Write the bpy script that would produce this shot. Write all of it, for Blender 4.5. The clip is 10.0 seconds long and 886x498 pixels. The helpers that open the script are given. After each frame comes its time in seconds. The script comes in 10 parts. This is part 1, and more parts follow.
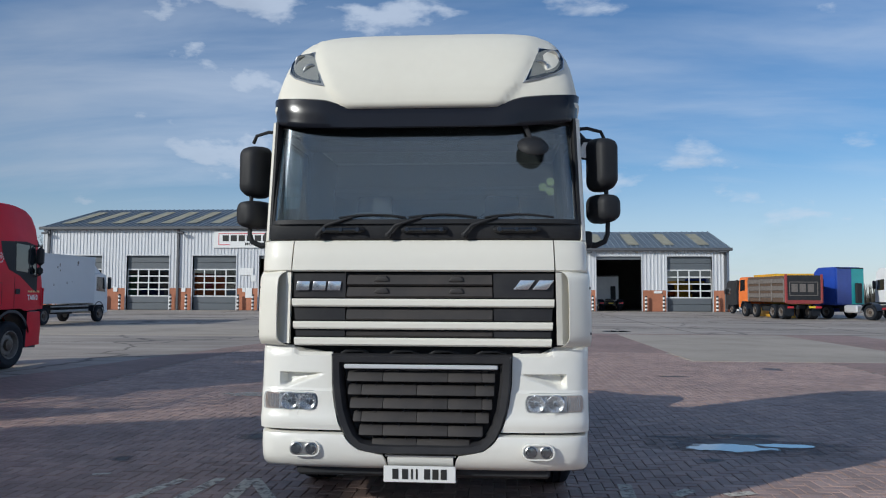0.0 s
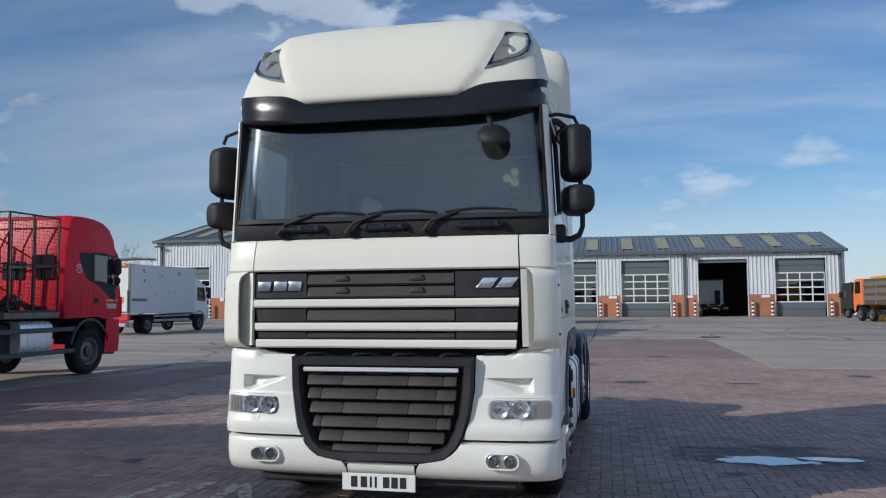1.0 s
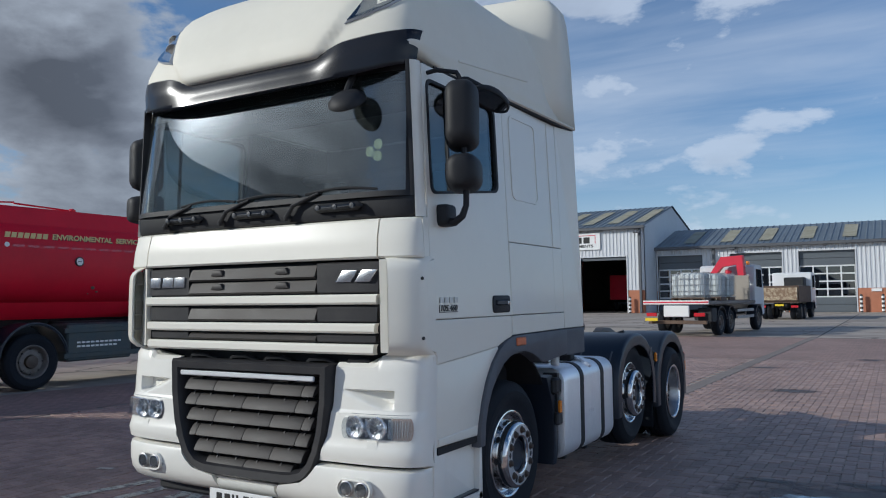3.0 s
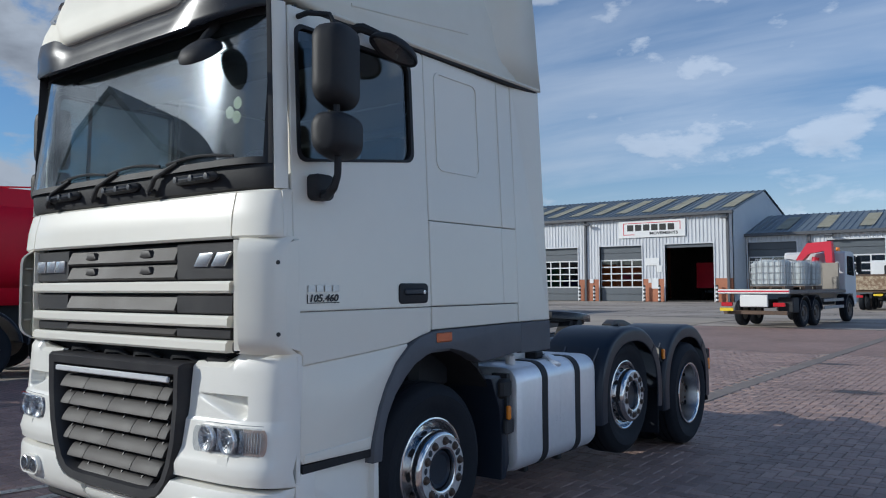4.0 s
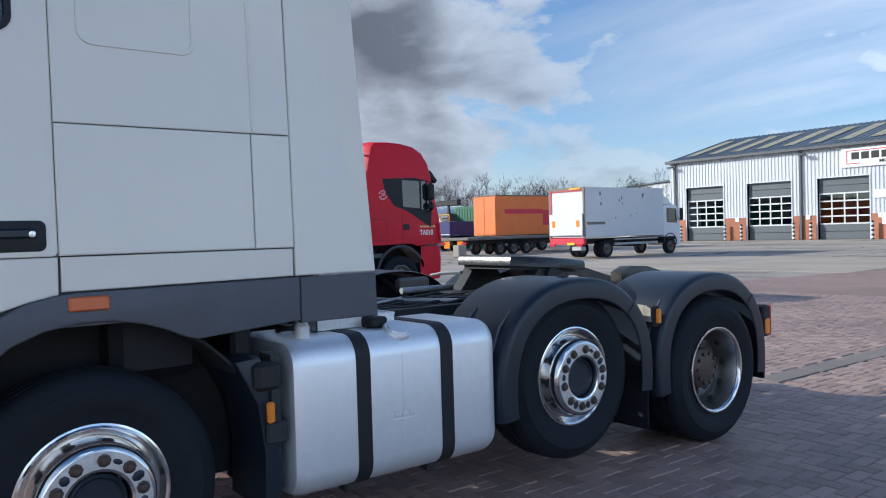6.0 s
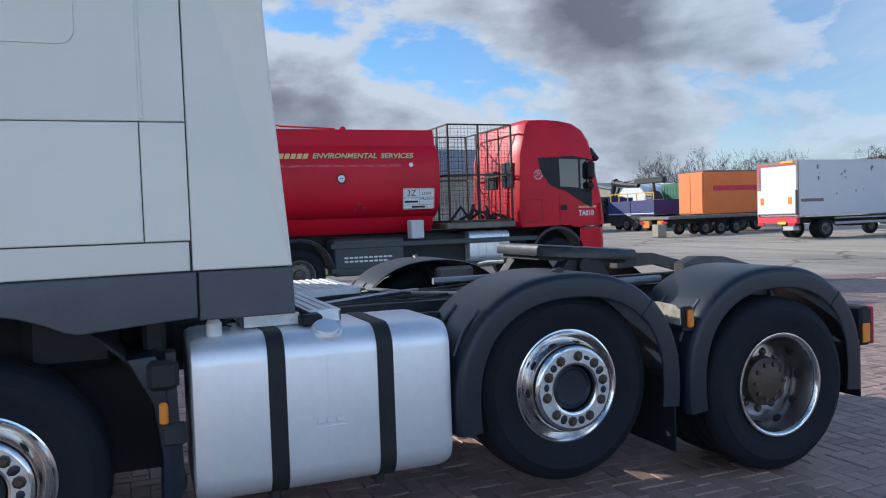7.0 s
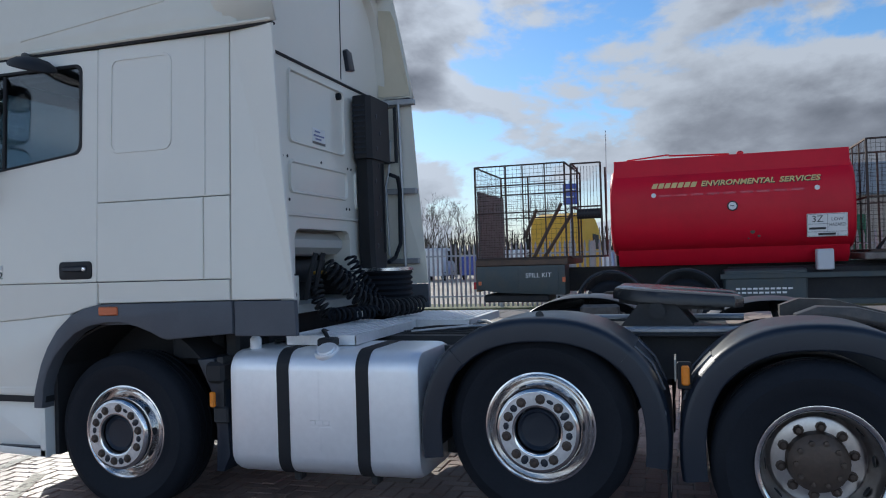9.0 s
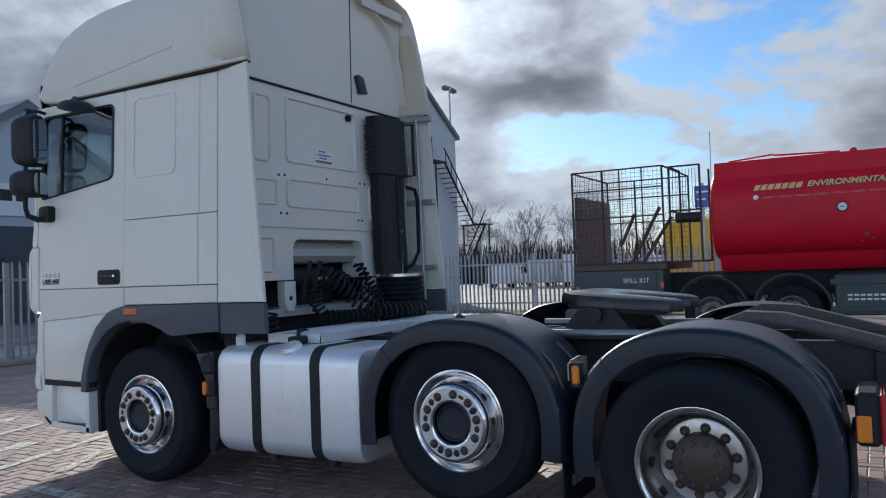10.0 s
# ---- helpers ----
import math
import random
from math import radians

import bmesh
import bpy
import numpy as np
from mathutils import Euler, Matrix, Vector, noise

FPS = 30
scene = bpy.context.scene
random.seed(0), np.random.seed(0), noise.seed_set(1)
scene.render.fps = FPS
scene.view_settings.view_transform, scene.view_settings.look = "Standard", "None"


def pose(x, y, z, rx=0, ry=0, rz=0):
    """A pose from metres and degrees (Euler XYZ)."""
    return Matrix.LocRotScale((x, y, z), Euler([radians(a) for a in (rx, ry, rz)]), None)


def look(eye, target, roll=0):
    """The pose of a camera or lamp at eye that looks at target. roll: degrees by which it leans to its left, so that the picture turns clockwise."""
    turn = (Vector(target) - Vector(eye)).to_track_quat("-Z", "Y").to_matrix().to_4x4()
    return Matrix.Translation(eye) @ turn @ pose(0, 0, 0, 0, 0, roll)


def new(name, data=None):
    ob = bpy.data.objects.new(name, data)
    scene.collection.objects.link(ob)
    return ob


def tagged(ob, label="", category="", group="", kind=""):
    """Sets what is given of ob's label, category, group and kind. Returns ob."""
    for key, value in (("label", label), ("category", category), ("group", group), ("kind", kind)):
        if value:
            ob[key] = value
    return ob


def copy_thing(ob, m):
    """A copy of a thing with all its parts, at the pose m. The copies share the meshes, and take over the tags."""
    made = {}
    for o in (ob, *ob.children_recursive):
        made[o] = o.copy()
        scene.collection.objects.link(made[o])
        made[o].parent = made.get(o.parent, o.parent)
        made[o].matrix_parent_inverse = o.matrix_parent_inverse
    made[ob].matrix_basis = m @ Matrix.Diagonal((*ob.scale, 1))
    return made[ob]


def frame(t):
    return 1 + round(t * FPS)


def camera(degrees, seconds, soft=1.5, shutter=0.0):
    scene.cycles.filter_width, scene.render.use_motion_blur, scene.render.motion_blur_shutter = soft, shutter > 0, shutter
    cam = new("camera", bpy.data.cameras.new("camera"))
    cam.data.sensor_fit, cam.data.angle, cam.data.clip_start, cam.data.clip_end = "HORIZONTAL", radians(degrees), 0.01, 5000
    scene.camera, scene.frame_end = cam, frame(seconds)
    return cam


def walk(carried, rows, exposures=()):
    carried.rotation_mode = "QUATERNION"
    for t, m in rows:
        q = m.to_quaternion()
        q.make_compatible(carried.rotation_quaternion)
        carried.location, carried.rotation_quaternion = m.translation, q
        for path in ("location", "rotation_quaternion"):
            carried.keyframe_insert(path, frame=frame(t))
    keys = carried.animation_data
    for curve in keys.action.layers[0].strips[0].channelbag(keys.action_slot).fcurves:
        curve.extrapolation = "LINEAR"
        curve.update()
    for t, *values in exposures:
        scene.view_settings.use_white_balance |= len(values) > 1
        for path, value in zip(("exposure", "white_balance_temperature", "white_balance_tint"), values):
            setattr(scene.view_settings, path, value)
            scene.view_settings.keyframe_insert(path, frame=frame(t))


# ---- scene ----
cam = camera(59.6, 10.0, 1.1)
PATH = [
    (0, (0.584, -5.717, 1.665), (0.436, -3.726, 1.78), 0.2),
    (0.5, (1.008, -5.496, 1.625), (0.74, -3.519, 1.753), -0.2),
    (1, (1.573, -5.291, 1.603), (1.159, -3.339, 1.738), -0.4),
    (1.5, (2.114, -4.972, 1.572), (1.543, -3.059, 1.709), -0.6),
    (2, (2.631, -4.588, 1.571), (1.899, -2.731, 1.707), -0.6),
    (2.2, (2.842, -4.415, 1.575), (2.048, -2.584, 1.712), -0.7),
    (3.5, (3.835, -3.021, 1.604), (2.72, -1.364, 1.715), -0.4),
    (4, (4.03, -2.347, 1.597), (2.829, -0.751, 1.691), -0.3),
    (4.5, (4.175, -1.591, 1.582), (2.897, -0.054, 1.651), -0.5),
    (5, (4.244, -0.841, 1.575), (2.882, 0.623, 1.612), -0.9),
    (5.5, (4.371, -0.087, 1.573), (2.907, 1.276, 1.571), -1.4),
    (5.7, (4.383, 0.202, 1.539), (2.87, 1.511, 1.52), -1.5),
    (6.8, (4.666, 1.734, 1.51), (2.856, 2.582, 1.433), -2.0),
    (7, (4.71, 2.012, 1.532), (2.849, 2.739, 1.453), -2.0),
    (7.5, (4.94, 2.716, 1.545), (2.98, 3.107, 1.475), -1.9),
    (8, (5.082, 3.398, 1.536), (3.082, 3.424, 1.495), -1.7),
    (8.5, (5.262, 4.132, 1.559), (3.288, 3.813, 1.554), -1.7),
    (9, (5.301, 4.818, 1.555), (3.392, 4.224, 1.58), -1.8),
    (9.5, (5.3, 5.561, 1.563), (3.474, 4.748, 1.609), -2.0),
    (10, (5.158, 6.225, 1.515), (3.416, 5.245, 1.569), -2.1),
]
walk(cam, [(t, look(eye, target, roll)) for t, eye, target, roll in PATH],
     exposures=[(0.0, -0.22, 5650, 8), (2.0, -0.20, 5600, 8), (3.5, -0.22, 5600, 8), (4.0, -0.16, 5550, 8), (4.5, 0.04, 5550, 8), (5.0, 0.16, 5600, 8), (5.5, 0.34, 5600, 8), (7, 0.50, 5650, 8), (8.5, 0.50, 5700, 8), (9, 0.22, 5750, 8), (10.0, 0.22, 5800, 8)])

# ---- daylight ----
SUN_AZ = math.atan2(-0.79, -0.61)      # bearing of the sun, clockwise from +y
SUN_EL = radians(22.5)
world = bpy.data.worlds.new("sky")
scene.world = world
world.use_nodes = True


def build_sky():
    nt = world.node_tree
    nt.nodes.clear()
    N, L = nt.nodes.new, nt.links.new
    sky = N("ShaderNodeTexSky")
    sky.sky_type, sky.sun_disc = "NISHITA", False
    sky.sun_elevation, sky.sun_rotation = SUN_EL, SUN_AZ % (2 * math.pi)
    sky.air_density, sky.dust_density, sky.ozone_density = 1.0, 0.2, 3.5
    bg = N("ShaderNodeBackground")
    bg.inputs["Strength"].default_value = 0.104
    deep = N("ShaderNodeHueSaturation")
    deep.inputs["Saturation"].default_value = 1.12
    L(sky.outputs[0], deep.inputs["Color"]); L(deep.outputs[0], bg.inputs[0])
    co = N("ShaderNodeTexCoord")
    sep = N("ShaderNodeSeparateXYZ")
    L(co.outputs["Generated"], sep.inputs[0])

    def maths(op, a, b=None, clamp=False):
        n = N("ShaderNodeMath")
        n.operation, n.use_clamp = op, clamp
        for i, v in enumerate((a, b)):
            if v is None:
                continue
            if isinstance(v, (int, float)):
                n.inputs[i].default_value = v
            else:
                L(v, n.inputs[i])
        return n.outputs[0]

    zz = maths("ADD", maths("MAXIMUM", sep.outputs[2], 0.0), 0.16)
    px, py = maths("DIVIDE", sep.outputs[0], zz), maths("DIVIDE", sep.outputs[1], zz)
    comb = N("ShaderNodeCombineXYZ")
    L(px, comb.inputs[0]); L(py, comb.inputs[1])

    def noise_tex(scale, detail, rough, vec, dist=0.0):
        n = N("ShaderNodeTexNoise")
        n.inputs["Scale"].default_value = scale
        n.inputs["Detail"].default_value = detail
        n.inputs["Roughness"].default_value = rough
        n.inputs["Distortion"].default_value = dist
        L(vec, n.inputs["Vector"])
        return n.outputs["Fac"]

    def ramp(fac, a, b):
        n = N("ShaderNodeMapRange")
        n.inputs[1].default_value, n.inputs[2].default_value = a, b
        n.interpolation_type = "SMOOTHSTEP"
        L(fac, n.inputs[0])
        return n.outputs[0]

    # direction, stretched in height, for the heaped clouds
    def scaled(v, sc, add=(0, 0, 0)):
        n = N("ShaderNodeMapping")
        n.inputs["Scale"].default_value, n.inputs["Location"].default_value = sc, add
        L(v, n.inputs[0])
        return n.outputs[0]

    def dot_dir(d):
        n = N("ShaderNodeVectorMath")
        n.operation = "DOT_PRODUCT"
        L(co.outputs["Generated"], n.inputs[0])
        n.inputs[1].default_value = d
        return n.outputs["Value"]

    sunward = dot_dir((-0.985, -0.17, 0.0))
    sun_dot = maths("MAXIMUM", dot_dir((math.sin(SUN_AZ) * math.cos(SUN_EL), math.cos(SUN_AZ) * math.cos(SUN_EL), math.sin(SUN_EL))), 0.0)
    glow = maths("MULTIPLY", maths("POWER", sun_dot, 14.0), 0.35)
    SHIFT = (2.3, 0.7, 0.4)

    def heaped(detail, rough, dz=0.0):
        return noise_tex(3.4, detail, rough, scaled(co.outputs["Generated"], (1.0, 1.0, 2.1), (SHIFT[0], SHIFT[1], SHIFT[2] + dz)), 0.12)

    heap = heaped(12, 0.56)
    mass = heaped(3, 0.45)
    fine_above = heaped(8, 0.56, 0.035)
    broad_above = heaped(3, 0.45, 0.11)
    side = ramp(sunward, 0.38, 0.74)
    low = ramp(sep.outputs[2], 0.30, 0.05)
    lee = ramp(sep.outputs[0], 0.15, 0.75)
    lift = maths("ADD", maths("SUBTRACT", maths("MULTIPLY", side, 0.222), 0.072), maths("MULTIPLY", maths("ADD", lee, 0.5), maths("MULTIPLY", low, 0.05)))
    # extra cloud over the unseen +x side, added to fill the shaded flank
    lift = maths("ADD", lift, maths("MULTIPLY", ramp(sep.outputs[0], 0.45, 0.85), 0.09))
    mask1 = maths("MULTIPLY", ramp(maths("ADD", heap, lift), 0.530, 0.605), maths("ADD", maths("MULTIPLY", side, 0.28), 0.72))
    # bellies go grey with depth, knobs catch light on their upper edge
    thick = ramp(maths("ADD", maths("ADD", maths("MULTIPLY", mass, 0.62), maths("MULTIPLY", heap, 0.38)), lift), 0.560, 0.735)
    belly = ramp(maths("SUBTRACT", broad_above, mass), -0.09, 0.07)
    knobs = maths("MULTIPLY", maths("SUBTRACT", fine_above, heap), 3.2)
    shade = maths("ADD", maths("MULTIPLY", thick, maths("ADD", maths("MULTIPLY", belly, 0.65), 0.42)), knobs, True)
    # broad thin bands higher up, and small puffs over the horizon
    veil = noise_tex(0.50, 6, 0.52, scaled(comb.outputs[0], (0.34, 1.0, 1.0), (0.6, 0.35, 0.0)), 0.5)
    fine = noise_tex(2.2, 6, 0.60, scaled(comb.outputs[0], (0.38, 1.2, 1.0), (4.0, 1.0, 0.0)), 0.4)
    mask2 = maths("MULTIPLY", ramp(maths("ADD", maths("MULTIPLY", veil, 0.80), maths("MULTIPLY", fine, 0.20)), 0.41, 0.66), 0.74)
    mask2 = maths("MULTIPLY", mask2, maths("SUBTRACT", 1.0, maths("MULTIPLY", side, 0.75)))
    puff = noise_tex(6.0, 10, 0.56, scaled(co.outputs["Generated"], (1.0, 1.0, 2.4), (0.3, 5.7, 0.4)), 0.15)
    puff_above = noise_tex(6.0, 6, 0.54, scaled(co.outputs["Generated"], (1.0, 1.0, 2.4), (0.3, 5.7, 0.44)), 0.15)
    mask3 = maths("MULTIPLY", ramp(maths("ADD", puff, maths("MULTIPLY", ramp(sep.outputs[2], 0.26, 0.08), 0.15)), 0.60, 0.76), 0.70)
    puff_shade = maths("MULTIPLY", mask3, maths("ADD", maths("MULTIPLY", maths("SUBTRACT", puff_above, puff), 3.0), 0.12), True)
    haze = maths("MULTIPLY", ramp(sep.outputs[2], 0.20, 0.02), 0.55)
    mask = maths("MAXIMUM", maths("MAXIMUM", mask1, maths("MAXIMUM", mask2, mask3)), haze, True)
    # cores of the heaps are grey where they stand against the sun
    core = maths("MULTIPLY", maths("MULTIPLY", shade, mask1), maths("ADD", maths("MULTIPLY", side, 0.55), 0.45))
    core = maths("MAXIMUM", core, puff_shade)
    col = N("ShaderNodeValToRGB")
    L(core, col.inputs[0])
    e = col.color_ramp.elements
    e[0].position, e[0].color = 0.0, (0.785, 0.81, 0.85, 1)
    e[1].position, e[1].color = 1.0, (0.205, 0.216, 0.245, 1)
    mid = e.new(0.5)
    mid.color = (0.41, 0.422, 0.458, 1)
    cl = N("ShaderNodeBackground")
    # clouds over +x up to twice as bright: added fill light, out of view
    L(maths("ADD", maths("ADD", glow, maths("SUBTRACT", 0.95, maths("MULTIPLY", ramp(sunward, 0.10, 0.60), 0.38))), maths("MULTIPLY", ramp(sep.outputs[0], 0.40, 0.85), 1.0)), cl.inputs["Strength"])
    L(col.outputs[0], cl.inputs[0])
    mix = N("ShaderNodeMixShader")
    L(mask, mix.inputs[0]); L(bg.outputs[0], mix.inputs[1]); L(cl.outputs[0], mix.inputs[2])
    # the bright aureole round the sun, behind thin cloud
    halo = N("ShaderNodeBackground")
    halo.inputs["Color"].default_value = (1.0, 0.97, 0.91, 1)
    L(maths("ADD", maths("MULTIPLY", maths("MULTIPLY", maths("POWER", sun_dot, 70.0), 1.15), maths("SUBTRACT", 1.0, maths("MULTIPLY", maths("MULTIPLY", shade, mask1), 0.8))), maths("MULTIPLY", maths("POWER", sun_dot, 700.0), 12.0)), halo.inputs["Strength"])
    both = N("ShaderNodeAddShader")
    L(mix.outputs[0], both.inputs[0]); L(halo.outputs[0], both.inputs[1])
    out = N("ShaderNodeOutputWorld")
    L(both.outputs[0], out.inputs[0])


build_sky()
sun_data = bpy.data.lights.new("sun", "SUN")
sun_data.energy, sun_data.angle, sun_data.color = 3.9, radians(0.53), (1.0, 0.90, 0.74)
sun = new("sun", sun_data)
SUN_DIR = Vector((math.sin(SUN_AZ) * math.cos(SUN_EL), math.cos(SUN_AZ) * math.cos(SUN_EL), math.sin(SUN_EL)))
sun.matrix_world = look(SUN_DIR * 60, (0, 0, 0))


# ---- materials ----
def mat(name, base, rough=0.5, metal=0.0, grain=40.0, vary=0.12, stain=0.15, stain_scale=1.5, bump=0.1, bump_scale=None,
        tint=None, coat=0.0, spec=0.5, per=""):
    """A surface with fine grain, larger stains and a little relief, in object space."""
    m = bpy.data.materials.new(name)
    m.use_nodes = True
    nt = m.node_tree
    N, L = nt.nodes.new, nt.links.new
    b = nt.nodes["Principled BSDF"]
    co = N("ShaderNodeTexCoord")
    n1, n2 = N("ShaderNodeTexNoise"), N("ShaderNodeTexNoise")
    n1.inputs["Scale"].default_value, n1.inputs["Detail"].default_value = grain, 5
    n2.inputs["Scale"].default_value, n2.inputs["Detail"].default_value = stain_scale, 6
    n2.inputs["Roughness"].default_value = 0.65
    L(co.outputs["Object"], n1.inputs["Vector"]); L(co.outputs["Object"], n2.inputs["Vector"])
    dark = tint or [c * 0.45 for c in base]
    mx = N("ShaderNodeMix"); mx.data_type = "RGBA"
    mr = N("ShaderNodeMapRange")
    mr.inputs[1].default_value, mr.inputs[2].default_value, mr.inputs[4].default_value = 0.42, 0.75, stain
    L(n2.outputs["Fac"], mr.inputs[0]); L(mr.outputs[0], mx.inputs[0])
    mx.inputs[6].default_value, mx.inputs[7].default_value = (*base, 1), (*dark, 1)
    hsv = N("ShaderNodeHueSaturation")
    mv = N("ShaderNodeMapRange")
    mv.inputs[3].default_value, mv.inputs[4].default_value = 1 - vary, 1 + vary
    if per:
        src = N("ShaderNodeObjectInfo") if per == "object" else N("ShaderNodeNewGeometry")
        ad = N("ShaderNodeMath"); ad.operation = "MULTIPLY_ADD"
        L(src.outputs["Random" if per == "object" else "Random Per Island"], ad.inputs[0])
        ad.inputs[1].default_value = 0.7
        L(n1.outputs["Fac"], ad.inputs[2])
        mv.inputs[1].default_value, mv.inputs[2].default_value = 0.2, 1.4
        L(ad.outputs[0], mv.inputs[0])
    else:
        L(n1.outputs["Fac"], mv.inputs[0])
    L(mv.outputs[0], hsv.inputs["Value"]); L(mx.outputs[2], hsv.inputs["Color"])
    L(hsv.outputs[0], b.inputs["Base Color"])
    rr = N("ShaderNodeMapRange")
    rr.inputs[3].default_value, rr.inputs[4].default_value = max(0.02, rough * 0.8), min(1, rough * 1.25)
    L(n2.outputs["Fac"], rr.inputs[0]); L(rr.outputs[0], b.inputs["Roughness"])
    b.inputs["Metallic"].default_value = metal
    b.inputs["Coat Weight"].default_value = coat
    b.inputs["Coat Roughness"].default_value = 0.08
    b.inputs["Specular IOR Level"].default_value = spec
    if bump:
        bp = N("ShaderNodeBump")
        bp.inputs["Strength"].default_value, bp.inputs["Distance"].default_value = bump, 0.01
        if bump_scale:
            n3 = N("ShaderNodeTexNoise")
            n3.inputs["Scale"].default_value, n3.inputs["Detail"].default_value = bump_scale, 3
            L(co.outputs["Object"], n3.inputs["Vector"]); L(n3.outputs["Fac"], bp.inputs["Height"])
        else:
            L(n1.outputs["Fac"], bp.inputs["Height"])
        L(bp.outputs[0], b.inputs["Normal"])
    return m


def glass_mat(name, tint, rough=0.0, gloss=1.0, face=0.14, dust=0.0):
    """A thin pane: tinted see-through with a Fresnel reflection."""
    m = bpy.data.materials.new(name)
    m.use_nodes = True
    nt = m.node_tree
    N, L = nt.nodes.new, nt.links.new
    nt.nodes.remove(nt.nodes["Principled BSDF"])
    tr, gl, lw, mx = N("ShaderNodeBsdfTransparent"), N("ShaderNodeBsdfGlossy"), N("ShaderNodeLayerWeight"), N("ShaderNodeMixShader")
    tr.inputs[0].default_value = (*tint, 1)
    gl.inputs["Roughness"].default_value = rough
    gl.inputs["Color"].default_value = (gloss, gloss, gloss, 1)
    lw.inputs[0].default_value = 0.5
    pw, ad = N("ShaderNodeMath"), N("ShaderNodeMath")
    pw.operation, ad.operation = "POWER", "MULTIPLY_ADD"
    pw.inputs[1].default_value, ad.inputs[1].default_value, ad.inputs[2].default_value = 4.0, 1 - face, face
    L(lw.outputs["Facing"], pw.inputs[0]); L(pw.outputs[0], ad.inputs[0])
    L(ad.outputs[0], mx.inputs[0]); L(tr.outputs[0], mx.inputs[1]); L(gl.outputs[0], mx.inputs[2])
    last = mx
    if dust:
        # a thin film of road dust, uneven, with faint runs down the pane
        co, mp, nz, mr = N("ShaderNodeTexCoord"), N("ShaderNodeMapping"), N("ShaderNodeTexNoise"), N("ShaderNodeMapRange")
        mp.inputs["Scale"].default_value = (9.0, 9.0, 1.2)
        nz.inputs["Scale"].default_value, nz.inputs["Detail"].default_value = 2.0, 6
        mr.inputs[1].default_value, mr.inputs[2].default_value = 0.35, 0.70
        mr.inputs[3].default_value, mr.inputs[4].default_value = dust * 0.55, dust * 1.5
        df, film = N("ShaderNodeBsdfDiffuse"), N("ShaderNodeMixShader")
        df.inputs[0].default_value = (0.62, 0.70, 0.70, 1)
        L(co.outputs["Object"], mp.inputs[0]); L(mp.outputs[0], nz.inputs["Vector"]); L(nz.outputs["Fac"], mr.inputs[0])
        L(mr.outputs[0], film.inputs[0]); L(mx.outputs[0], film.inputs[1]); L(df.outputs[0], film.inputs[2])
        last = film
    L(last.outputs[0], nt.nodes["Material Output"].inputs[0])
    return m


WHITE = mat("white_cab_paint", (0.785, 0.758, 0.672), 0.36, grain=9, vary=0.015, stain=0.12, stain_scale=0.9, bump=0, tint=(0.64, 0.61, 0.53), coat=0.45, spec=0.25)
CREAM = mat("aged_white_plastic", (0.745, 0.715, 0.620), 0.55, grain=12, vary=0.02, stain=0.16, stain_scale=1.6, bump=0.02, bump_scale=3, tint=(0.60, 0.55, 0.45), coat=0.0, spec=0.22)
BUMPER = mat("white_bumper_plastic", (0.80, 0.785, 0.725), 0.30, grain=12, vary=0.02, stain=0.10, stain_scale=2.5, bump=0.015, tint=(0.55, 0.52, 0.46), coat=0.4)
GREYTRIM = mat("grey_trim_plastic", (0.105, 0.112, 0.128), 0.55, grain=120, vary=0.10, stain=0.25, stain_scale=2.5, bump=0.08, spec=0.35)
BLACKTRIM = mat("black_textured_plastic", (0.021, 0.022, 0.025), 0.55, grain=160, vary=0.15, stain=0.3, stain_scale=3, bump=0.10, tint=(0.065, 0.06, 0.055), spec=0.25)
GRILLE = mat("faded_grey_grille_plastic", (0.026, 0.026, 0.029), 0.45, grain=150, vary=0.12, stain=0.35, stain_scale=4, bump=0.08, tint=(0.07, 0.066, 0.062), spec=0.28)
VISOR = mat("smoked_visor_plastic", (0.010, 0.011, 0.016), 0.20, grain=60, vary=0.1, stain=0.3, stain_scale=5, bump=0.0, coat=0.0, spec=0.35)
RUBBER = mat("tyre_rubber", (0.010, 0.0125, 0.018), 0.72, grain=70, vary=0.2, stain=0.35, stain_scale=4, bump=0.15, tint=(0.028, 0.030, 0.036), spec=0.25)
FENDER = mat("dusty_black_fender_plastic", (0.012, 0.018, 0.030), 0.36, grain=130, vary=0.15, stain=0.40, stain_scale=2.2, bump=0.06, tint=(0.026, 0.033, 0.046), spec=0.45)
CHROME = mat("polished_alloy", (0.74, 0.735, 0.73), 0.13, 1.0, grain=30, vary=0.06, stain=0.45, stain_scale=9, bump=0.03, tint=(0.36, 0.32, 0.29))
SATIN = mat("worn_satin_alloy", (0.50, 0.485, 0.475), 0.30, 1.0, grain=40, vary=0.10, stain=0.55, stain_scale=9, bump=0.03, tint=(0.24, 0.215, 0.20))
FLANGE = mat("grimy_alloy_flange", (0.70, 0.70, 0.71), 0.42, 0.75, grain=60, vary=0.08, stain=0.45, stain_scale=16, bump=0.05, tint=(0.20, 0.19, 0.185))
DULLALLOY = mat("dull_alloy", (0.55, 0.55, 0.56), 0.32, 1.0, grain=60, vary=0.1, stain=0.4, stain_scale=6, bump=0.06, tint=(0.22, 0.2, 0.18))
TANKALU = mat("brushed_aluminium_tank", (0.86, 0.87, 0.89), 0.38, 0.60, grain=25, vary=0.05, stain=0.25, stain_scale=2.0, bump=0.03, tint=(0.66, 0.66, 0.69))
TREAD = mat("aluminium_tread_plate", (0.78, 0.79, 0.80), 0.48, 0.45, grain=60, vary=0.08, stain=0.35, stain_scale=3, bump=0.25, bump_scale=55, tint=(0.35, 0.34, 0.33))
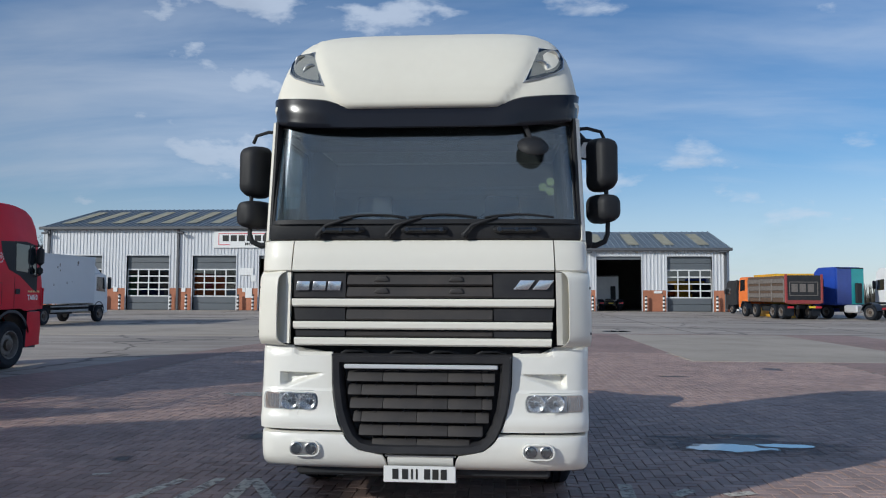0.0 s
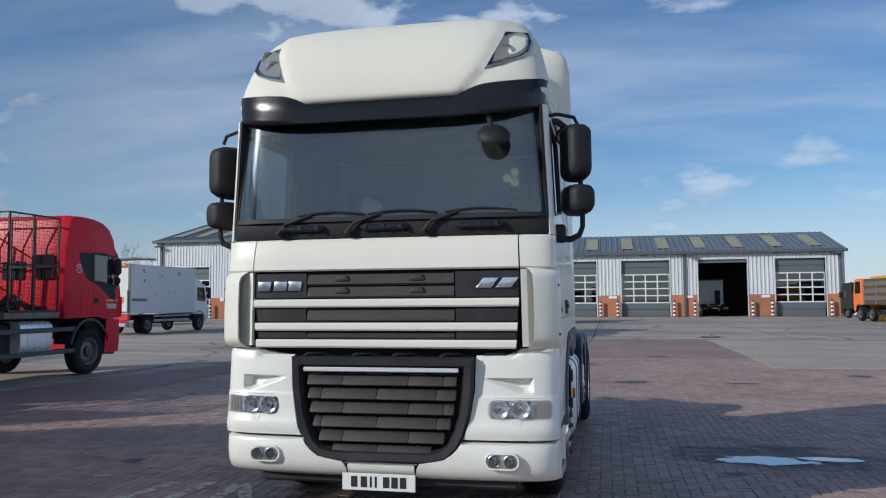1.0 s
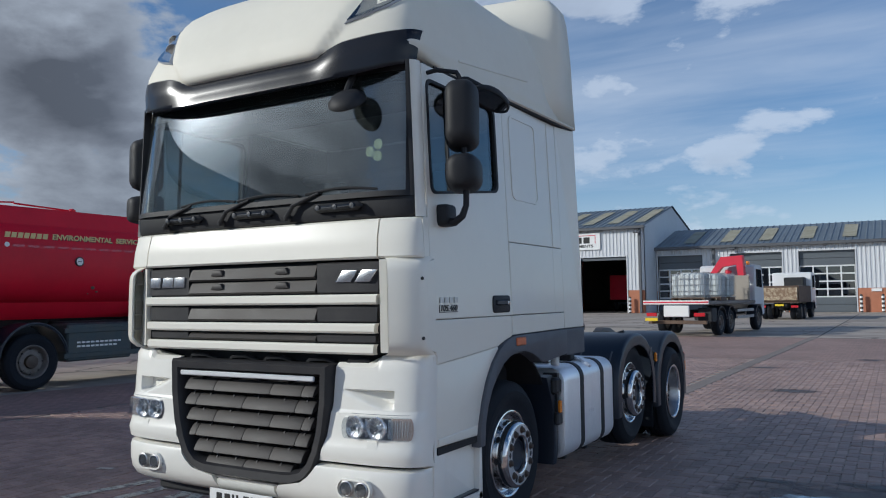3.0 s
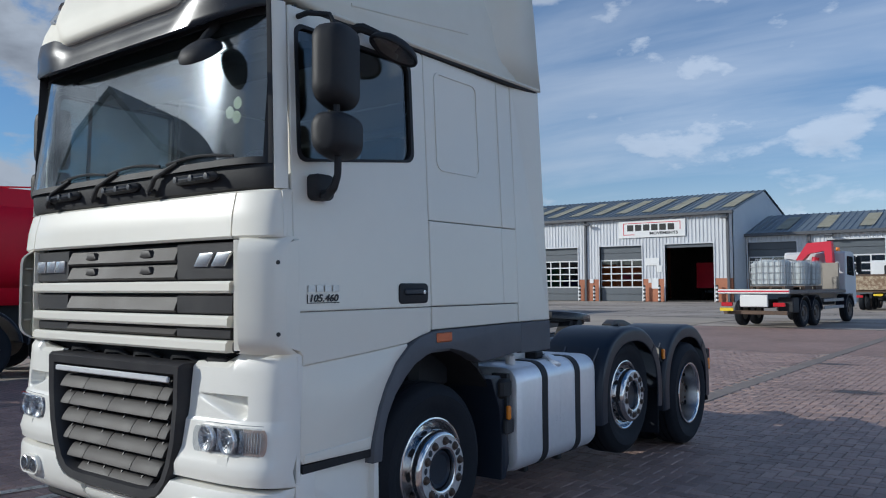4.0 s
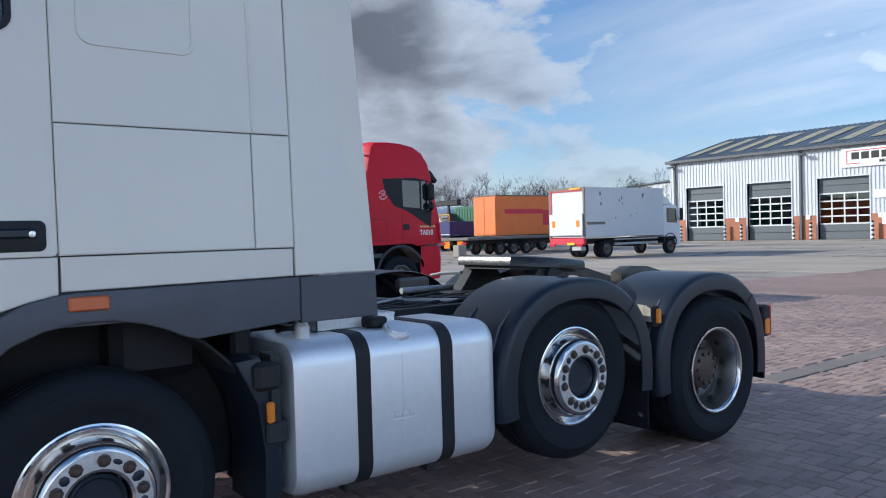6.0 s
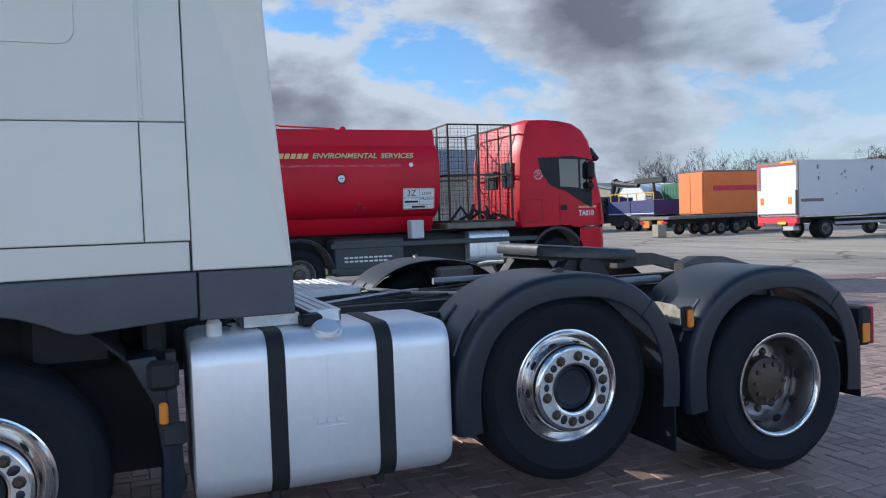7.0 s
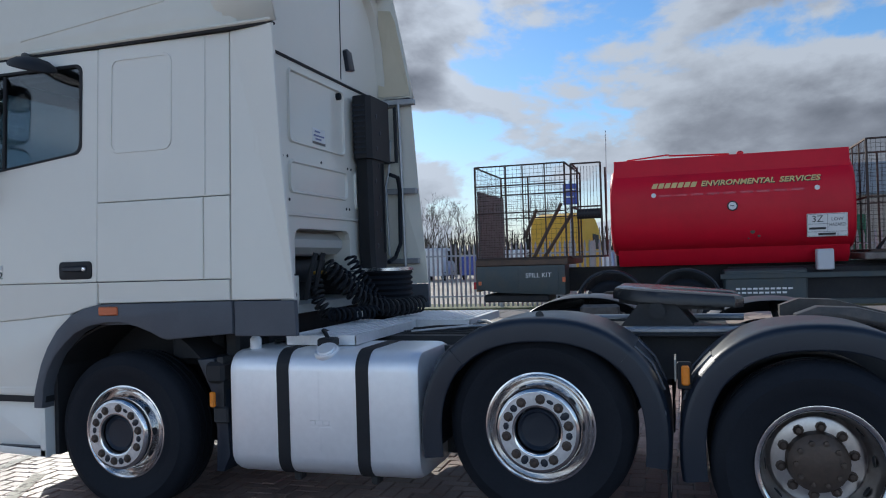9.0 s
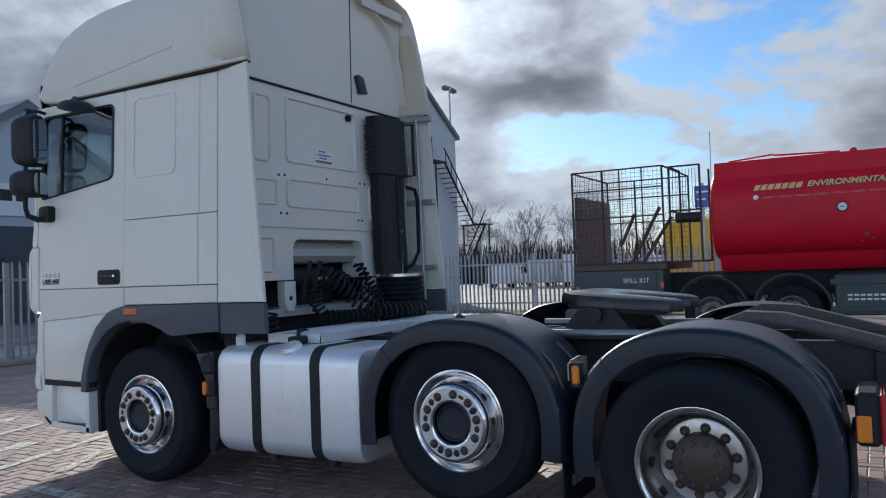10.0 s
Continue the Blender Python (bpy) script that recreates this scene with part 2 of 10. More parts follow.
STEEL = mat("chassis_paint", (0.030, 0.032, 0.036), 0.5, grain=60, vary=0.2, stain=0.5, stain_scale=4, bump=0.1, tint=(0.07, 0.06, 0.05), spec=0.3)
GREASE = mat("greased_steel_plate", (0.022, 0.023, 0.027), 0.24, 0.35, grain=30, vary=0.2, stain=0.5, stain_scale=5, bump=0.12, tint=(0.055, 0.052, 0.05))
RUSTY = mat("rusty_steel", (0.13, 0.085, 0.058), 0.7, 0.2, grain=50, vary=0.3, stain=0.6, stain_scale=5, bump=0.25, tint=(0.06, 0.055, 0.055))
WORNGREY = mat("worn_painted_steel", (0.19, 0.17, 0.155), 0.6, 0.2, grain=40, vary=0.25, stain=0.6, stain_scale=6, bump=0.2, tint=(0.09, 0.07, 0.055))
RAMPSTEEL = mat("worn_ramp_steel", (0.060, 0.058, 0.058), 0.42, 0.4, grain=40, vary=0.25, stain=0.6, stain_scale=6, bump=0.2, tint=(0.13, 0.11, 0.095))
HUBBROWN = mat("brown_oily_hub", (0.085, 0.062, 0.048), 0.45, 0.3, grain=40, vary=0.25, stain=0.5, stain_scale=12, bump=0.2)
# black for joints, and for sheets that stand in for shade in recesses
SEAMSHADE = mat("dark_seam_and_shade", (0.02, 0.02, 0.022), 0.8, bump=0, vary=0.05)
AMBER = mat("amber_lens", (0.85, 0.26, 0.02), 0.2, grain=90, vary=0.1, stain=0.05, bump=0.1, coat=0.5)
ORANGELENS = mat("faded_orange_lens", (0.62, 0.16, 0.06), 0.3, grain=90, vary=0.1, stain=0.1, bump=0.1)
REDLENS = mat("red_lens", (0.5, 0.02, 0.03), 0.2, grain=90, vary=0.1, stain=0.05, bump=0.1, coat=0.5)
FADEDAMBER = mat("dull_amber_lens", (0.40, 0.21, 0.15), 0.25, grain=90, vary=0.15, stain=0.1, bump=0.15, coat=0.4)
LAMPDARK = mat("dark_lamp_housing", (0.17, 0.175, 0.19), 0.3, 0.5, grain=30, vary=0.08, stain=0.2, stain_scale=6, bump=0.02)
LAMPGREY = mat("grey_lamp_surround", (0.40, 0.42, 0.46), 0.35, 0.3, grain=30, vary=0.08, stain=0.2, stain_scale=6, bump=0.02)
AGED = mat("yellowed_collar_lining", (0.66, 0.585, 0.43), 0.5, grain=10, vary=0.03, stain=0.25, stain_scale=2, bump=0, tint=(0.45, 0.38, 0.25))
FADEDBLUE = mat("faded_blue_print", (0.20, 0.22, 0.38), 0.6, vary=0.1, bump=0)
DULLRED = mat("faded_red_paint", (0.30, 0.045, 0.045), 0.6, grain=20, vary=0.15, stain=0.6, stain_scale=2, bump=0.1, tint=(0.16, 0.06, 0.05))
PEACHLENS = mat("pale_amber_lens", (0.60, 0.47, 0.40), 0.22, 0.3, grain=90, vary=0.12, stain=0.15, bump=0.1, coat=0.4)
LAMPSILVER = mat("lamp_reflector", (0.86, 0.87, 0.89), 0.24, 0.75, grain=20, vary=0.06, stain=0.15, stain_scale=9, bump=0.0, tint=(0.55, 0.56, 0.58))
GLASS = glass_mat("cab_glass", (0.64, 0.70, 0.71), face=0.10, dust=0.018)
DOORGLASS = glass_mat("tinted_door_glass", (0.62, 0.68, 0.69), gloss=0.85, face=0.07)
STICKER = mat("faded_sticker", (0.30, 0.36, 0.15), 0.4, grain=30, vary=0.1, stain=0.2, bump=0)
LOUVRE = mat("sun_faded_grille_plastic", (0.044, 0.041, 0.040), 0.55, grain=150, vary=0.12, stain=0.6, stain_scale=5, bump=0.08, tint=(0.072, 0.062, 0.056), spec=0.3)
DARKGLASS = glass_mat("dark_glass", (0.10, 0.12, 0.13))
LAMPGLASS = glass_mat("grey_lamp_glass", (0.40, 0.43, 0.46))
LENS = glass_mat("clear_lens", (0.86, 0.88, 0.90))
MIRROR = mat("mirror_glass", (0.9, 0.9, 0.92), 0.03, 1.0, grain=3, vary=0.01, stain=0.03, bump=0)
INTERIOR = mat("cab_interior_plastic", (0.11, 0.11, 0.11), 0.6, grain=60, vary=0.1, stain=0.1, bump=0.05)
LINING = mat("cab_lining_fabric", (0.52, 0.51, 0.48), 0.85, grain=90, vary=0.1, stain=0.1, bump=0.08)
SEATCLOTH = mat("seat_cloth", (0.10, 0.105, 0.12), 0.9, grain=200, vary=0.2, stain=0.2, bump=0.15)
PLATEWHITE = mat("white_number_plate", (0.78, 0.78, 0.76), 0.35, grain=60, vary=0.03, stain=0.12, bump=0)
PLATEYEL = mat("yellow_number_plate", (0.78, 0.56, 0.03), 0.35, grain=60, vary=0.03, stain=0.12, bump=0)
INK = mat("black_ink", (0.02, 0.02, 0.02), 0.5, vary=0.05, bump=0)
STRIP = mat("satin_silver_strip", (0.66, 0.67, 0.68), 0.42, 0.25, grain=60, vary=0.04, stain=0.15, stain_scale=6, bump=0.01)
SILVER = mat("silver_badge", (0.75, 0.76, 0.78), 0.22, 0.9, grain=40, vary=0.04, stain=0.05, bump=0)
PAINTWHITE = mat("worn_cream_line_paint", (0.72, 0.68, 0.58), 0.8, grain=18, vary=0.20, stain=0.6, stain_scale=9, bump=0.1, tint=(0.30, 0.25, 0.21))
BRICKWALL = mat("orange_brick", (0.42, 0.17, 0.095), 0.85, grain=14, vary=0.2, stain=0.35, stain_scale=0.8, bump=0.2, per="object")
DRAINSLAB = mat("worn_slab_strip", (0.235, 0.200, 0.178), 0.8, grain=30, vary=0.14, stain=0.6, stain_scale=0.9, bump=0.15, tint=(0.15, 0.125, 0.115))
CLAD = mat("silver_cladding", (0.62, 0.635, 0.66), 0.42, 0.12, grain=5, vary=0.03, stain=0.18, stain_scale=0.25, bump=0.02, tint=(0.42, 0.43, 0.45))
ROOFGREY = mat("grey_roof_sheet", (0.155, 0.185, 0.21), 0.42, 0.2, grain=3, vary=0.06, stain=0.3, stain_scale=0.3, bump=0.03, tint=(0.11, 0.12, 0.125))
ROOFLIGHT = mat("weathered_rooflight", (0.36, 0.34, 0.25), 0.6, grain=4, vary=0.15, stain=0.6, stain_scale=0.9, bump=0.05, tint=(0.20, 0.17, 0.10))
DOORGREY = mat("grey_sectional_door", (0.115, 0.130, 0.145), 0.45, grain=5, vary=0.04, stain=0.2, stain_scale=0.6, bump=0.03)
FLASH = mat("dark_grey_flashing", (0.10, 0.105, 0.115), 0.5, grain=6, vary=0.05, stain=0.2, bump=0.03)
DOORWHITE = mat("white_door_frame", (0.66, 0.67, 0.67), 0.45, grain=10, vary=0.03, stain=0.1, bump=0)
HALLDARK = mat("hall_inside_dimmed", (0.13, 0.12, 0.11), 0.9, grain=2, vary=0.1, stain=0.3, stain_scale=0.4, bump=0)
SIGNWHITE = mat("white_sign_board", (0.80, 0.80, 0.79), 0.4, grain=4, vary=0.02, stain=0.06, bump=0)
RED = mat("red_tanker_paint", (0.60, 0.006, 0.026), 0.42, grain=6, vary=0.05, stain=0.45, stain_scale=0.9, bump=0.02, tint=(0.34, 0.008, 0.020), coat=0.06, spec=0.22)
BRIGHTRED = mat("bright_red_paint", (0.62, 0.02, 0.05), 0.4, grain=8, vary=0.06, stain=0.25, stain_scale=2, bump=0.02)
BLACKBODY = mat("dark_underbody", (0.022, 0.024, 0.028), 0.6, grain=30, vary=0.2, stain=0.5, stain_scale=3, bump=0.1, tint=(0.06, 0.055, 0.05), spec=0.3)
TEALGREY = mat("dark_teal_box", (0.045, 0.065, 0.072), 0.5, grain=20, vary=0.1, stain=0.5, stain_scale=2.5, bump=0.05, tint=(0.10, 0.085, 0.06))
MESHRUST = mat("rusted_mesh_frame", (0.075, 0.052, 0.042), 0.75, 0.2, grain=40, vary=0.3, stain=0.6, stain_scale=5, bump=0.2, tint=(0.035, 0.033, 0.034))
GOLD = mat("cream_gold_lettering", (0.70, 0.52, 0.22), 0.5, vary=0.05, bump=0)
BOXGREY = mat("grey_white_box_panel", (0.60, 0.61, 0.63), 0.5, grain=3, vary=0.02, stain=0.15, stain_scale=0.8, bump=0.01, tint=(0.45, 0.45, 0.46))
ORANGE = mat("orange_curtain", (0.78, 0.19, 0.035), 0.5, grain=5, vary=0.06, stain=0.35, stain_scale=0.9, bump=0.03, tint=(0.52, 0.13, 0.035))
BLUE = mat("blue_paint", (0.02, 0.06, 0.36), 0.35, grain=8, vary=0.06, stain=0.3, stain_scale=1.5, bump=0.02, coat=0.4)
TEAL = mat("turquoise_paint", (0.02, 0.42, 0.42), 0.35, grain=8, vary=0.06, stain=0.2, stain_scale=1.5, bump=0.02, coat=0.4)
YELLOW = mat("yellow_cab_paint", (0.74, 0.42, 0.03), 0.4, grain=8, vary=0.05, stain=0.2, stain_scale=1.5, bump=0.02)
GREEN = mat("green_container", (0.016, 0.14, 0.068), 0.5, grain=8, vary=0.08, stain=0.3, stain_scale=1.5, bump=0.03)
PURPLE = mat("dark_blue_side", (0.018, 0.026, 0.15), 0.45, grain=8, vary=0.08, stain=0.4, stain_scale=1.5, bump=0.03)
VANWHITE = mat("white_van_paint", (0.74, 0.75, 0.76), 0.35, grain=8, vary=0.02, stain=0.15, stain_scale=1.5, bump=0.01, coat=0.3)
GALV = mat("galvanised_steel", (0.40, 0.41, 0.42), 0.45, 0.7, grain=25, vary=0.15, stain=0.4, stain_scale=3, bump=0.05, tint=(0.22, 0.22, 0.23))
IBC = mat("milky_ibc_plastic", (0.60, 0.64, 0.64), 0.4, grain=10, vary=0.06, stain=0.3, stain_scale=3, bump=0.02, tint=(0.40, 0.43, 0.42))
OFFICE = mat("blue_grey_render", (0.50, 0.55, 0.60), 0.7, grain=4, vary=0.03, stain=0.2, stain_scale=0.3, bump=0.02)
OFFICEDARK = mat("slate_cladding", (0.075, 0.085, 0.10), 0.6, grain=4, vary=0.06, stain=0.2, stain_scale=0.5, bump=0.03)
BARK = mat("bark", (0.055, 0.046, 0.040), 0.9, grain=20, vary=0.25, stain=0.3, stain_scale=3, bump=0.3)
TWIG = mat("bare_twigs", (0.060, 0.048, 0.042), 0.9, grain=10, vary=0.3, stain=0.3, stain_scale=1, bump=0)
HEDGE = mat("scrub_twigs", (0.055, 0.048, 0.036), 0.95, grain=8, vary=0.4, stain=0.5, stain_scale=0.6, bump=0, tint=(0.035, 0.035, 0.024))
PAVER = mat("brindled_brick_paver", (0.350, 0.240, 0.198), 0.55, grain=60, vary=0.36, stain=0.5, stain_scale=0.55, bump=0.28, tint=(0.105, 0.088, 0.086), per="island")
PAVERONE = mat("brindled_brick_paver_single", (0.350, 0.240, 0.198), 0.55, grain=60, vary=0.36, stain=0.25, stain_scale=0.55, bump=0.28, tint=(0.105, 0.088, 0.086), per="object")


# ---- mesh tools ----
class M:
    """Collects vertices and faces of one mesh."""

    def __init__(self):
        self.v, self.f = [], []

    def add(self, vs, fs):
        o = len(self.v)
        self.v += [tuple(p) for p in vs]
        self.f += [tuple(i + o for i in f) for f in fs]
        return self

    def box(self, x0, x1, y0, y1, z0, z1, c=0.0, m=None):
        """A box; c is the width of its bevelled edges."""
        if x0 > x1: x0, x1 = x1, x0
        if y0 > y1: y0, y1 = y1, y0
        if z0 > z1: z0, z1 = z1, z0
        if c <= 0:
            vs = [(x, y, z) for x in (x0, x1) for y in (y0, y1) for z in (z0, z1)]
            fs = [(0, 1, 3, 2), (4, 6, 7, 5), (0, 4, 5, 1), (2, 3, 7, 6), (0, 2, 6, 4), (1, 5, 7, 3)]
        else:
            c = min(c, (x1 - x0) * 0.45, (y1 - y0) * 0.45, (z1 - z0) * 0.45)
            rings = []
            for z, k in ((z0, c), (z0 + c, 0), (z1 - c, 0), (z1, c)):
                a, b, d, e = x0 + k, x1 - k, y0 + k, y1 - k
                q = c if k == 0 else c * 0.6
                rings.append([(a + q, d, z), (b - q, d, z), (b, d + q, z), (b, e - q, z), (b - q, e, z), (a + q, e, z), (a, e - q, z), (a, d + q, z)])
            return self.loft(rings, True, True, m)
        if m is not None:
            vs = [m @ Vector(p) for p in vs]
        return self.add(vs, fs)

    def loft(self, rings, closed=True, caps=True, m=None):
        n = len(rings[0])
        vs = [p for r in rings for p in r]
        fs = []
        for i in range(len(rings) - 1):
            for j in range(n if closed else n - 1):
                k = (j + 1) % n
                fs.append((i * n + j, i * n + k, (i + 1) * n + k, (i + 1) * n + j))
        if caps:
            fs.append(tuple(reversed(range(n))))
            fs.append(tuple(range((len(rings) - 1) * n, len(rings) * n)))
        if m is not None:
            vs = [m @ Vector(p) for p in vs]
        return self.add(vs, fs)

    def tube(self, pts, r, n=8, closed=False):
        """A round bar along a path; r may be a list."""
        pts = [Vector(p) for p in pts]
        rings = []
        up = None
        for i, p in enumerate(pts):
            d = (pts[min(i + 1, len(pts) - 1)] - pts[max(i - 1, 0)]).normalized()
            if up is None:
                up = d.orthogonal().normalized()
            up = (up - d * up.dot(d)).normalized()
            w = d.cross(up)
            q = r[i] if isinstance(r, (list, tuple)) else r
            rings.append([p + up * (q * math.cos(2 * math.pi * k / n)) + w * (q * math.sin(2 * math.pi * k / n)) for k in range(n)])
        return self.loft(rings, True, True)

    def prism(self, poly, axis, a, b, c=0.0):
        """A polygon of two coordinates drawn out along an axis from a to b, its rims bevelled by c."""
        area = sum(poly[i][0] * poly[(i + 1) % len(poly)][1] - poly[(i + 1) % len(poly)][0] * poly[i][1] for i in range(len(poly)))
        if area < 0:
            poly = poly[::-1]

        def at(p, t):
            return {"x": (t, p[0], p[1]), "y": (p[0], t, p[1]), "z": (p[0], p[1], t)}[axis]

        def inset(d):
            out = []
            n = len(poly)
            for i in range(n):
                p, q, s = Vector(poly[i - 1]), Vector(poly[i]), Vector(poly[(i + 1) % n])
                u, v = (q - p).normalized(), (s - q).normalized()
                nu, nv = Vector((-u.y, u.x)), Vector((-v.y, v.x))
                k = nu + nv
                k = k / max(0.35, 1 + nu.dot(nv))
                out.append(q + k * d)
            return out
        s = 1 if b > a else -1
        if c > 0:
            rings = [[at(p, a) for p in inset(0)], [at(p, b - s * c) for p in inset(0)], [at(p, b - s * c * 0.3) for p in inset(c * 0.3)], [at(p, b) for p in inset(c)]]
        else:
            rings = [[at(p, a) for p in poly], [at(p, b) for p in poly]]
        if (axis == "y") != (s < 0):
            rings = [r[::-1] for r in rings]
        return self.loft(rings, True, True)

    def lathe(self, prof, axis, centre, n=32, closed=False):
        """A profile of (radius, along) turned about an axis through centre."""
        cx, cy, cz = centre
        rings = []
        for r, t in prof:
            ring = []
            for k in range(n):
                a = 2 * math.pi * k / n
                u, w = r * math.cos(a), r * math.sin(a)
                ring.append({"x": (cx + t, cy + u, cz + w), "y": (cx + w, cy + t, cz + u), "z": (cx + u, cy + w, cz + t)}[axis])
            rings.append(ring)
        if closed:
            rings.append(rings[0])
        return self.loft(rings, True, not closed)

    def mesh(self, name, material, smooth=35):
        me = bpy.data.meshes.new(name)
        me.from_pydata(self.v, [], self.f)
        bm = bmesh.new()
        bm.from_mesh(me)
        if len(bm.faces) < 60000:
            bmesh.ops.recalc_face_normals(bm, faces=bm.faces)
        bm.to_mesh(me)
        bm.free()
        me.materials.append(material)
        if smooth:
            me.polygons.foreach_set("use_smooth", [True] * len(me.polygons))
            me.set_sharp_from_angle(angle=radians(smooth))
        me.update()
        return me


def part(name, m, material, parent, label="", smooth=35):
    """One mesh object under a thing or under a part."""
    ob = new(name, m if isinstance(m, bpy.types.Mesh) else m.mesh(name, material, smooth))
    ob.parent = parent
    if label:
        ob["label"] = label
    return ob


def thing(name, label, category, group="", at=None, kind=""):
    """An Empty at a thing's base, to carry its parts."""
    ob = new(name)
    ob.empty_display_size = 0.2
    if at is not None:
        ob.matrix_basis = at
    return tagged(ob, label, category, group, kind)


def single(name, m, material, label, category, group="", kind="", smooth=35):
    return tagged(new(name, m.mesh(name, material, smooth)), label, category, group, kind)


def structure(name, m, material, label="", smooth=35):
    return tagged(new(name, m.mesh(name, material, smooth)), label, "", "", "structure")


def text_mesh(body, size, depth=0.002, bold=0.0, shear=0.0, width=None):
    """Letters of the built-in font as a mesh, lying in x and y, centred."""
    cu = bpy.data.curves.new("lettering", "FONT")
    cu.body, cu.size, cu.extrude, cu.shear, cu.offset = body, size, depth, shear, bold
    cu.align_x, cu.align_y, cu.resolution_u = "CENTER", "CENTER", 3
    ob = new("lettering", cu)
    me = bpy.data.meshes.new_from_object(ob.evaluated_get(bpy.context.evaluated_depsgraph_get()))
    bpy.data.objects.remove(ob)
    if width:
        xs = [v.co.x for v in me.vertices]
        k = width / (max(xs) - min(xs))
        me.transform(Matrix.Diagonal((k, 1, 1, 1)))
    return me


def lettering(body, size, parent, material, m, **kw):
    me = text_mesh(body, size, **kw)
    me.materials.append(material)
    ob = part("lettering", me, material, parent)
    ob.matrix_basis = m
    return ob


def lerp(table, t):
    """Straight-line value from a table of (t, value)."""
    if t <= table[0][0]:
        return table[0][1]
    for (a, u), (b, w) in zip(table, table[1:]):
        if t <= b:
            return u + (w - u) * (t - a) / (b - a)
    return table[-1][1]


def arc(cy, cz, r, a0, a1, n):
    return [(cy + r * math.cos(radians(a0 + (a1 - a0) * i / n)), cz + r * math.sin(radians(a0 + (a1 - a0) * i / n))) for i in range(n + 1)]


def rrect(a0, a1, b0, b1, r, n=4):
    """A rounded rectangle as a polygon."""
    out = []
    for ca, cb, s in ((a1 - r, b0 + r, -90), (a1 - r, b1 - r, 0), (a0 + r, b1 - r, 90), (a0 + r, b0 + r, 180)):
        out += arc(ca, cb, r, s, s + 90, n)
    return out


# ---- ground ----
def yard_material():
    m = mat("worn_yard_concrete", (0.42, 0.362, 0.305), 0.75, grain=9, vary=0.10, stain=0.75, stain_scale=0.16, bump=0.12, bump_scale=30, tint=(0.20, 0.175, 0.155))
    nt = m.node_tree
    N, L = nt.nodes.new, nt.links.new
    b = nt.nodes["Principled BSDF"]
    old = b.inputs["Base Color"].links[0].from_socket
    co, mp, wob, ad = N("ShaderNodeTexCoord"), N("ShaderNodeMapping"), N("ShaderNodeTexNoise"), N("ShaderNodeVectorMath")
    wob.inputs["Scale"].default_value, wob.inputs["Detail"].default_value = 0.5, 5
    L(co.outputs["Object"], wob.inputs["Vector"])
    ad.operation = "MULTIPLY_ADD"
    ad.inputs[1].default_value = (2.2, 2.2, 0)
    L(wob.outputs["Color"], ad.inputs[0]); L(co.outputs["Object"], ad.inputs[2])
    # cracks, mended seams and long tyre streaks
    vo, cr = N("ShaderNodeTexVoronoi"), N("ShaderNodeMapRange")
    vo.feature = "DISTANCE_TO_EDGE"
    vo.inputs["Scale"].default_value = 0.17
    L(ad.outputs[0], vo.inputs["Vector"]); L(vo.outputs["Distance"], cr.inputs[0])
    cr.inputs[1].default_value, cr.inputs[2].default_value, cr.inputs[3].default_value = 0.004, 0.016, 0.42
    mp.inputs["Scale"].default_value = (0.07, 0.55, 1)
    st, sr = N("ShaderNodeTexNoise"), N("ShaderNodeMapRange")
    st.inputs["Scale"].default_value, st.inputs["Detail"].default_value, st.inputs["Roughness"].default_value = 1.0, 7, 0.7
    L(co.outputs["Object"], mp.inputs[0]); L(mp.outputs[0], st.inputs["Vector"]); L(st.outputs["Fac"], sr.inputs[0])
    sr.inputs[1].default_value, sr.inputs[2].default_value, sr.inputs[3].default_value, sr.inputs[4].default_value = 0.32, 0.66, 0.66, 1.22
    mu = N("ShaderNodeMath"); mu.operation = "MULTIPLY"
    L(cr.outputs[0], mu.inputs[0]); L(sr.outputs[0], mu.inputs[1])
    hs = N("ShaderNodeHueSaturation")
    L(old, hs.inputs["Color"]); L(mu.outputs[0], hs.inputs["Value"]); L(hs.outputs[0], b.inputs["Base Color"])
    return m


def far_paver_material():
    """Brick paving seen from afar: staggered courses with dark joints."""
    m = mat("brick_paving_far", (0.37, 0.262, 0.218), 0.7, grain=14, vary=0.16, stain=0.6, stain_scale=0.22, bump=0.15, tint=(0.15, 0.118, 0.108))
    nt = m.node_tree
    N, L = nt.nodes.new, nt.links.new
    b = nt.nodes["Principled BSDF"]
    old = b.inputs["Base Color"].links[0].from_socket
    br = N("ShaderNodeTexBrick")
    br.inputs["Scale"].default_value = 1.0
    br.inputs["Brick Width"].default_value, br.inputs["Row Height"].default_value = 0.2, 0.1
    br.inputs["Mortar Size"].default_value = 0.007
    br.inputs["Color1"].default_value, br.inputs["Color2"].default_value = (1.1, 1.0, 1.0, 1), (0.8, 0.8, 0.82, 1)
    br.inputs["Mortar"].default_value = (0.45, 0.45, 0.45, 1)
    co = N("ShaderNodeTexCoord")
    L(co.outputs["Object"], br.inputs["Vector"])
    mu = N("ShaderNodeMix"); mu.data_type, mu.blend_type = "RGBA", "MULTIPLY"
    mu.inputs[0].default_value = 1.0
    L(old, mu.inputs[6]); L(br.outputs[0], mu.inputs[7])
    L(mu.outputs[2], b.inputs["Base Color"])
    return m


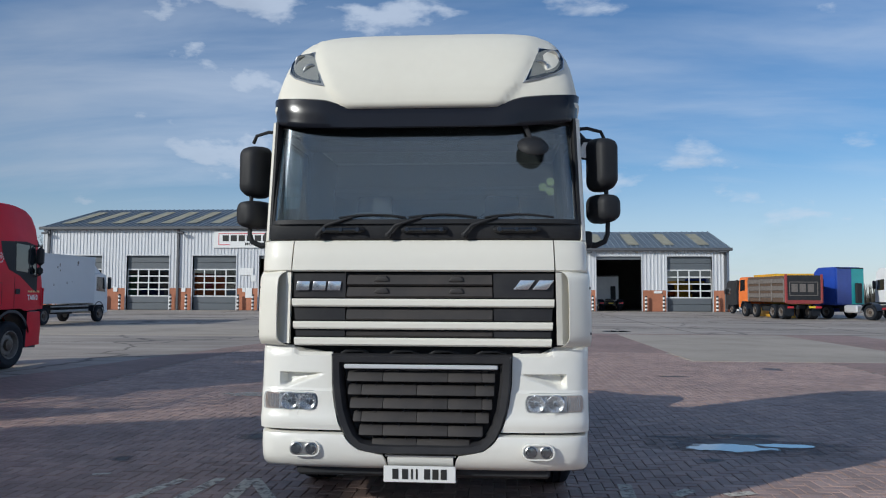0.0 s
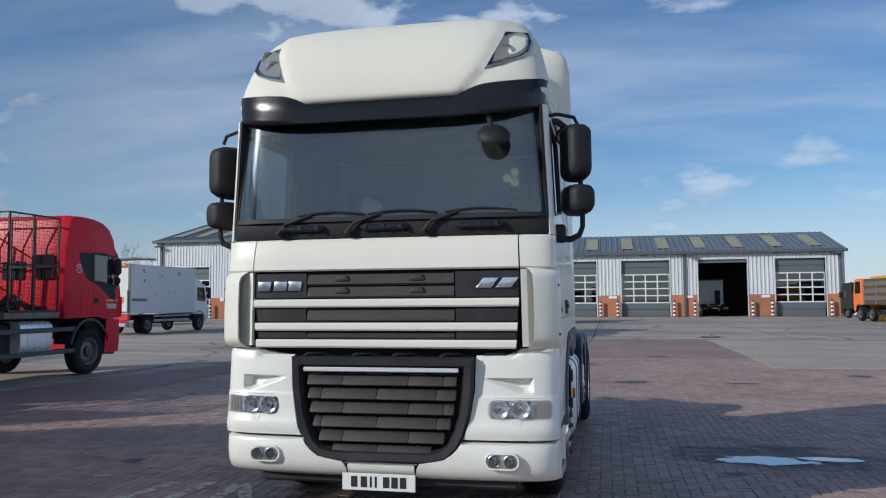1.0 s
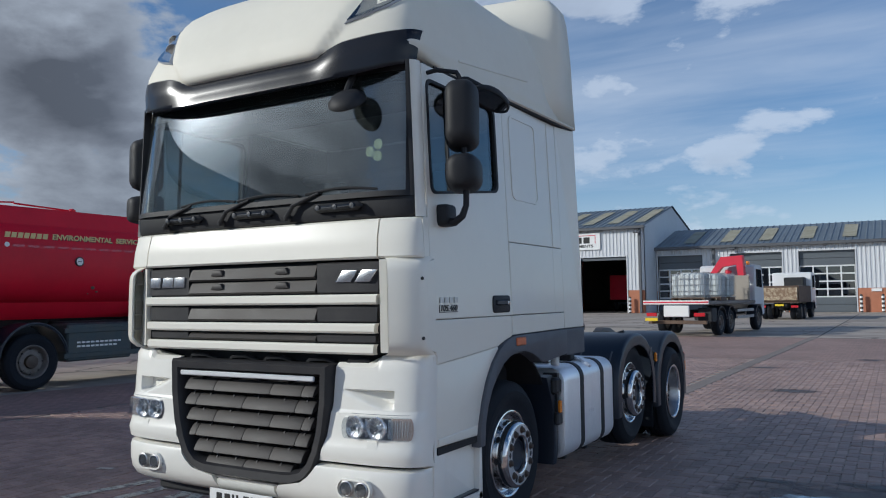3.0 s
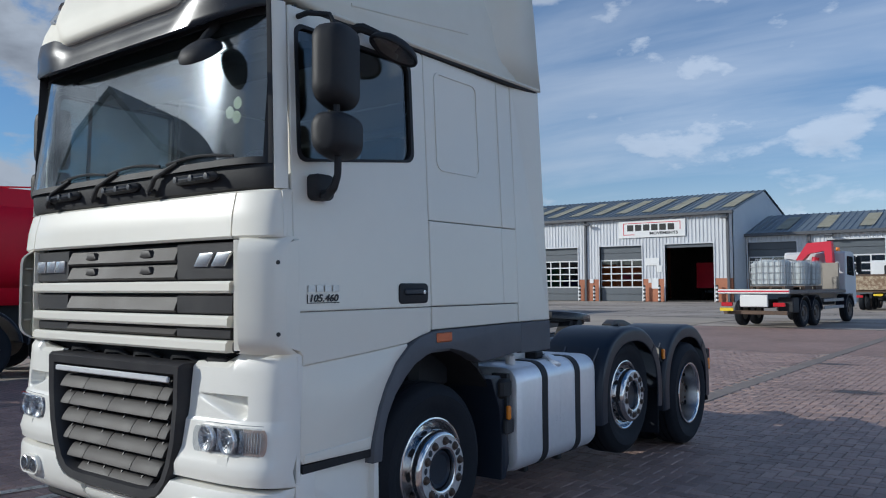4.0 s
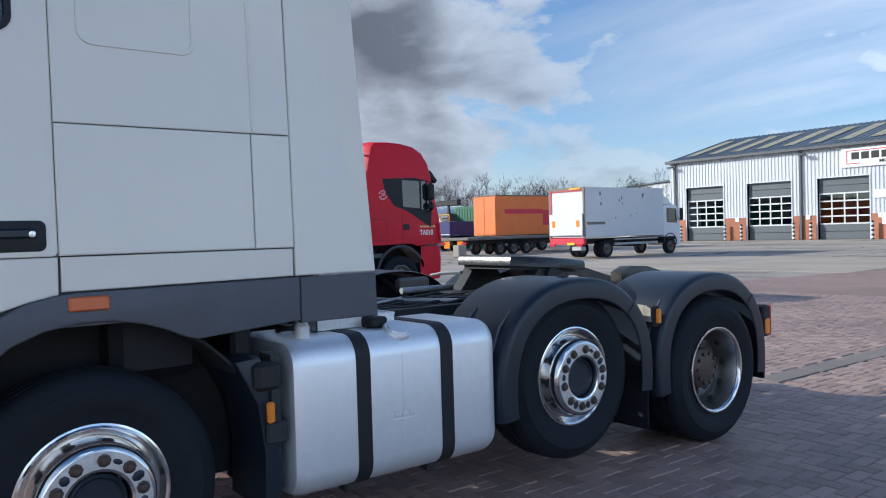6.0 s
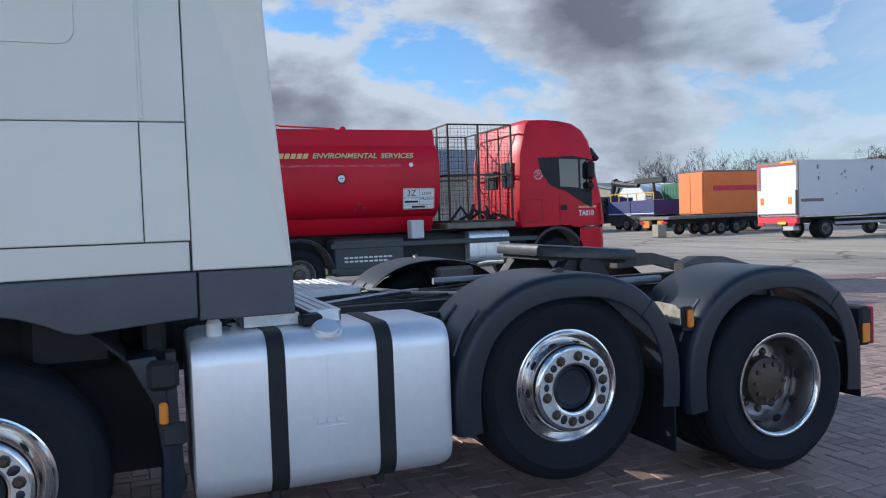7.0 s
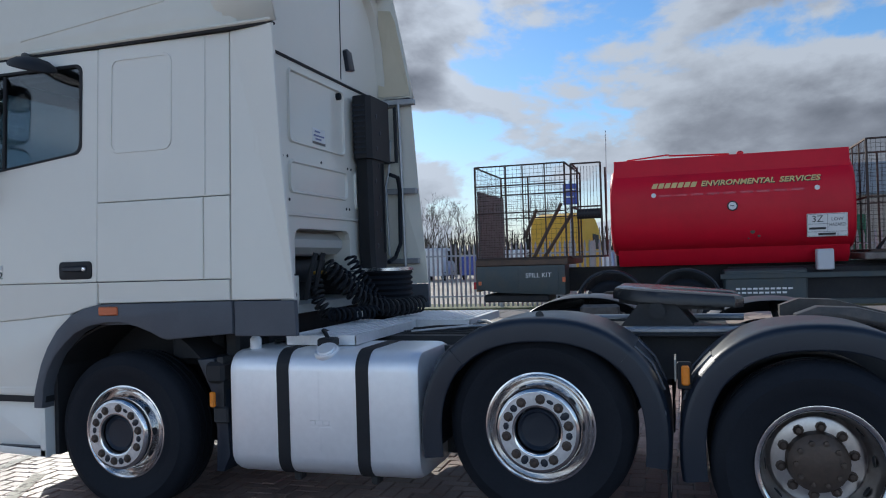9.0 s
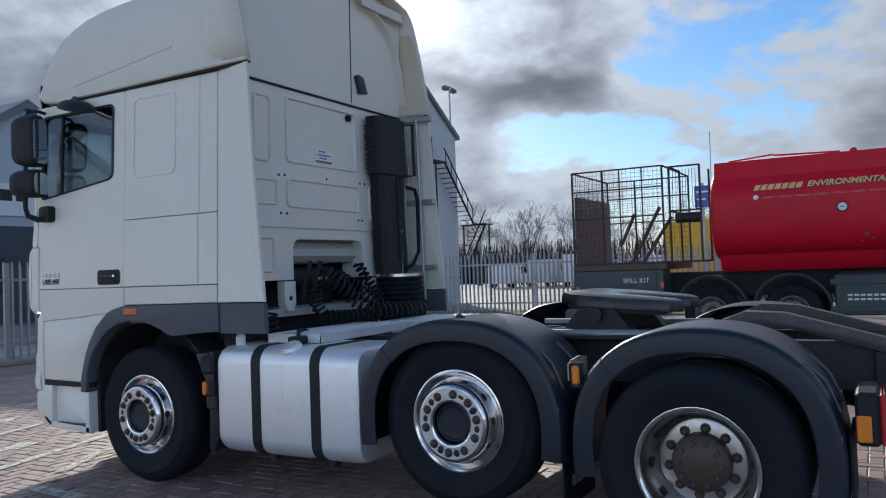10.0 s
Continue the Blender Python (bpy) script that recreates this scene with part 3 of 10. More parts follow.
YARD, FARPAVER = yard_material(), far_paver_material()
CONCRETE = mat("pale_concrete_strip", (0.33, 0.295, 0.25), 0.8, grain=30, vary=0.12, stain=0.5, stain_scale=0.9, bump=0.15, tint=(0.2, 0.17, 0.145))
PATCH = mat("pale_concrete_patch", (0.43, 0.37, 0.30), 0.8, grain=12, vary=0.1, stain=0.5, stain_scale=0.3, bump=0.1, tint=(0.18, 0.155, 0.135))
def faded(m, k=0.55, hard=0.22, scale=5.0):
    """Lets a thin film on the ground break up towards its edge."""
    nt = m.node_tree
    N, L = nt.nodes.new, nt.links.new
    b, out = nt.nodes["Principled BSDF"], nt.nodes["Material Output"]
    co, mp, ln, no = N("ShaderNodeTexCoord"), N("ShaderNodeVectorMath"), N("ShaderNodeVectorMath"), N("ShaderNodeTexNoise")
    mp.operation, ln.operation = "MULTIPLY_ADD", "LENGTH"
    mp.inputs[1].default_value, mp.inputs[2].default_value = (2, 2, 0), (-1, -1, 0)
    L(co.outputs["Generated"], mp.inputs[0]); L(mp.outputs[0], ln.inputs[0])
    no.inputs["Scale"].default_value, no.inputs["Detail"].default_value = scale, 7
    L(co.outputs["Object"], no.inputs["Vector"])
    ad, mr = N("ShaderNodeMath"), N("ShaderNodeMapRange")
    ad.operation = "MULTIPLY_ADD"
    ad.inputs[1].default_value = 1.1
    L(no.outputs["Fac"], ad.inputs[0]); L(ln.outputs["Value"], ad.inputs[2])
    mr.inputs[1].default_value, mr.inputs[2].default_value = 1.15 + hard, 1.15 - hard
    mr.inputs[4].default_value = k
    L(ad.outputs[0], mr.inputs[0])
    tr, mx = N("ShaderNodeBsdfTransparent"), N("ShaderNodeMixShader")
    L(mr.outputs[0], mx.inputs[0]); L(tr.outputs[0], mx.inputs[1]); L(b.outputs[0], mx.inputs[2]); L(mx.outputs[0], out.inputs[0])


def flaked(m, k=0.8, scale=14.0, cut=0.5):
    """Road paint worn through in flakes."""
    nt = m.node_tree
    N, L = nt.nodes.new, nt.links.new
    b, out = nt.nodes["Principled BSDF"], nt.nodes["Material Output"]
    co, no, mr = N("ShaderNodeTexCoord"), N("ShaderNodeTexNoise"), N("ShaderNodeMapRange")
    no.inputs["Scale"].default_value, no.inputs["Detail"].default_value, no.inputs["Roughness"].default_value = scale, 8, 0.7
    mr.inputs[1].default_value, mr.inputs[2].default_value, mr.inputs[4].default_value = cut - 0.12, cut + 0.06, k
    L(co.outputs["Object"], no.inputs["Vector"]); L(no.outputs["Fac"], mr.inputs[0])
    tr, mx = N("ShaderNodeBsdfTransparent"), N("ShaderNodeMixShader")
    L(mr.outputs[0], mx.inputs[0]); L(tr.outputs[0], mx.inputs[1]); L(b.outputs[0], mx.inputs[2]); L(mx.outputs[0], out.inputs[0])


OIL = mat("oil_stain", (0.055, 0.050, 0.050), 0.45, grain=12, vary=0.3, stain=0.5, stain_scale=3, bump=0.05)
WATER = mat("still_rainwater", (0.02, 0.02, 0.022), 0.03, grain=3, vary=0.05, stain=0.1, bump=0.0, spec=1.0, coat=1.0)
WET = mat("wet_brick_paving", (0.135, 0.108, 0.100), 0.55, grain=50, vary=0.25, stain=0.4, stain_scale=4, bump=0.1)
GRASS = mat("rough_grass", (0.10, 0.115, 0.045), 0.95, grain=6, vary=0.3, stain=0.6, stain_scale=0.05, bump=0.3, tint=(0.13, 0.115, 0.07))

faded(OIL, 0.75, 0.35, 7.0)
faded(WET, 0.85, 0.35, 6.0)
faded(WATER, 1.0, 0.06, 5.0)
flaked(PAINTWHITE, 0.9, 13.0, 0.46)

g = M()
R, n = 2500, 64
xs = [-R, -300, -120, -60, -30, -12, -7, 9, 14, 40, 120, 300, R]
ys = [-R, -300, -120, -60, -30, -7, 19, 26, 60, 120, 300, R]
vs = [(x, y, -0.012) for y in ys for x in xs]
nx = len(xs)
g.add(vs, [(j * nx + i, j * nx + i + 1, (j + 1) * nx + i + 1, (j + 1) * nx + i) for j in range(len(ys) - 1) for i in range(nx - 1)])
ground = structure("ground", g, YARD, "worn concrete and asphalt lorry yard")

# brick paving past the laid pieces
PX0, PX1, PY0, PY1 = -7.0, 8.6, -6.6, 17.0      # stretch with pieces of their own
FX0, FX1, FY0, FY1 = -13.0, 15.0, -8.2, 27.5
far = M()
for a, b, c, d in ((FX0, FX1, PY1, FY1), (FX0, PX0, FY0, PY1), (PX1, FX1, FY0, PY1), (PX0, PX1, FY0, PY0)):
    edge = (lambda y: -9.3 + 0.165 * (y - 8.0)) if a == FX0 else (lambda y: a)
    far.add([(edge(c), c, -0.006), (b, c, -0.006), (b, d, -0.006), (edge(d), d, -0.006)], [(0, 1, 2, 3)])
structure("pavement", far, FARPAVER, "brown brick paved yard, worn by lorries")


def flat_blob(name, cx, cy, rx, ry, z, material, label, category, seed, rough=0.25, n=40, turn=0.0):
    rnd = random.Random(seed)
    ph = [rnd.uniform(0, 6.28) for _ in range(5)]
    m = M()
    ring = []
    for k in range(n):
        a = 2 * math.pi * k / n
        q = 1 + rough * sum(math.sin((i + 2) * a + ph[i]) / (i + 1.6) for i in range(5))
        u, w = rx * q * math.cos(a), ry * q * math.sin(a)
        ring.append((cx + u * math.cos(turn) - w * math.sin(turn), cy + u * math.sin(turn) + w * math.cos(turn), z))
    m.add(ring + [(cx, cy, z)], [(k, (k + 1) % n, n) for k in range(n)])
    return single(name, m, material, label, category, kind="structure", smooth=0)


flat_blob("puddle", 3.06, 3.00, 0.62, 0.36, 0.0045, WATER, "shallow rain puddle reflecting the sky on brick paving", "puddle", 3, 0.16, turn=-0.05)
flat_blob("puddle", 3.66, 3.18, 0.40, 0.18, 0.0042, WATER, "shallow rain puddle reflecting the sky on brick paving", "puddle", 4, 0.3)
flat_blob("wet_patch", 3.25, 3.12, 1.25, 0.62, 0.0030, WET, "dark wet paving round a puddle", "stain", 9, 0.22)
flat_blob("puddle", -3.45, 6.85, 0.75, 0.32, 0.0035, WATER, "shallow rain puddle on brick paving", "puddle", 5, 0.3)
flat_blob("puddle", 5.8, 29.6, 1.1, 0.8, 0.0, WATER, "small puddle on worn concrete", "puddle", 6, 0.3)
for i, (cx, cy, rx, ry) in enumerate(((2.0, 10.4, 0.42, 0.22), (4.1, 10.4, 0.3, 0.15), (2.9, 17.6, 0.3, 0.25), (6.6, 12.2, 0.25, 0.3), (3.5, 3.75, 0.45, 0.10), (2.6, 3.62, 0.3, 0.08), (2.7, 2.35, 0.12, 0.06), (-3.2, 1.9, 0.14, 0.1), (0.9, 14.6, 0.35, 0.2), (-2.2, 3.2, 0.3, 0.2))):
    flat_blob("oil_stain", cx, cy, rx * 1.35, ry * 1.35, 0.0028, OIL, "dark oil stain on brick paving", "stain", 20 + i, 0.35)
# paler resurfaced patches and drain runs
for i, (x0, x1, y0, y1) in enumerate(((5.4, 12.0, 14.2, 27.0), (-20, -6.5, 24, 34))):
    m = M().box(x0, x1, y0, y1, -0.03, -0.001)
    structure("pavement", m, PATCH, "pale resurfaced concrete patch")
for j in range(26):
    x0 = 0.24 + 0.018 * j
    m = M().box(x0, x0 + 0.26, 7.62 + 0.80 * j, 7.62 + 0.80 * j + 0.785, -0.03, 0.004, 0.006)
    part("slab", m, DRAINSLAB, ground)
m = M()
for y in (27.6, 33.0, 41.0, 52.0):
    m.box(-40, 34, y, y + 0.05, -0.02, -0.008)
for x in (-12.0, 0.9, 9.0, 17.0):
    m.box(x, x + 0.05, 27.6, 64, -0.02, -0.008)
structure("trim", m, SEAMSHADE, "dark joints between concrete bays")


# painted lines in front of the lorry
def paint_line(x0, y0, x1, y1, w, z):
    d = Vector((x1 - x0, y1 - y0, 0)).normalized()
    s = Vector((-d.y, d.x, 0)) * (w / 2)
    a, b = Vector((x0, y0, z)), Vector((x1, y1, z))
    m = M().add([a - s, b - s, b + s, a + s], [(0, 1, 2, 3)])
    structure("trim", m, PAINTWHITE, "worn painted ground lettering and lines")


for k, l in enumerate(((-2.42, 0.36, -2.24, 1.12, .11), (-2.02, 0.36, -1.92, 1.16, .11), (-1.60, 0.36, -1.64, 1.18, .12), (-1.62, 1.18, -1.24, 0.45, .11), (-3.14, 1.20, -2.98, 1.26, .07),
                       (-1.6, -0.92, 2.2, 0.0, .10), (-2.3, -2.35, 1.9, -1.32, .10), (0.55, 0.05, 1.25, 0.42, .10), (1.62, 0.6, 1.66, 1.25, .12), (2.02, 0.9, 2.20, 1.10, .12), (2.45, 0.95, 2.7, 1.05, .10))):
    paint_line(*l, 0.0038 + 0.0005 * k)
for k, (cx, cy, rx, ry) in enumerate(((0.02, -2.42, 0.22, 0.10), (0.78, -0.92, 0.20, 0.11), (-0.9, -3.2, 0.25, 0.1))):
    flat_blob("trim", cx, cy, rx, ry, 0.0030 + 0.0004 * k, PAINTWHITE, "worn white paint mark on the paving", "", 60 + k, 0.3, turn=0.4)


# ---- workshop halls ----
def ribbed(m, x0, x1, z0, z1, y, pitch=0.33, deep=0.045):
    """A ribbed wall sheet that faces -y."""
    k = max(1, round((x1 - x0) / pitch))
    p = (x1 - x0) / k
    line = []
    for i in range(k):
        a = x0 + i * p
        line += [(a, 0), (a + p * 0.12, -deep), (a + p * 0.38, -deep), (a + p * 0.5, 0)]
    line.append((x1, 0))
    n = len(line)
    m.add([(a, y + b, z0) for a, b in line] + [(a, y + b, z1) for a, b in line], [(i, i + 1, n + i + 1, n + i) for i in range(n - 1)])


def ribbed_roof(m, x0, x1, ya, za, yb, zb, pitch=0.55, deep=0.06):
    k = max(1, round((x1 - x0) / pitch))
    p = (x1 - x0) / k
    line = []
    for i in range(k):
        a = x0 + i * p
        line += [(a, 0), (a + p * 0.70, 0), (a + p * 0.78, deep), (a + p * 0.90, deep), (a + p * 0.98, 0)]
    line.append((x1, 0))
    n = len(line)
    m.add([(a, ya, za + b) for a, b in line] + [(a, yb, zb + b) for a, b in line], [(i, i + 1, n + i + 1, n + i) for i in range(n - 1)])


PANE = glass_mat("workshop_pane", (0.10, 0.11, 0.12))


def sectional_door(x0, x1, y, h, parent):
    """A closed sectional door: grey panels, and four rows of panes in a white grid."""
    po = [(x0, 0.01), (x1, 0.01), (x1, h), (x0, h)]
    pi = [(x0 + 0.02, 1.335), (x1 - 0.02, 1.335), (x1 - 0.02, h - 1.335), (x0 + 0.02, h - 1.335)]
    d = part("door", M().loft([[(a, q, c) for a, c in r] for q, r in ((y + 0.056, po), (y + 0.08, po), (y + 0.08, pi), (y + 0.056, pi), (y + 0.056, po))], True, False), DOORGREY, parent, "grey sectional workshop door with four rows of panes")
    for z0, z1 in ((0, 0.66), (0.67, 1.33), (h - 1.33, h - 0.67), (h - 0.66, h)):
        part("panel", M().box(x0 + 0.002, x1 - 0.002, y, y + 0.054, z0 + 0.01, z1, 0.02), DOORGREY, d)
    za, zb = 1.34, h - 1.34
    f = M()
    rows, cols = 4, 4
    for i in range(rows + 1):
        z = za + (zb - za) * i / rows
        f.box(x0 + 0.002, x1 - 0.002, y - 0.02, y + 0.06, z - 0.06, z + 0.06)
    for i in range(cols + 1):
        x = x0 + (x1 - x0) * i / cols
        for j in range(rows):
            z0, z1 = za + (zb - za) * j / rows + 0.06, za + (zb - za) * (j + 1) / rows - 0.06
            f.box(max(x0 + 0.004, x - 0.06), min(x1 - 0.004, x + 0.06), y - 0.015, y + 0.055, z0, z1)
    part("frame", f, DOORWHITE, d, "white grid of the door panes")
    for i in range(cols):
        for j in range(rows):
            a, b = x0 + (x1 - x0) * i / cols + 0.06, x0 + (x1 - x0) * (i + 1) / cols - 0.06
            z0, z1 = za + (zb - za) * j / rows + 0.06, za + (zb - za) * (j + 1) / rows - 0.06
            p = part("pane", M().box(a, b, y + 0.015, y + 0.025, z0, z1), PANE, d)
            p.visible_shadow = False


def hall(label, x0, x1, y0, eave, yr, ridge, y1, doors, top, plinth, pipes, lights, sides):
    root = thing("workshop_hall", label, "building", at=pose(0, 0, 0))
    ends = [x0] + [v for a, b, o in doors for v in (a, b)] + [x1]
    piers = list(zip(ends[0::2], ends[1::2]))
    for a, b in piers:
        if b - a < 0.05:
            continue
        wall = M()
        ribbed(wall, a, b, plinth, eave, y0)
        part("wall", wall.box(a, b, y0 + 0.005, y0 + 0.28, plinth, eave), CLAD, root, "silver ribbed metal cladding", 0)
        part("plinth", M().box(a, b, y0 - 0.03, y0 + 0.30, 0, plinth, 0.01), BRICKWALL, root, "orange brick plinth")
    for a, b, o in doors:
        wall = M()
        ribbed(wall, a, b, top, eave, y0)
        part("wall", wall.box(a, b, y0 + 0.005, y0 + 0.28, top, eave), CLAD, root, "silver ribbed metal cladding", 0)
    for x, s in sides:
        gab = M().prism([(y0 + 0.01, 0), (y1, 0), (y1, eave), (yr, ridge), (y0 + 0.01, eave)], "x", x, x - s * 0.25)
        part("gable", gab, OFFICE, root, "grey flat-clad gable wall", 0)
    # roof in two slopes, with rooflights
    roof = M()
    over = 0.35
    sl = (ridge - eave) / (yr - y0)
    ribbed_roof(roof, x0 - 0.15, x1 + 0.15, y0 - over, eave + 0.12 - over * sl, yr, ridge + 0.12)
    roof.add([(x0 - .15, yr, ridge + .12), (x1 + .15, yr, ridge + .12), (x1 + .15, y1, eave + .12), (x0 - .15, y1, eave + .12)], [(0, 1, 2, 3)])
    part("roof", roof, ROOFGREY, root, "grey ribbed metal roof", 0)
    for a in lights:
        m = M()
        u0, u1 = 0.12, 0.80
        m.add([(a, y0 + (yr - y0) * u0, eave + .20 + (ridge - eave) * u0), (a + 1.1, y0 + (yr - y0) * u0, eave + .20 + (ridge - eave) * u0),
               (a + 1.1, y0 + (yr - y0) * u1, eave + .20 + (ridge - eave) * u1), (a, y0 + (yr - y0) * u1, eave + .20 + (ridge - eave) * u1)], [(0, 1, 2, 3)])
        part("rooflight", m, ROOFLIGHT, root, "weathered yellowed rooflight sheet")
    gut = M().box(x0 - 0.2, x1 + 0.2, y0 - over - 0.18, y0 - over + 0.12, eave - 0.22, eave + 0.06, 0.03)
    gut.box(x0 - 0.2, x1 + 0.2, y0 - over + 0.1, y0 - 0.001, eave - 0.10, eave - 0.04)
    part("gutter", gut, FLASH, root, "dark grey eaves gutter")
    for x in pipes:
        part("downpipe", M().box(x - 0.11, x + 0.11, y0 - 0.22, y0 - 0.051, 0.02, eave - 0.1, 0.02), FLASH, root)
    for a, b, o in doors:
        fr = M().box(a - 0.10, a, y0 - 0.07, y0 + 0.3, 0.0, top).box(b, b + 0.10, y0 - 0.07, y0 + 0.3, 0.0, top).box(a - 0.10, b + 0.10, y0 - 0.07, y0 + 0.0, top, top + 0.12)
        part("door_frame", fr, CLAD, root, "pale metal door surround", 0)
        if not o:
            sectional_door(a + 0.02, b - 0.02, y0 + 0.22, top, root)
        else:
            part("door_head", M().box(a, b, y0 + 0.10, y0 + 0.2, top - 0.32, top, 0.02), DOORGREY, root, "raised door edge")
    # inside, its dimness put into a dark colour on walls and floor
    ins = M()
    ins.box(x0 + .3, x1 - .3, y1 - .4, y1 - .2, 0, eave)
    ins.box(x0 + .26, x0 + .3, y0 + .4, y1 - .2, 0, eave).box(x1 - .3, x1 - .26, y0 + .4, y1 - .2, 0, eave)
    part("inner_wall", ins, HALLDARK, root, "workshop inside, its dimness put into the colour", 0)
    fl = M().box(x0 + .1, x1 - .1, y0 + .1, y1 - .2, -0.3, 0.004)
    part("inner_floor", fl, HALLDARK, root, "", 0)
    for i in range(int((x1 - x0) / 6.8) + 1):
        x = x0 + 0.5 + i * 6.8
        part("column", M().box(x, x + 0.25, y1 - 0.8, y1 - 0.45, 0, eave), ORANGELENS, root, "orange steel columns", 0)
    return root


LH = hall("silver clad workshop hall with brick plinth and roller doors", -44.2, -16.4, 67.0, 8.0, 77.7, 10.75, 88.4,
          [(-42.25, -38.15, 0), (-35.65, -31.4, 0), (-29.05, -24.75, 0), (-22.5, -18.05, 1)], 5.25, 2.1, (-43.5, -30.5, -16.75),
          [-43.2 + 2.55 * i for i in range(11)], ((-44.2, -1), (-16.4, 1)))
RH = hall("long silver clad workshop hall, one door open", -16.35, 22.7, 71.0, 6.1, 79.0, 8.25, 87.0,
          [(-16.2, -12.05, 0), (-9.6, -5.2, 0), (-3.85, 0.55, 0), (2.9, 7.35, 0), (9.95, 14.3, 1), (16.75, 21.05, 0)], 5.35, 2.05, (-11.0, 8.7, 22.3),
          [-14.0 + 3.4 * i for i in range(11)], ((22.7, 1),))


def striped_bollard(x, y):
    root = thing("bollard", "black and white striped steel bollard beside a door", "bollard", "bollards at the workshop doors", pose(x, y, 0))
    part("post", M().lathe([(0.0, 0), (0.105, 0), (0.105, 1.46), (0.08, 1.52), (0.0, 1.53)], "z", (0, 0, 0), 12), INK, root)
    for i in range(4):
        part("band", M().lathe([(0.106, 0.10 + i * .36), (0.125, 0.11 + i * .36), (0.125, 0.27 + i * .36), (0.106, 0.28 + i * .36)], "z", (0, 0, 0), 12), PLATEWHITE, root, "white band")


for a, b in ((-42.25, -38.15), (-35.65, -31.4), (-29.05, -24.75), (-22.5, -18.05)):
    striped_bollard(a - 0.45, 66.6); striped_bollard(b + 0.35, 66.6)
for a, b in ((-9.6, -5.2), (-3.85, 0.55), (2.9, 7.35), (9.95, 14.3), (16.75, 21.05)):
    striped_bollard(a - 0.40, 70.6); striped_bollard(b + 0.35, 70.6)
striped_bollard(22.9, 70.5); striped_bollard(23.3, 70.5)


def blocks(parent, spans, z0, z1, x_or_y, material, name="mark", lean=0.0, axis="y", thick=0.006):
    """A row of plain slanted blocks, in place of a name."""
    for a, b in spans:
        poly = [(a, z0), (b, z0), (b + lean, z1), (a + lean, z1)]
        part(name, M().prism(poly, axis, x_or_y, x_or_y - thick if axis == "y" else x_or_y + thick), material, parent, "", 0)


# sign board over the doors: white board, thin red outline, dark blocks for its name
sg = thing("sign_board", "white company sign with a red outline and dark lettering", "sign", at=pose(0, 0, 0))
part("board", M().box(-26.95, -20.5, 66.84, 66.94, 5.98, 7.6, 0.02), SIGNWHITE, sg)
o = M()
for a, b, c, d in ((-26.5, -20.95, 7.32, 7.38), (-26.5, -26.44, 6.25, 7.32), (-21.01, -20.95, 6.6, 7.32), (-26.44, -25.4, 6.25, 6.31)):
    o.box(a, b, 66.825, 66.84, c, d)
part("outline", o, BRIGHTRED, sg, "thin red outline", 0)
w = 0.62
blocks(sg, [(-26.1 + i * 0.79, -26.1 + i * 0.79 + w) for i in range(6)], 6.62, 7.2, 66.838, INK)
lettering("MOVEMENTS", 0.36, sg, INK, Matrix.Translation((-22.55, 66.835, 6.34)) @ Matrix.Rotation(radians(90), 4, "X"), depth=0.004, width=2.7, bold=0.012)
for x, z, w2, h2 in ((-24.35, 3.35, 1.3, 0.7), (-23.3, 2.75, 0.5, 0.6), (-23.8, 1.2, 0.65, 0.95), (-36.9, 1.75, 0.4, 0.4), (-30.1, 1.75, 0.4, 0.4), (-24.1, 1.75, 0.35, 0.4)):
    tagged(part("notice", M().box(x, x + w2, 66.90, 66.945, z, z + h2, 0.005), SIGNWHITE, None), "small white notice fixed to the workshop front", "notice", "wall notices")
for x in (-44.0 + .3, -30.1, -16.9, -9.9 + 0.6, 9.2, 22.0):
    y = 66.6 if x < -16.6 else 70.6
    z = 7.4 if x < -16.6 else 5.75
    fl = thing("floodlight", "small dark floodlight on a wall bracket", "lamp", "wall floodlights", pose(x, y, z))
    part("housing", M().box(-0.3, 0.3, -0.35, 0.05, -0.06, 0.10, 0.03), FLASH, fl)
    part("bracket", M().box(-0.04, 0.04, 0.0, 0.36, -0.04, 0.04), FLASH, fl)
for x in (-7.4, -1.7, 5.1, 12.1, 18.9):
    tagged(part("notice", M().box(x - 0.22 - 3.2, x + 0.55 - 3.2, 70.90, 70.96, 1.75, 2.0, 0.005), SIGNWHITE, None), "small white notice fixed to the workshop front", "notice", "wall notices")


# ---- wheels, shared by all lorries ----
def tyre_mesh(r, w, rim, n=48):
    """A tyre about the x axis, its outer wall at x = 0 and its inner at x = -w."""
    m = M()
    prof = [(rim - 0.012, -0.030), (rim + 0.015, -0.012), (rim + 0.045, -0.010), (rim + 0.06, -0.002), (rim + 0.10, 0.010), (r - 0.075, 0.012), (r - 0.065, 0.004), (r - 0.03, -0.012), (r - 0.008, -0.034)]
    grooves = []
    for k in range(4):
        t = -0.034 - (w - 0.068) * (k + 0.5) / 4
        if k:
            t = -0.034 - (w - 0.068) * k / 4
            grooves += [(r, t + 0.008), (r - 0.014, t + 0.006), (r - 0.014, t - 0.006), (r, t - 0.008)]
    back = [(q, -w - t) for q, t in reversed(prof)]
    m.lathe(prof + grooves + back, "x", (0, 0, 0), n, True)
    return m


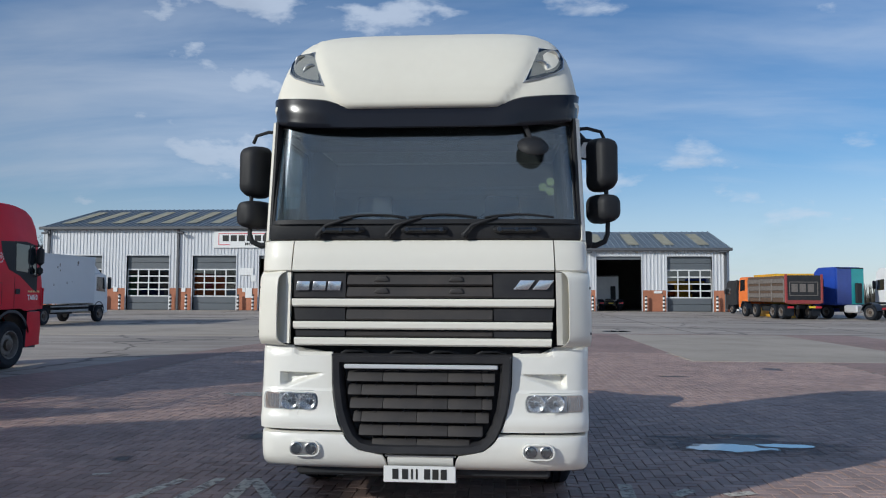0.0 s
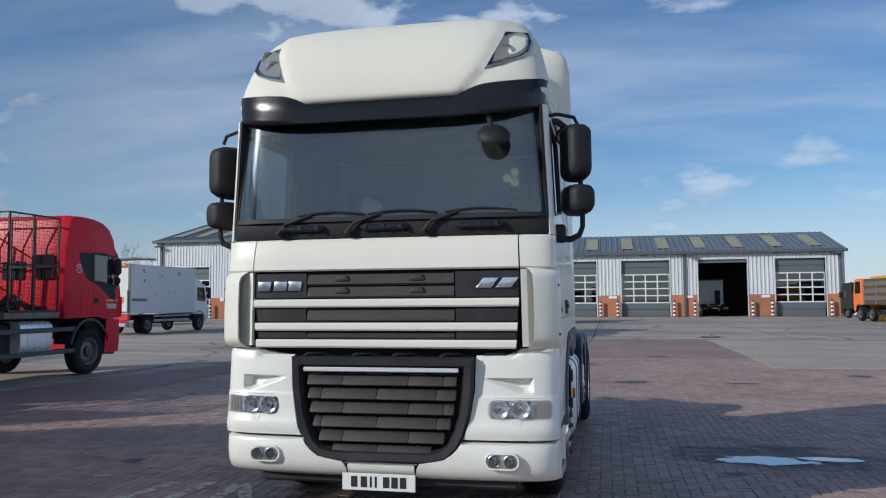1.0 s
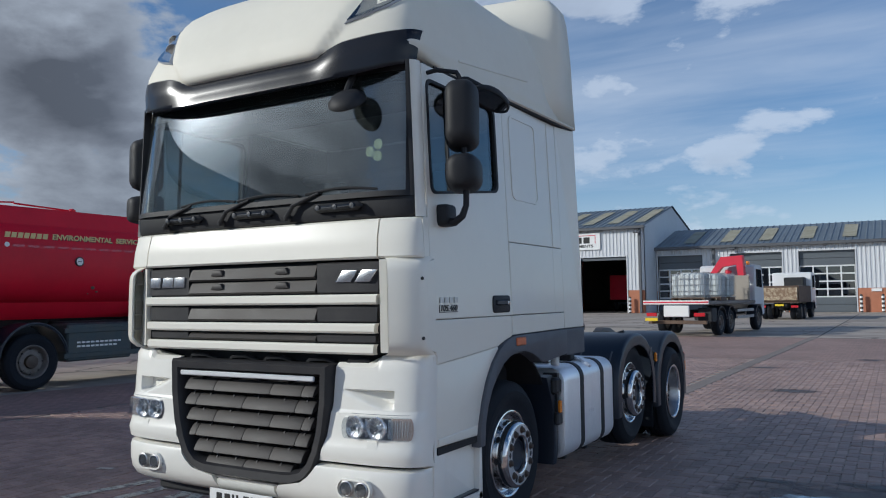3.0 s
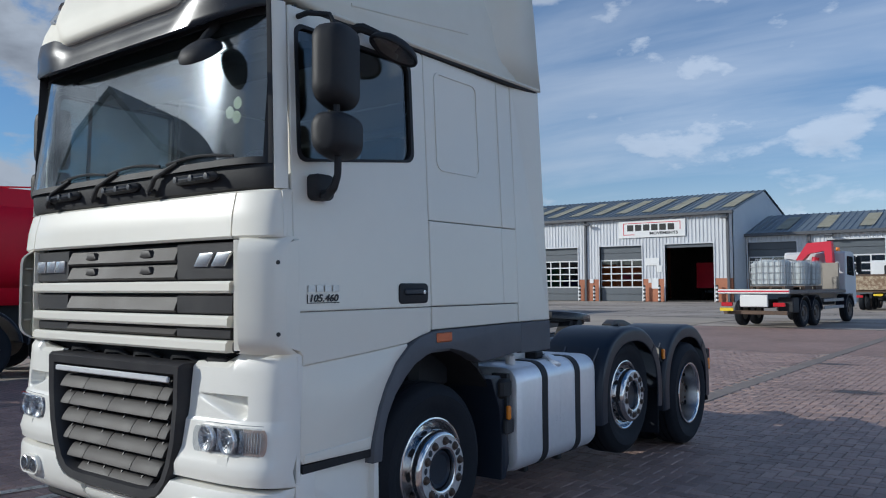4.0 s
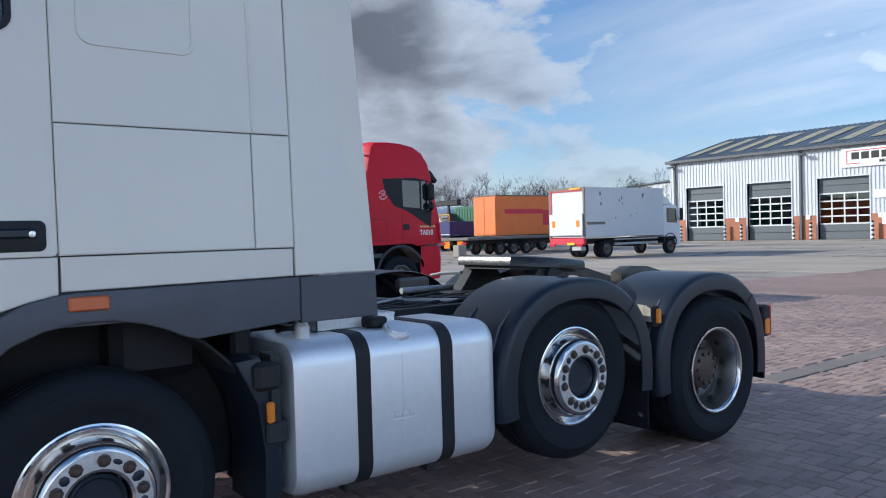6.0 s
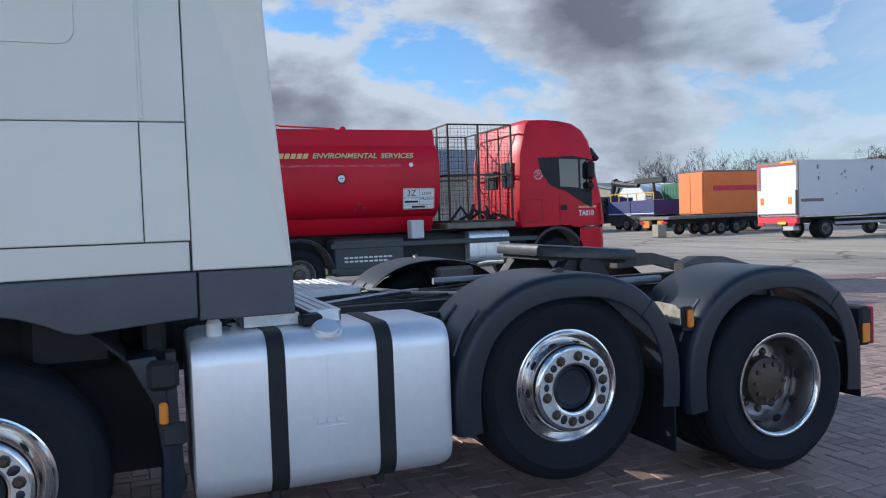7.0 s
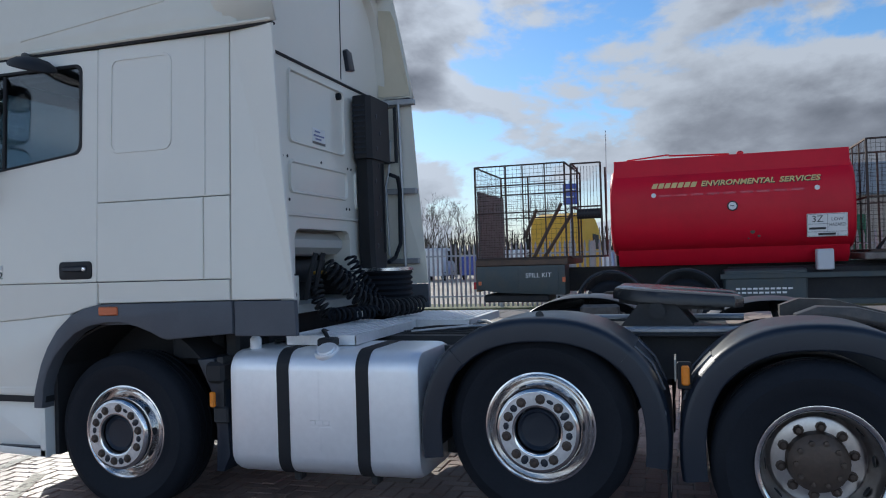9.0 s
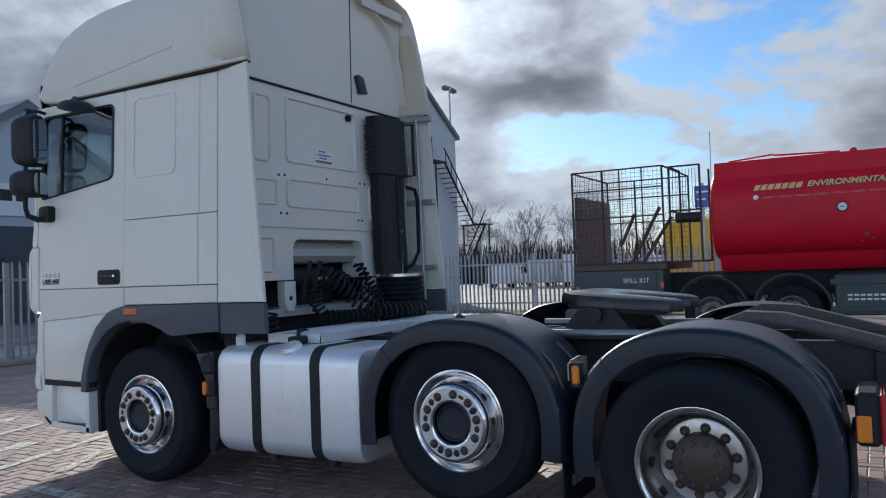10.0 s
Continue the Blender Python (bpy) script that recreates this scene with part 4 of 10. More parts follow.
def rim_mesh(rim, w, dish, n=48, lip=0.02):
    """A disc wheel about the x axis: dish > 0 sets the disc that far in, dish < 0 pushes it out."""
    d = -dish
    return M().lathe([(rim - 0.03, -w + 0.04), (rim + 0.004, -w + 0.03), (rim + 0.004, -0.036), (rim + 0.008, -0.008), (rim - 0.004, 0.0), (rim - lip, -0.012), (rim - lip - 0.012, -0.045),
                      (rim - 0.045, -0.075 + min(0, d) * 0.45), (rim - 0.062, d - 0.045), (rim - 0.085, d - 0.018), (0.215, d - 0.004), (0.205, d), (0.130, d), (0.118, d - 0.02), (0.118, d - 0.10), (0.0, d - 0.10)], "x", (0, 0, 0), n)


def flange_rim(rim, w, n=56):
    """A steer-axle disc wheel: the bolt flange stands proud of the rolled lip, with a steep wall between."""
    return M().lathe([(rim - 0.03, -w + 0.04), (rim + 0.004, -w + 0.03), (rim + 0.004, -0.036), (rim + 0.007, -0.022), (rim + 0.002, -0.013), (rim - 0.006, -0.011), (rim - 0.016, -0.017), (rim - 0.024, -0.036), (rim - 0.034, -0.056), (0.249, -0.064),
                      (0.243, -0.060), (0.238, -0.040), (0.233, 0.0), (0.229, 0.034), (0.224, 0.050), (0.215, 0.060), (0.204, 0.065), (0.134, 0.065), (0.124, 0.060), (0.119, 0.045), (0.119, -0.04), (0.0, -0.04)], "x", (0, 0, 0), n)


def hoop(profile, n=56):
    """A closed ring about the x axis from a profile of (radius, x)."""
    rings = [[(x, r * math.cos(2 * math.pi * i / n), r * math.sin(2 * math.pi * i / n)) for i in range(n)] for r, x in profile]
    return M().loft(rings + [rings[0]], True, False)


WHEELMESH = {("lip",): hoop([(0.301, -0.030), (0.3045, -0.008), (0.300, 0.002), (0.291, 0.0035), (0.281, -0.002), (0.2735, -0.011), (0.271, -0.022), (0.2715, -0.030)]).mesh("rim_lip", CHROME, 40),
             ("face",): hoop([(0.204, 0.0640), (0.203, 0.0658), (0.136, 0.0658), (0.134, 0.0640)]).mesh("bolt_face", FLANGE, 30),
             ("patch",): M().lathe([(0.023, 0.0), (0.022, 0.0006), (0.0, 0.0008)], "x", (0, 0, 0), 7).mesh("worn_patch", FENDER)}


def wheel(parent, x, y, z, r=0.505, w=0.30, side=1, style="front", label=""):
    """A lorry wheel with its outer face at x; side is 1 for the +x flank."""
    rim = 0.295 * r / 0.505
    k = (round(r, 3), round(w, 3), style)
    if k not in WHEELMESH:
        dish = {"front": -0.065, "drive": 0.165, "plain": 0.07}[style]
        metal = {"front": CHROME, "drive": SATIN, "plain": WORNGREY}[style]
        hub = M()
        s = rim / 0.295
        d = -dish
        if style == "front":
            hub.lathe([(0.117, d - 0.10), (0.112, d - 0.030), (0.100, d - 0.022), (0.088, d - 0.034), (0.06, d - 0.036), (0.0, d - 0.034)], "x", (0, 0, 0), 24)
        elif style == "drive":
            hub.lathe([(0.150, d - 0.02), (0.142, d + 0.055), (0.115, d + 0.075), (0.085, d + 0.082), (0.0, d + 0.085)], "x", (0, 0, 0), 24)
            for i in range(10):
                a = 2 * math.pi * i / 10
                hub.lathe([(0.014, d + 0.06), (0.014, d + 0.088), (0.0, d + 0.09)], "x", (0, 0.105 * math.cos(a), 0.105 * math.sin(a)), 6)
        else:
            hub.lathe([(0.125, d - 0.02), (0.115, d + 0.05), (0.06, d + 0.06), (0.0, d + 0.062)], "x", (0, 0, 0), 16)
        nut = M().lathe([(0.027, d - 0.004), (0.027, d + 0.004), (0.019, d + 0.006), (0.019, d + 0.015), (0.013, d + 0.021), (0.0, d + 0.022)], "x", (0, 0, 0), 8)
        # hand holes: dark discs laid on the rim for the shaded openings
        hr = {"front": 0.020, "drive": 0.022, "plain": 0.027}[style]
        hole = M().lathe([(hr, 0), (hr * 0.9, 0.004), (0.0, 0.0045)], "x", (0, 0, 0), 14)
        WHEELMESH[k] = (tyre_mesh(r, w, rim).mesh("tyre", RUBBER, 40), (flange_rim(rim, w) if style == "front" else rim_mesh(rim, w, dish)).mesh("rim", metal, 30), hub.mesh("hub", HUBBROWN if style != "front" else FENDER),
                        nut.mesh("wheel_nut", HUBBROWN), hole.mesh("hand_hole", SEAMSHADE), d)
    ty, ri, hu, nu, ho, d = WHEELMESH[k]
    root = part("wheel", ri, None, parent, label)
    root.matrix_basis = pose(x, y, z) if side > 0 else pose(x, y, z, 0, 0, 180)
    part("tyre", ty, None, root)
    part("hub", hu, None, root, "oily brown hub" if style == "drive" else "")
    if style != "plain":
        for i in range(10):
            a = 2 * math.pi * (i + 0.3) / 10
            o = part("wheel_nut", nu, None, root)
            o.matrix_basis = pose(0, 0.168 * math.cos(a), 0.168 * math.sin(a))
        for i in range(10):
            a = 2 * math.pi * (i + 0.1) / 10
            o = part("hand_hole", ho, None, root)
            if style == "drive":
                o.matrix_basis = pose(-0.128, 0.2435 * math.cos(a), 0.2435 * math.sin(a)) @ Matrix.Rotation(a, 4, "X") @ Matrix.Rotation(radians(-84), 4, "Z") @ Matrix.Diagonal((1, 0.8, 1.25, 1))
            else:
                o.matrix_basis = pose(-0.010, 0.2345 * math.cos(a), 0.2345 * math.sin(a)) @ Matrix.Rotation(a, 4, "X") @ Matrix.Rotation(radians(83), 4, "Z") @ Matrix.Diagonal((0.5, 0.85, 1.2, 1))
        if style == "drive":
            part("rim_lip", WHEELMESH[("lip",)], None, root, "polished rim lip").matrix_basis = Matrix.Diagonal((1, rim / 0.295, rim / 0.295, 1))
        if style == "front":
            part("bolt_face", WHEELMESH[("face",)], None, root, "grimy alloy bolt flange")
            for i, k in ((0, 1.2), (1, 0.5), (3, 0.9), (4, 0.7), (6, 1.15), (7, 1.0), (9, 0.8)):
                a = 2 * math.pi * (i + 0.8) / 10
                o = part("worn_patch", WHEELMESH[("patch",)], None, root)
                o.matrix_basis = pose(0.0662, 0.168 * math.cos(a), 0.168 * math.sin(a)) @ Matrix.Rotation(a, 4, "X") @ Matrix.Diagonal((1, k, 0.9, 1))
    else:
        for i in range(8):
            a = 2 * math.pi * i / 8
            o = part("hand_hole", ho, None, root)
            o.matrix_basis = pose(-0.080, 0.215 * math.cos(a), 0.215 * math.sin(a)) @ Matrix.Rotation(a, 4, "X") @ Matrix.Rotation(radians(20), 4, "Z")
    return root


# ---- the white tractor unit ----
truck = thing("tractor_unit", "white three-axle tractor unit with high roof, parked on brick paving", "lorry", at=pose(0, 0, 0))


def sup(t, W, D, p):
    """A point of the bowed front line, t from -90 to 90 degrees."""
    s, c = math.sin(radians(t)), math.cos(radians(t))
    return math.copysign(abs(s) ** (2 / p), s) * W, D * (1 - abs(c) ** (2 / p))


def sup_t(x, W, p):
    return math.copysign(math.degrees(math.asin(min(1.0, (abs(x) / W) ** (p / 2)))), x)


def bowed(m, xa, xb, zs, yo, W=1.245, D=0.22, p=5.0, thick=0.03, n=14, grow=0.0):
    """A panel that follows the bowed front; xa, xb and W may be functions of z. yo: table of (z, y)."""
    rings = []
    for z in zs:
        f = lambda q: q(z) if callable(q) else q
        w = f(W)
        ta, tb = sorted((sup_t(f(xa), w, p), sup_t(f(xb), w, p)))
        y0 = lerp(yo, z)
        pts = [sup(ta + (tb - ta) * i / n, w, D, p) for i in range(n + 1)]
        out = [(x, y + y0, z) for x, y in pts]
        back = []
        for i, (x, y) in enumerate(pts):
            a, b = pts[max(0, i - 1)], pts[min(n, i + 1)]
            dx, dy = b[0] - a[0], b[1] - a[1]
            q = math.hypot(dx, dy) or 1
            back.append((x - dy / q * thick, y + y0 + dx / q * thick, z))
        rings.append(out + back[::-1])
    return m.loft(rings, True, True)


def soft_zs(z0, z1, k=6, c=0.012):
    return [z0, z0 + c] + [z0 + c + (z1 - z0 - 2 * c) * i / k for i in range(1, k)] + [z1 - c, z1]


def edge_yo(z0, z1, c=0.012, base=0.0):
    """Front profile with softly rounded top and bottom edges."""
    return [(z0, base + c), (z0 + c, base), (z1 - c, base), (z1, base + c)]


def framed(m, outer, inner, x0, x1, c=0.006):
    """A flat panel in y and z with a window in it; both outlines have the same number of points."""
    cy = sum(p[0] for p in outer) / len(outer); cz = sum(p[1] for p in outer) / len(outer)
    sh = [(cy + (a - cy) * (1 - c / 0.6), cz + (b - cz) * (1 - c / 0.8)) for a, b in outer]
    rings = [[(x0, a, b) for a, b in outer], [(x1 - c * (1 if x1 > x0 else -1), a, b) for a, b in outer], [(x1, a, b) for a, b in sh], [(x1, a, b) for a, b in inner], [(x0, a, b) for a, b in inner]]
    return m.loft(rings + [rings[0]], True, False)


SIDES = (1, -1)
SX = 1.245
# hood, corner panels, upper grille
part("hood", bowed(M(), -0.988, 0.988, soft_zs(1.828, 2.062), [(1.828, 0.004), (1.84, -0.01), (1.95, 0.0), (2.05, 0.025), (2.062, 0.04)]), WHITE, truck)
for s in SIDES:
    part("hood_corner", bowed(M(), s * 0.998, s * 1.2443, soft_zs(1.828, 2.062), [(1.828, 0.004), (1.84, -0.01), (1.95, 0.0), (2.05, 0.025), (2.062, 0.04)]), WHITE, truck)
    part("hood_side", M().box(s * 1.225, s * 1.2435, 0.120, 0.173, 1.832, 2.060), WHITE, truck, "", 0)
zt, zb = 1.818, 1.275
side_x = lambda z: 0.950 + (z - zb) / (zt - zb) * 0.040
back = bowed(M(), lambda z: -side_x(z), side_x, [zb, 1.4, 1.6, zt], [(zb, 0.055), (zt, 0.055)], thick=0.05)
part("grille_back", back, BLACKTRIM, truck)
rows = ((1.628, 1.818), (1.458, 1.562), (1.338, 1.395))
for z0, z1 in rows:
    for a, b in ((-1, -0.575), (0.535, 1)):
        m = bowed(M(), (lambda z: -side_x(z) + 0.004) if a == -1 else a, (lambda z: side_x(z) - 0.004) if b == 1 else b, soft_zs(z0 + 0.004, z1 - 0.004, 3, 0.006), edge_yo(z0 + 0.004, z1 - 0.004, 0.006, 0.018), thick=0.05)
        part("grille_panel", m, GRILLE, truck)
for z0, z1 in ((1.722, 1.808), (1.634, 1.718), (1.464, 1.556), (1.342, 1.392)):
    m = M()
    poly = [(0.060, z0 + 0.006), (0.020, z0), (0.006, z0 + 0.012), (0.034, z1 - 0.006), (0.06, z1)]
    m.prism(poly, "x", -0.565, 0.525)
    part("louvre", m, LOUVRE, truck)
    if z1 > 1.6:
        for x in (-0.30, 0.26):
            part("louvre_lug", M().prism([(x - 0.06, z0 + 0.034), (x - 0.03, z0 + 0.028), (x + 0.03, z0 + 0.028), (x + 0.06, z0 + 0.034), (x + 0.035, z0 + 0.072), (x - 0.035, z0 + 0.072)], "y", 0.05, 0.002, 0.012), LOUVRE, truck)
for z0, z1 in ((1.565, 1.624), (1.398, 1.455), (1.276, 1.335)):
    part("grille_bar", bowed(M(), lambda z: -side_x(z) - 0.004, lambda z: side_x(z) + 0.004, soft_zs(z0, z1, 2, 0.012), edge_yo(z0, z1, 0.012, -0.014), thick=0.045), WHITE, truck, "white horizontal grille bar")
# badges, as plain slanted shapes
for x in (-0.955, -0.83, -0.715):
    part("badge", M().prism([(x, 1.685), (x + 0.10, 1.685), (x + 0.108, 1.755), (x + 0.008, 1.755)], "y", 0.022, 0.008, 0.004), SILVER, truck, "silver badge block")
for x in (0.70, 0.84):
    part("badge", M().prism([(x - 0.02, 1.695), (x + 0.09, 1.695), (x + 0.145, 1.765), (x + 0.035, 1.765)], "y", 0.026, 0.010, 0.004), SILVER, truck, "silver badge block")
for s in SIDES:
    zv = [1.275, 1.279, 1.286, 1.296, 1.31, 1.33, 1.36, 1.45, 1.55, 1.65, 1.75, 1.78, 1.80, 1.814, 1.824, 1.831, 1.835]

    def mouth(z, q=0.075):
        """Front edge of the scoop: near the grille at both ends, open between them."""
        e = max(0.0, 1 - min(z - 1.275, 1.835 - z) / q)
        return 1.085 - 0.085 * (1 - math.sqrt(max(0.0, 1 - e * e)))

    m = bowed(M(), lambda z: s * mouth(z), s * 1.259, zv, [(1.275, 0.045), (1.305, 0.0), (1.34, -0.025), (1.77, -0.025), (1.805, 0.0), (1.835, 0.045)], W=1.26, D=0.20, p=4.6, thick=0.014)
    m.v = [(x, y - 0.035 * max(0.0, min(1.0, (1.22 - abs(x)) / 0.135)), z) for x, y, z in m.v]
    v = part("corner_vane", m, WHITE, truck, "white corner air vane, open towards the grille")
    part("vane_inner", M().prism([(s * 0.998, 0.016), (s * 1.04, 0.030), (s * 1.215, 0.150), (s * 1.215, 0.175), (s * 0.998, 0.060)], "z", 1.29, 1.822), WHITE, v, "", 0)
    part("vane_side", M().prism([(0.115, 1.31), (0.205, 1.285), (0.205, 1.822), (0.115, 1.80)], "x", s * 1.236, s * 1.2575, 0.004), WHITE, v, "", 0)
    for z in (1.385, 1.495, 1.605, 1.715):
        part("vane_shelf", M().prism([(s * 1.13, 0.022), (s * 1.236, 0.060), (s * 1.236, 0.16), (s * 1.13, 0.092)], "z", z, z + 0.008), CREAM, v, "", 0)
    for z in (1.709, 1.373):
        o = part("screw", M().lathe([(0.011, 0), (0.009, 0.004), (0, 0.005)], "x", (0, 0, 0), 10), INK, v)
        o.matrix_basis = pose(s * 1.2485, 0.075, z, 0, 0, -28 if s > 0 else 208)
# dark block that stands in for the shade in the gap below the bonnet
part("bonnet_gap", M().box(-1.14, 1.14, 0.13, 0.5, 1.12, 1.285), SEAMSHADE, truck)
for x in (-0.62, -0.25, 0.05, 0.4, 0.7):
    part("hose", M().tube([(x, 0.08, 1.20), (x + 0.05, 0.06, 1.235), (x + 0.16, 0.07, 1.24), (x + 0.22, 0.10, 1.21)], 0.014, 6), BLACKTRIM, truck)


# lower grille: a broad U of grey plastic
def u_line(d):
    pts = [(0.665 - d, 1.215 - d * 0.95), (0.660 - d, 1.0), (0.635 - d, 0.82), (0.600 - d, 0.70 + d * 0.1), (0.555 - d * 0.95, 0.605 + d * 0.3), (0.49 - d * 0.8, 0.535 + d * 0.6), (0.40 - d * 0.6, 0.498 + d * 0.9), (0.28 - d * 0.3, 0.488 + d)]
    return pts + [(-x, z) for x, z in pts[::-1]]


o, i = u_line(0), u_line(0.082)
rings = [[(x, 0.08, z) for x, z in o], [(x, -0.025, z) for x, z in o], [(x, -0.052, z) for x, z in u_line(0.016)], [(x, -0.045, z) for x, z in u_line(0.06)], [(x, 0.0, z) for x, z in i], [(x, 0.08, z) for x, z in i]]
part("grille_frame", M().loft(rings + [rings[0]], True, False), GRILLE, truck, "grey U-shaped grille frame")
part("grille_strip", M().box(-0.565, 0.565, -0.055, -0.035, 1.112, 1.144, 0.006), STRIP, truck, "silver trim strip")
# dark sheet behind the slats, put in for the shade there
part("grille_screen", M().box(-0.6, 0.6, 0.07, 0.09, 0.47, 1.19), SEAMSHADE, truck)
for k in range(6):
    z1 = 1.094 - k * 0.098
    half = (0.545, 0.54, 0.525, 0.50, 0.455, 0.36)[k]
    slat = [(0.055, z1 - 0.010), (0.045, z1), (0.008, z1 - 0.006), (-0.004, z1 - 0.016), (-0.022, z1 - 0.044), (-0.034, z1 - 0.066), (-0.036, z1 - 0.073), (-0.028, z1 - 0.078), (0.0, z1 - 0.066), (0.03, z1 - 0.040)]
    cuts = [-half] + [x for x in ((-0.44, -0.03, 0.40) if k % 2 else (-0.28, 0.20, 0.45)) if abs(x) < half - 0.05] + [half]
    for x0, x1 in zip(cuts, cuts[1:]):
        m = M()
        inset = lambda p, c: [(y + c, z + (c if z < z1 - 0.04 else -c)) for y, z in p]
        m.loft([[(x, y, z) for y, z in pts] for x, pts in ((x0 + 0.002, inset(slat, 0.003)), (x0 + 0.010, slat), (x1 - 0.010, slat), (x1 - 0.002, inset(slat, 0.003)))], True, True)
        seg = part("grille_slat", m, LOUVRE, truck)
        for x in [x0 + (x1 - x0) * f for f in ((0.25, 0.75) if x1 - x0 > 0.3 else (0.5,))]:
            part("grille_rib", M().prism([(0.05, z1 - 0.005), (-0.004, z1 - 0.014), (0.02, z1 + 0.022), (0.05, z1 + 0.030)], "x", x - 0.006, x + 0.006), GRILLE, seg)
# corner panels and bumper
inx = lambda z: lerp([(0.63, 0.575), (0.70, 0.605), (0.82, 0.643), (1.0, 0.668), (1.24, 0.674)], z)
for s in SIDES:
    yo = [(0.648, 0.02), (0.66, -0.03), (0.72, -0.045), (0.80, -0.02), (0.94, -0.012), (0.955, 0.0), (1.10, 0.01), (1.20, 0.02), (1.225, 0.05)]
    zc = [0.648, 0.66, 0.69, 0.72, 0.76, 0.80, 0.87, 0.94, 0.955] + [0.965 + 0.008 * i for i in range(17)] + [1.12, 1.17, 1.20, 1.225]
    m = bowed(M(), (lambda z: s * inx(z)), s * 1.2379, zc, yo, W=1.238, D=0.27, p=4.6, n=64)

    def pressed(v):
        x, y, z = v
        if z > 1.16:
            k = max(0.0, min(1.0, (abs(x) - 0.92) / 0.07))
            return (x, y, z + 0.048 * k * k * (3 - 2 * k) * (z - 1.16) / 0.065)
        u = (abs(x) - 0.71) / 0.36
        if not 0 < u < 1.0:
            return v
        top, low = 1.076, 1.066 - 0.098 * min(1, u * 1.25)
        if not low < z < top:
            return v
        e = min(1, (1 - u) * 9) * min(1, (top - z) / 0.012) * min(1, (z - low) / 0.03)
        return (x, y + 0.075 * min(1, 0.3 + u) * min(1, u * 5) * e, z)
    m.v = [pressed(v) for v in m.v]
    cp = part("corner_panel", m, BUMPER, truck, "white lower corner panel with a pressed scoop")
    part("side_return", M().box(s * 1.20, s * 1.2375, 0.20, 0.2265, 0.665, 1.262, 0.003), BUMPER, cp)
    part("tow_cover", bowed(M(), s * 0.92, s * 0.985, [0.745, 0.748, 0.79, 0.793], [(0.745, -0.030), (0.748, -0.036), (0.79, -0.028), (0.793, -0.020)], W=1.238, D=0.27, p=4.6, thick=0.006), BUMPER, cp)
    # headlight
    hb = dict(W=1.238, D=0.27, p=4.6)
    mid, hh = 0.865, 0.068

    def end(x, q, grow=0.0):
        """A rounded end: x at half height, drawn in by q towards top and bottom."""
        return lambda z: s * (x - q * (1 - math.sqrt(max(0.0, 1 - min(1.0, abs(z - mid) / (hh + grow)) ** 3))))

    zh = [mid + (hh + 0.010) * k for k in (-1, -0.97, -0.9, -0.75, -0.4, 0, 0.4, 0.75, 0.9, 0.97, 1)]
    zl = [mid + hh * k for k in (-1, -0.96, -0.88, -0.72, -0.4, 0, 0.4, 0.72, 0.88, 0.96, 1)]
    zi = [mid + (hh - 0.008) * k for k in (-1, -0.9, -0.6, 0, 0.6, 0.9, 1)]
    hl = part("headlight", bowed(M(), end(0.756, -0.055, 0.01), end(1.196, 0.035, 0.01), zh, [(0.78, -0.019), (0.95, -0.011)], thick=0.02, n=20, **hb), LAMPDARK, truck, "clear headlight with silver reflectors and a ridged amber end")
    part("reflector_panel", bowed(M(), end(0.770, -0.045), s * 1.062, zi, [(0.80, -0.0215), (0.93, -0.0135)], thick=0.003, n=20, **hb), LAMPDARK, hl)
    for x, r in ((0.842, 0.063), (0.982, 0.065)):
        yb = sup(sup_t(x, 1.238, 4.6), 1.238, 0.27, 4.6)[1]
        o = part("reflector", M().lathe([(r, 0.004), (r + 0.002, -0.014), (r - 0.003, -0.019), (r - 0.007, -0.016), (r * 0.86, -0.010), (r * 0.66, -0.003), (r * 0.45, 0.000), (0.020, 0.001), (0.019, -0.010), (0.014, -0.016), (0.006, -0.018), (0, -0.018)], "y", (0, 0, 0), 28), LAMPSILVER, hl, "bright round reflector")
        o.matrix_basis = pose(s * x, yb - 0.020, 0.866, 0, 0, -4 * s)
        part("bulb_cap", M().lathe([(0.017, -0.010), (0.014, -0.017), (0.006, -0.020), (0, -0.020)], "y", (0, 0, 0), 14), LAMPGLASS, o)
        fac = M()
        for k in range(12):
            a = 2 * math.pi * k / 12
            c, q = math.cos(a), math.sin(a)
            fac.tube([(r * 0.40 * c, -0.002, r * 0.40 * q), (r * 0.84 * c, -0.011, r * 0.84 * q)], 0.0022, 4)
        part("facet", fac, DULLALLOY, o)
    bezel = M()
    for x in (0.912, 1.056):
        bowed(bezel, s * x - 0.010, s * x + 0.010, [0.815, 0.84, 0.89, 0.917], [(0.80, -0.026), (0.93, -0.018)], thick=0.004, n=3, **hb)
    part("bezel", bezel, LAMPSILVER, hl)
    ind = part("indicator", bowed(M(), s * 1.070, end(1.186, 0.032), zi, [(0.80, -0.024), (0.93, -0.016)], thick=0.006, n=12, **hb), PEACHLENS, hl, "pale amber ridged indicator")
    for k in range(7):
        x = 1.074 + k * 0.0140
        part("ridge", bowed(M(), s * x, s * (x + 0.004), [0.818, 0.865, 0.912], [(0.80, -0.029), (0.93, -0.021)], thick=0.004, n=2, **hb), LAMPSILVER, ind)
    ln = part("lens", bowed(M(), end(0.760, -0.05), end(1.192, 0.033), zl, [(0.797, -0.028), (0.803, -0.050), (0.927, -0.042), (0.933, -0.020)], thick=0.003, n=24, **hb), LENS, hl, "clear lens")
    ln.visible_shadow = False
yo = [(0.365, 0.09), (0.372, 0.05), (0.40, 0.0), (0.45, -0.035), (0.52, -0.05), (0.60, -0.05), (0.628, -0.04), (0.638, 0.0)]
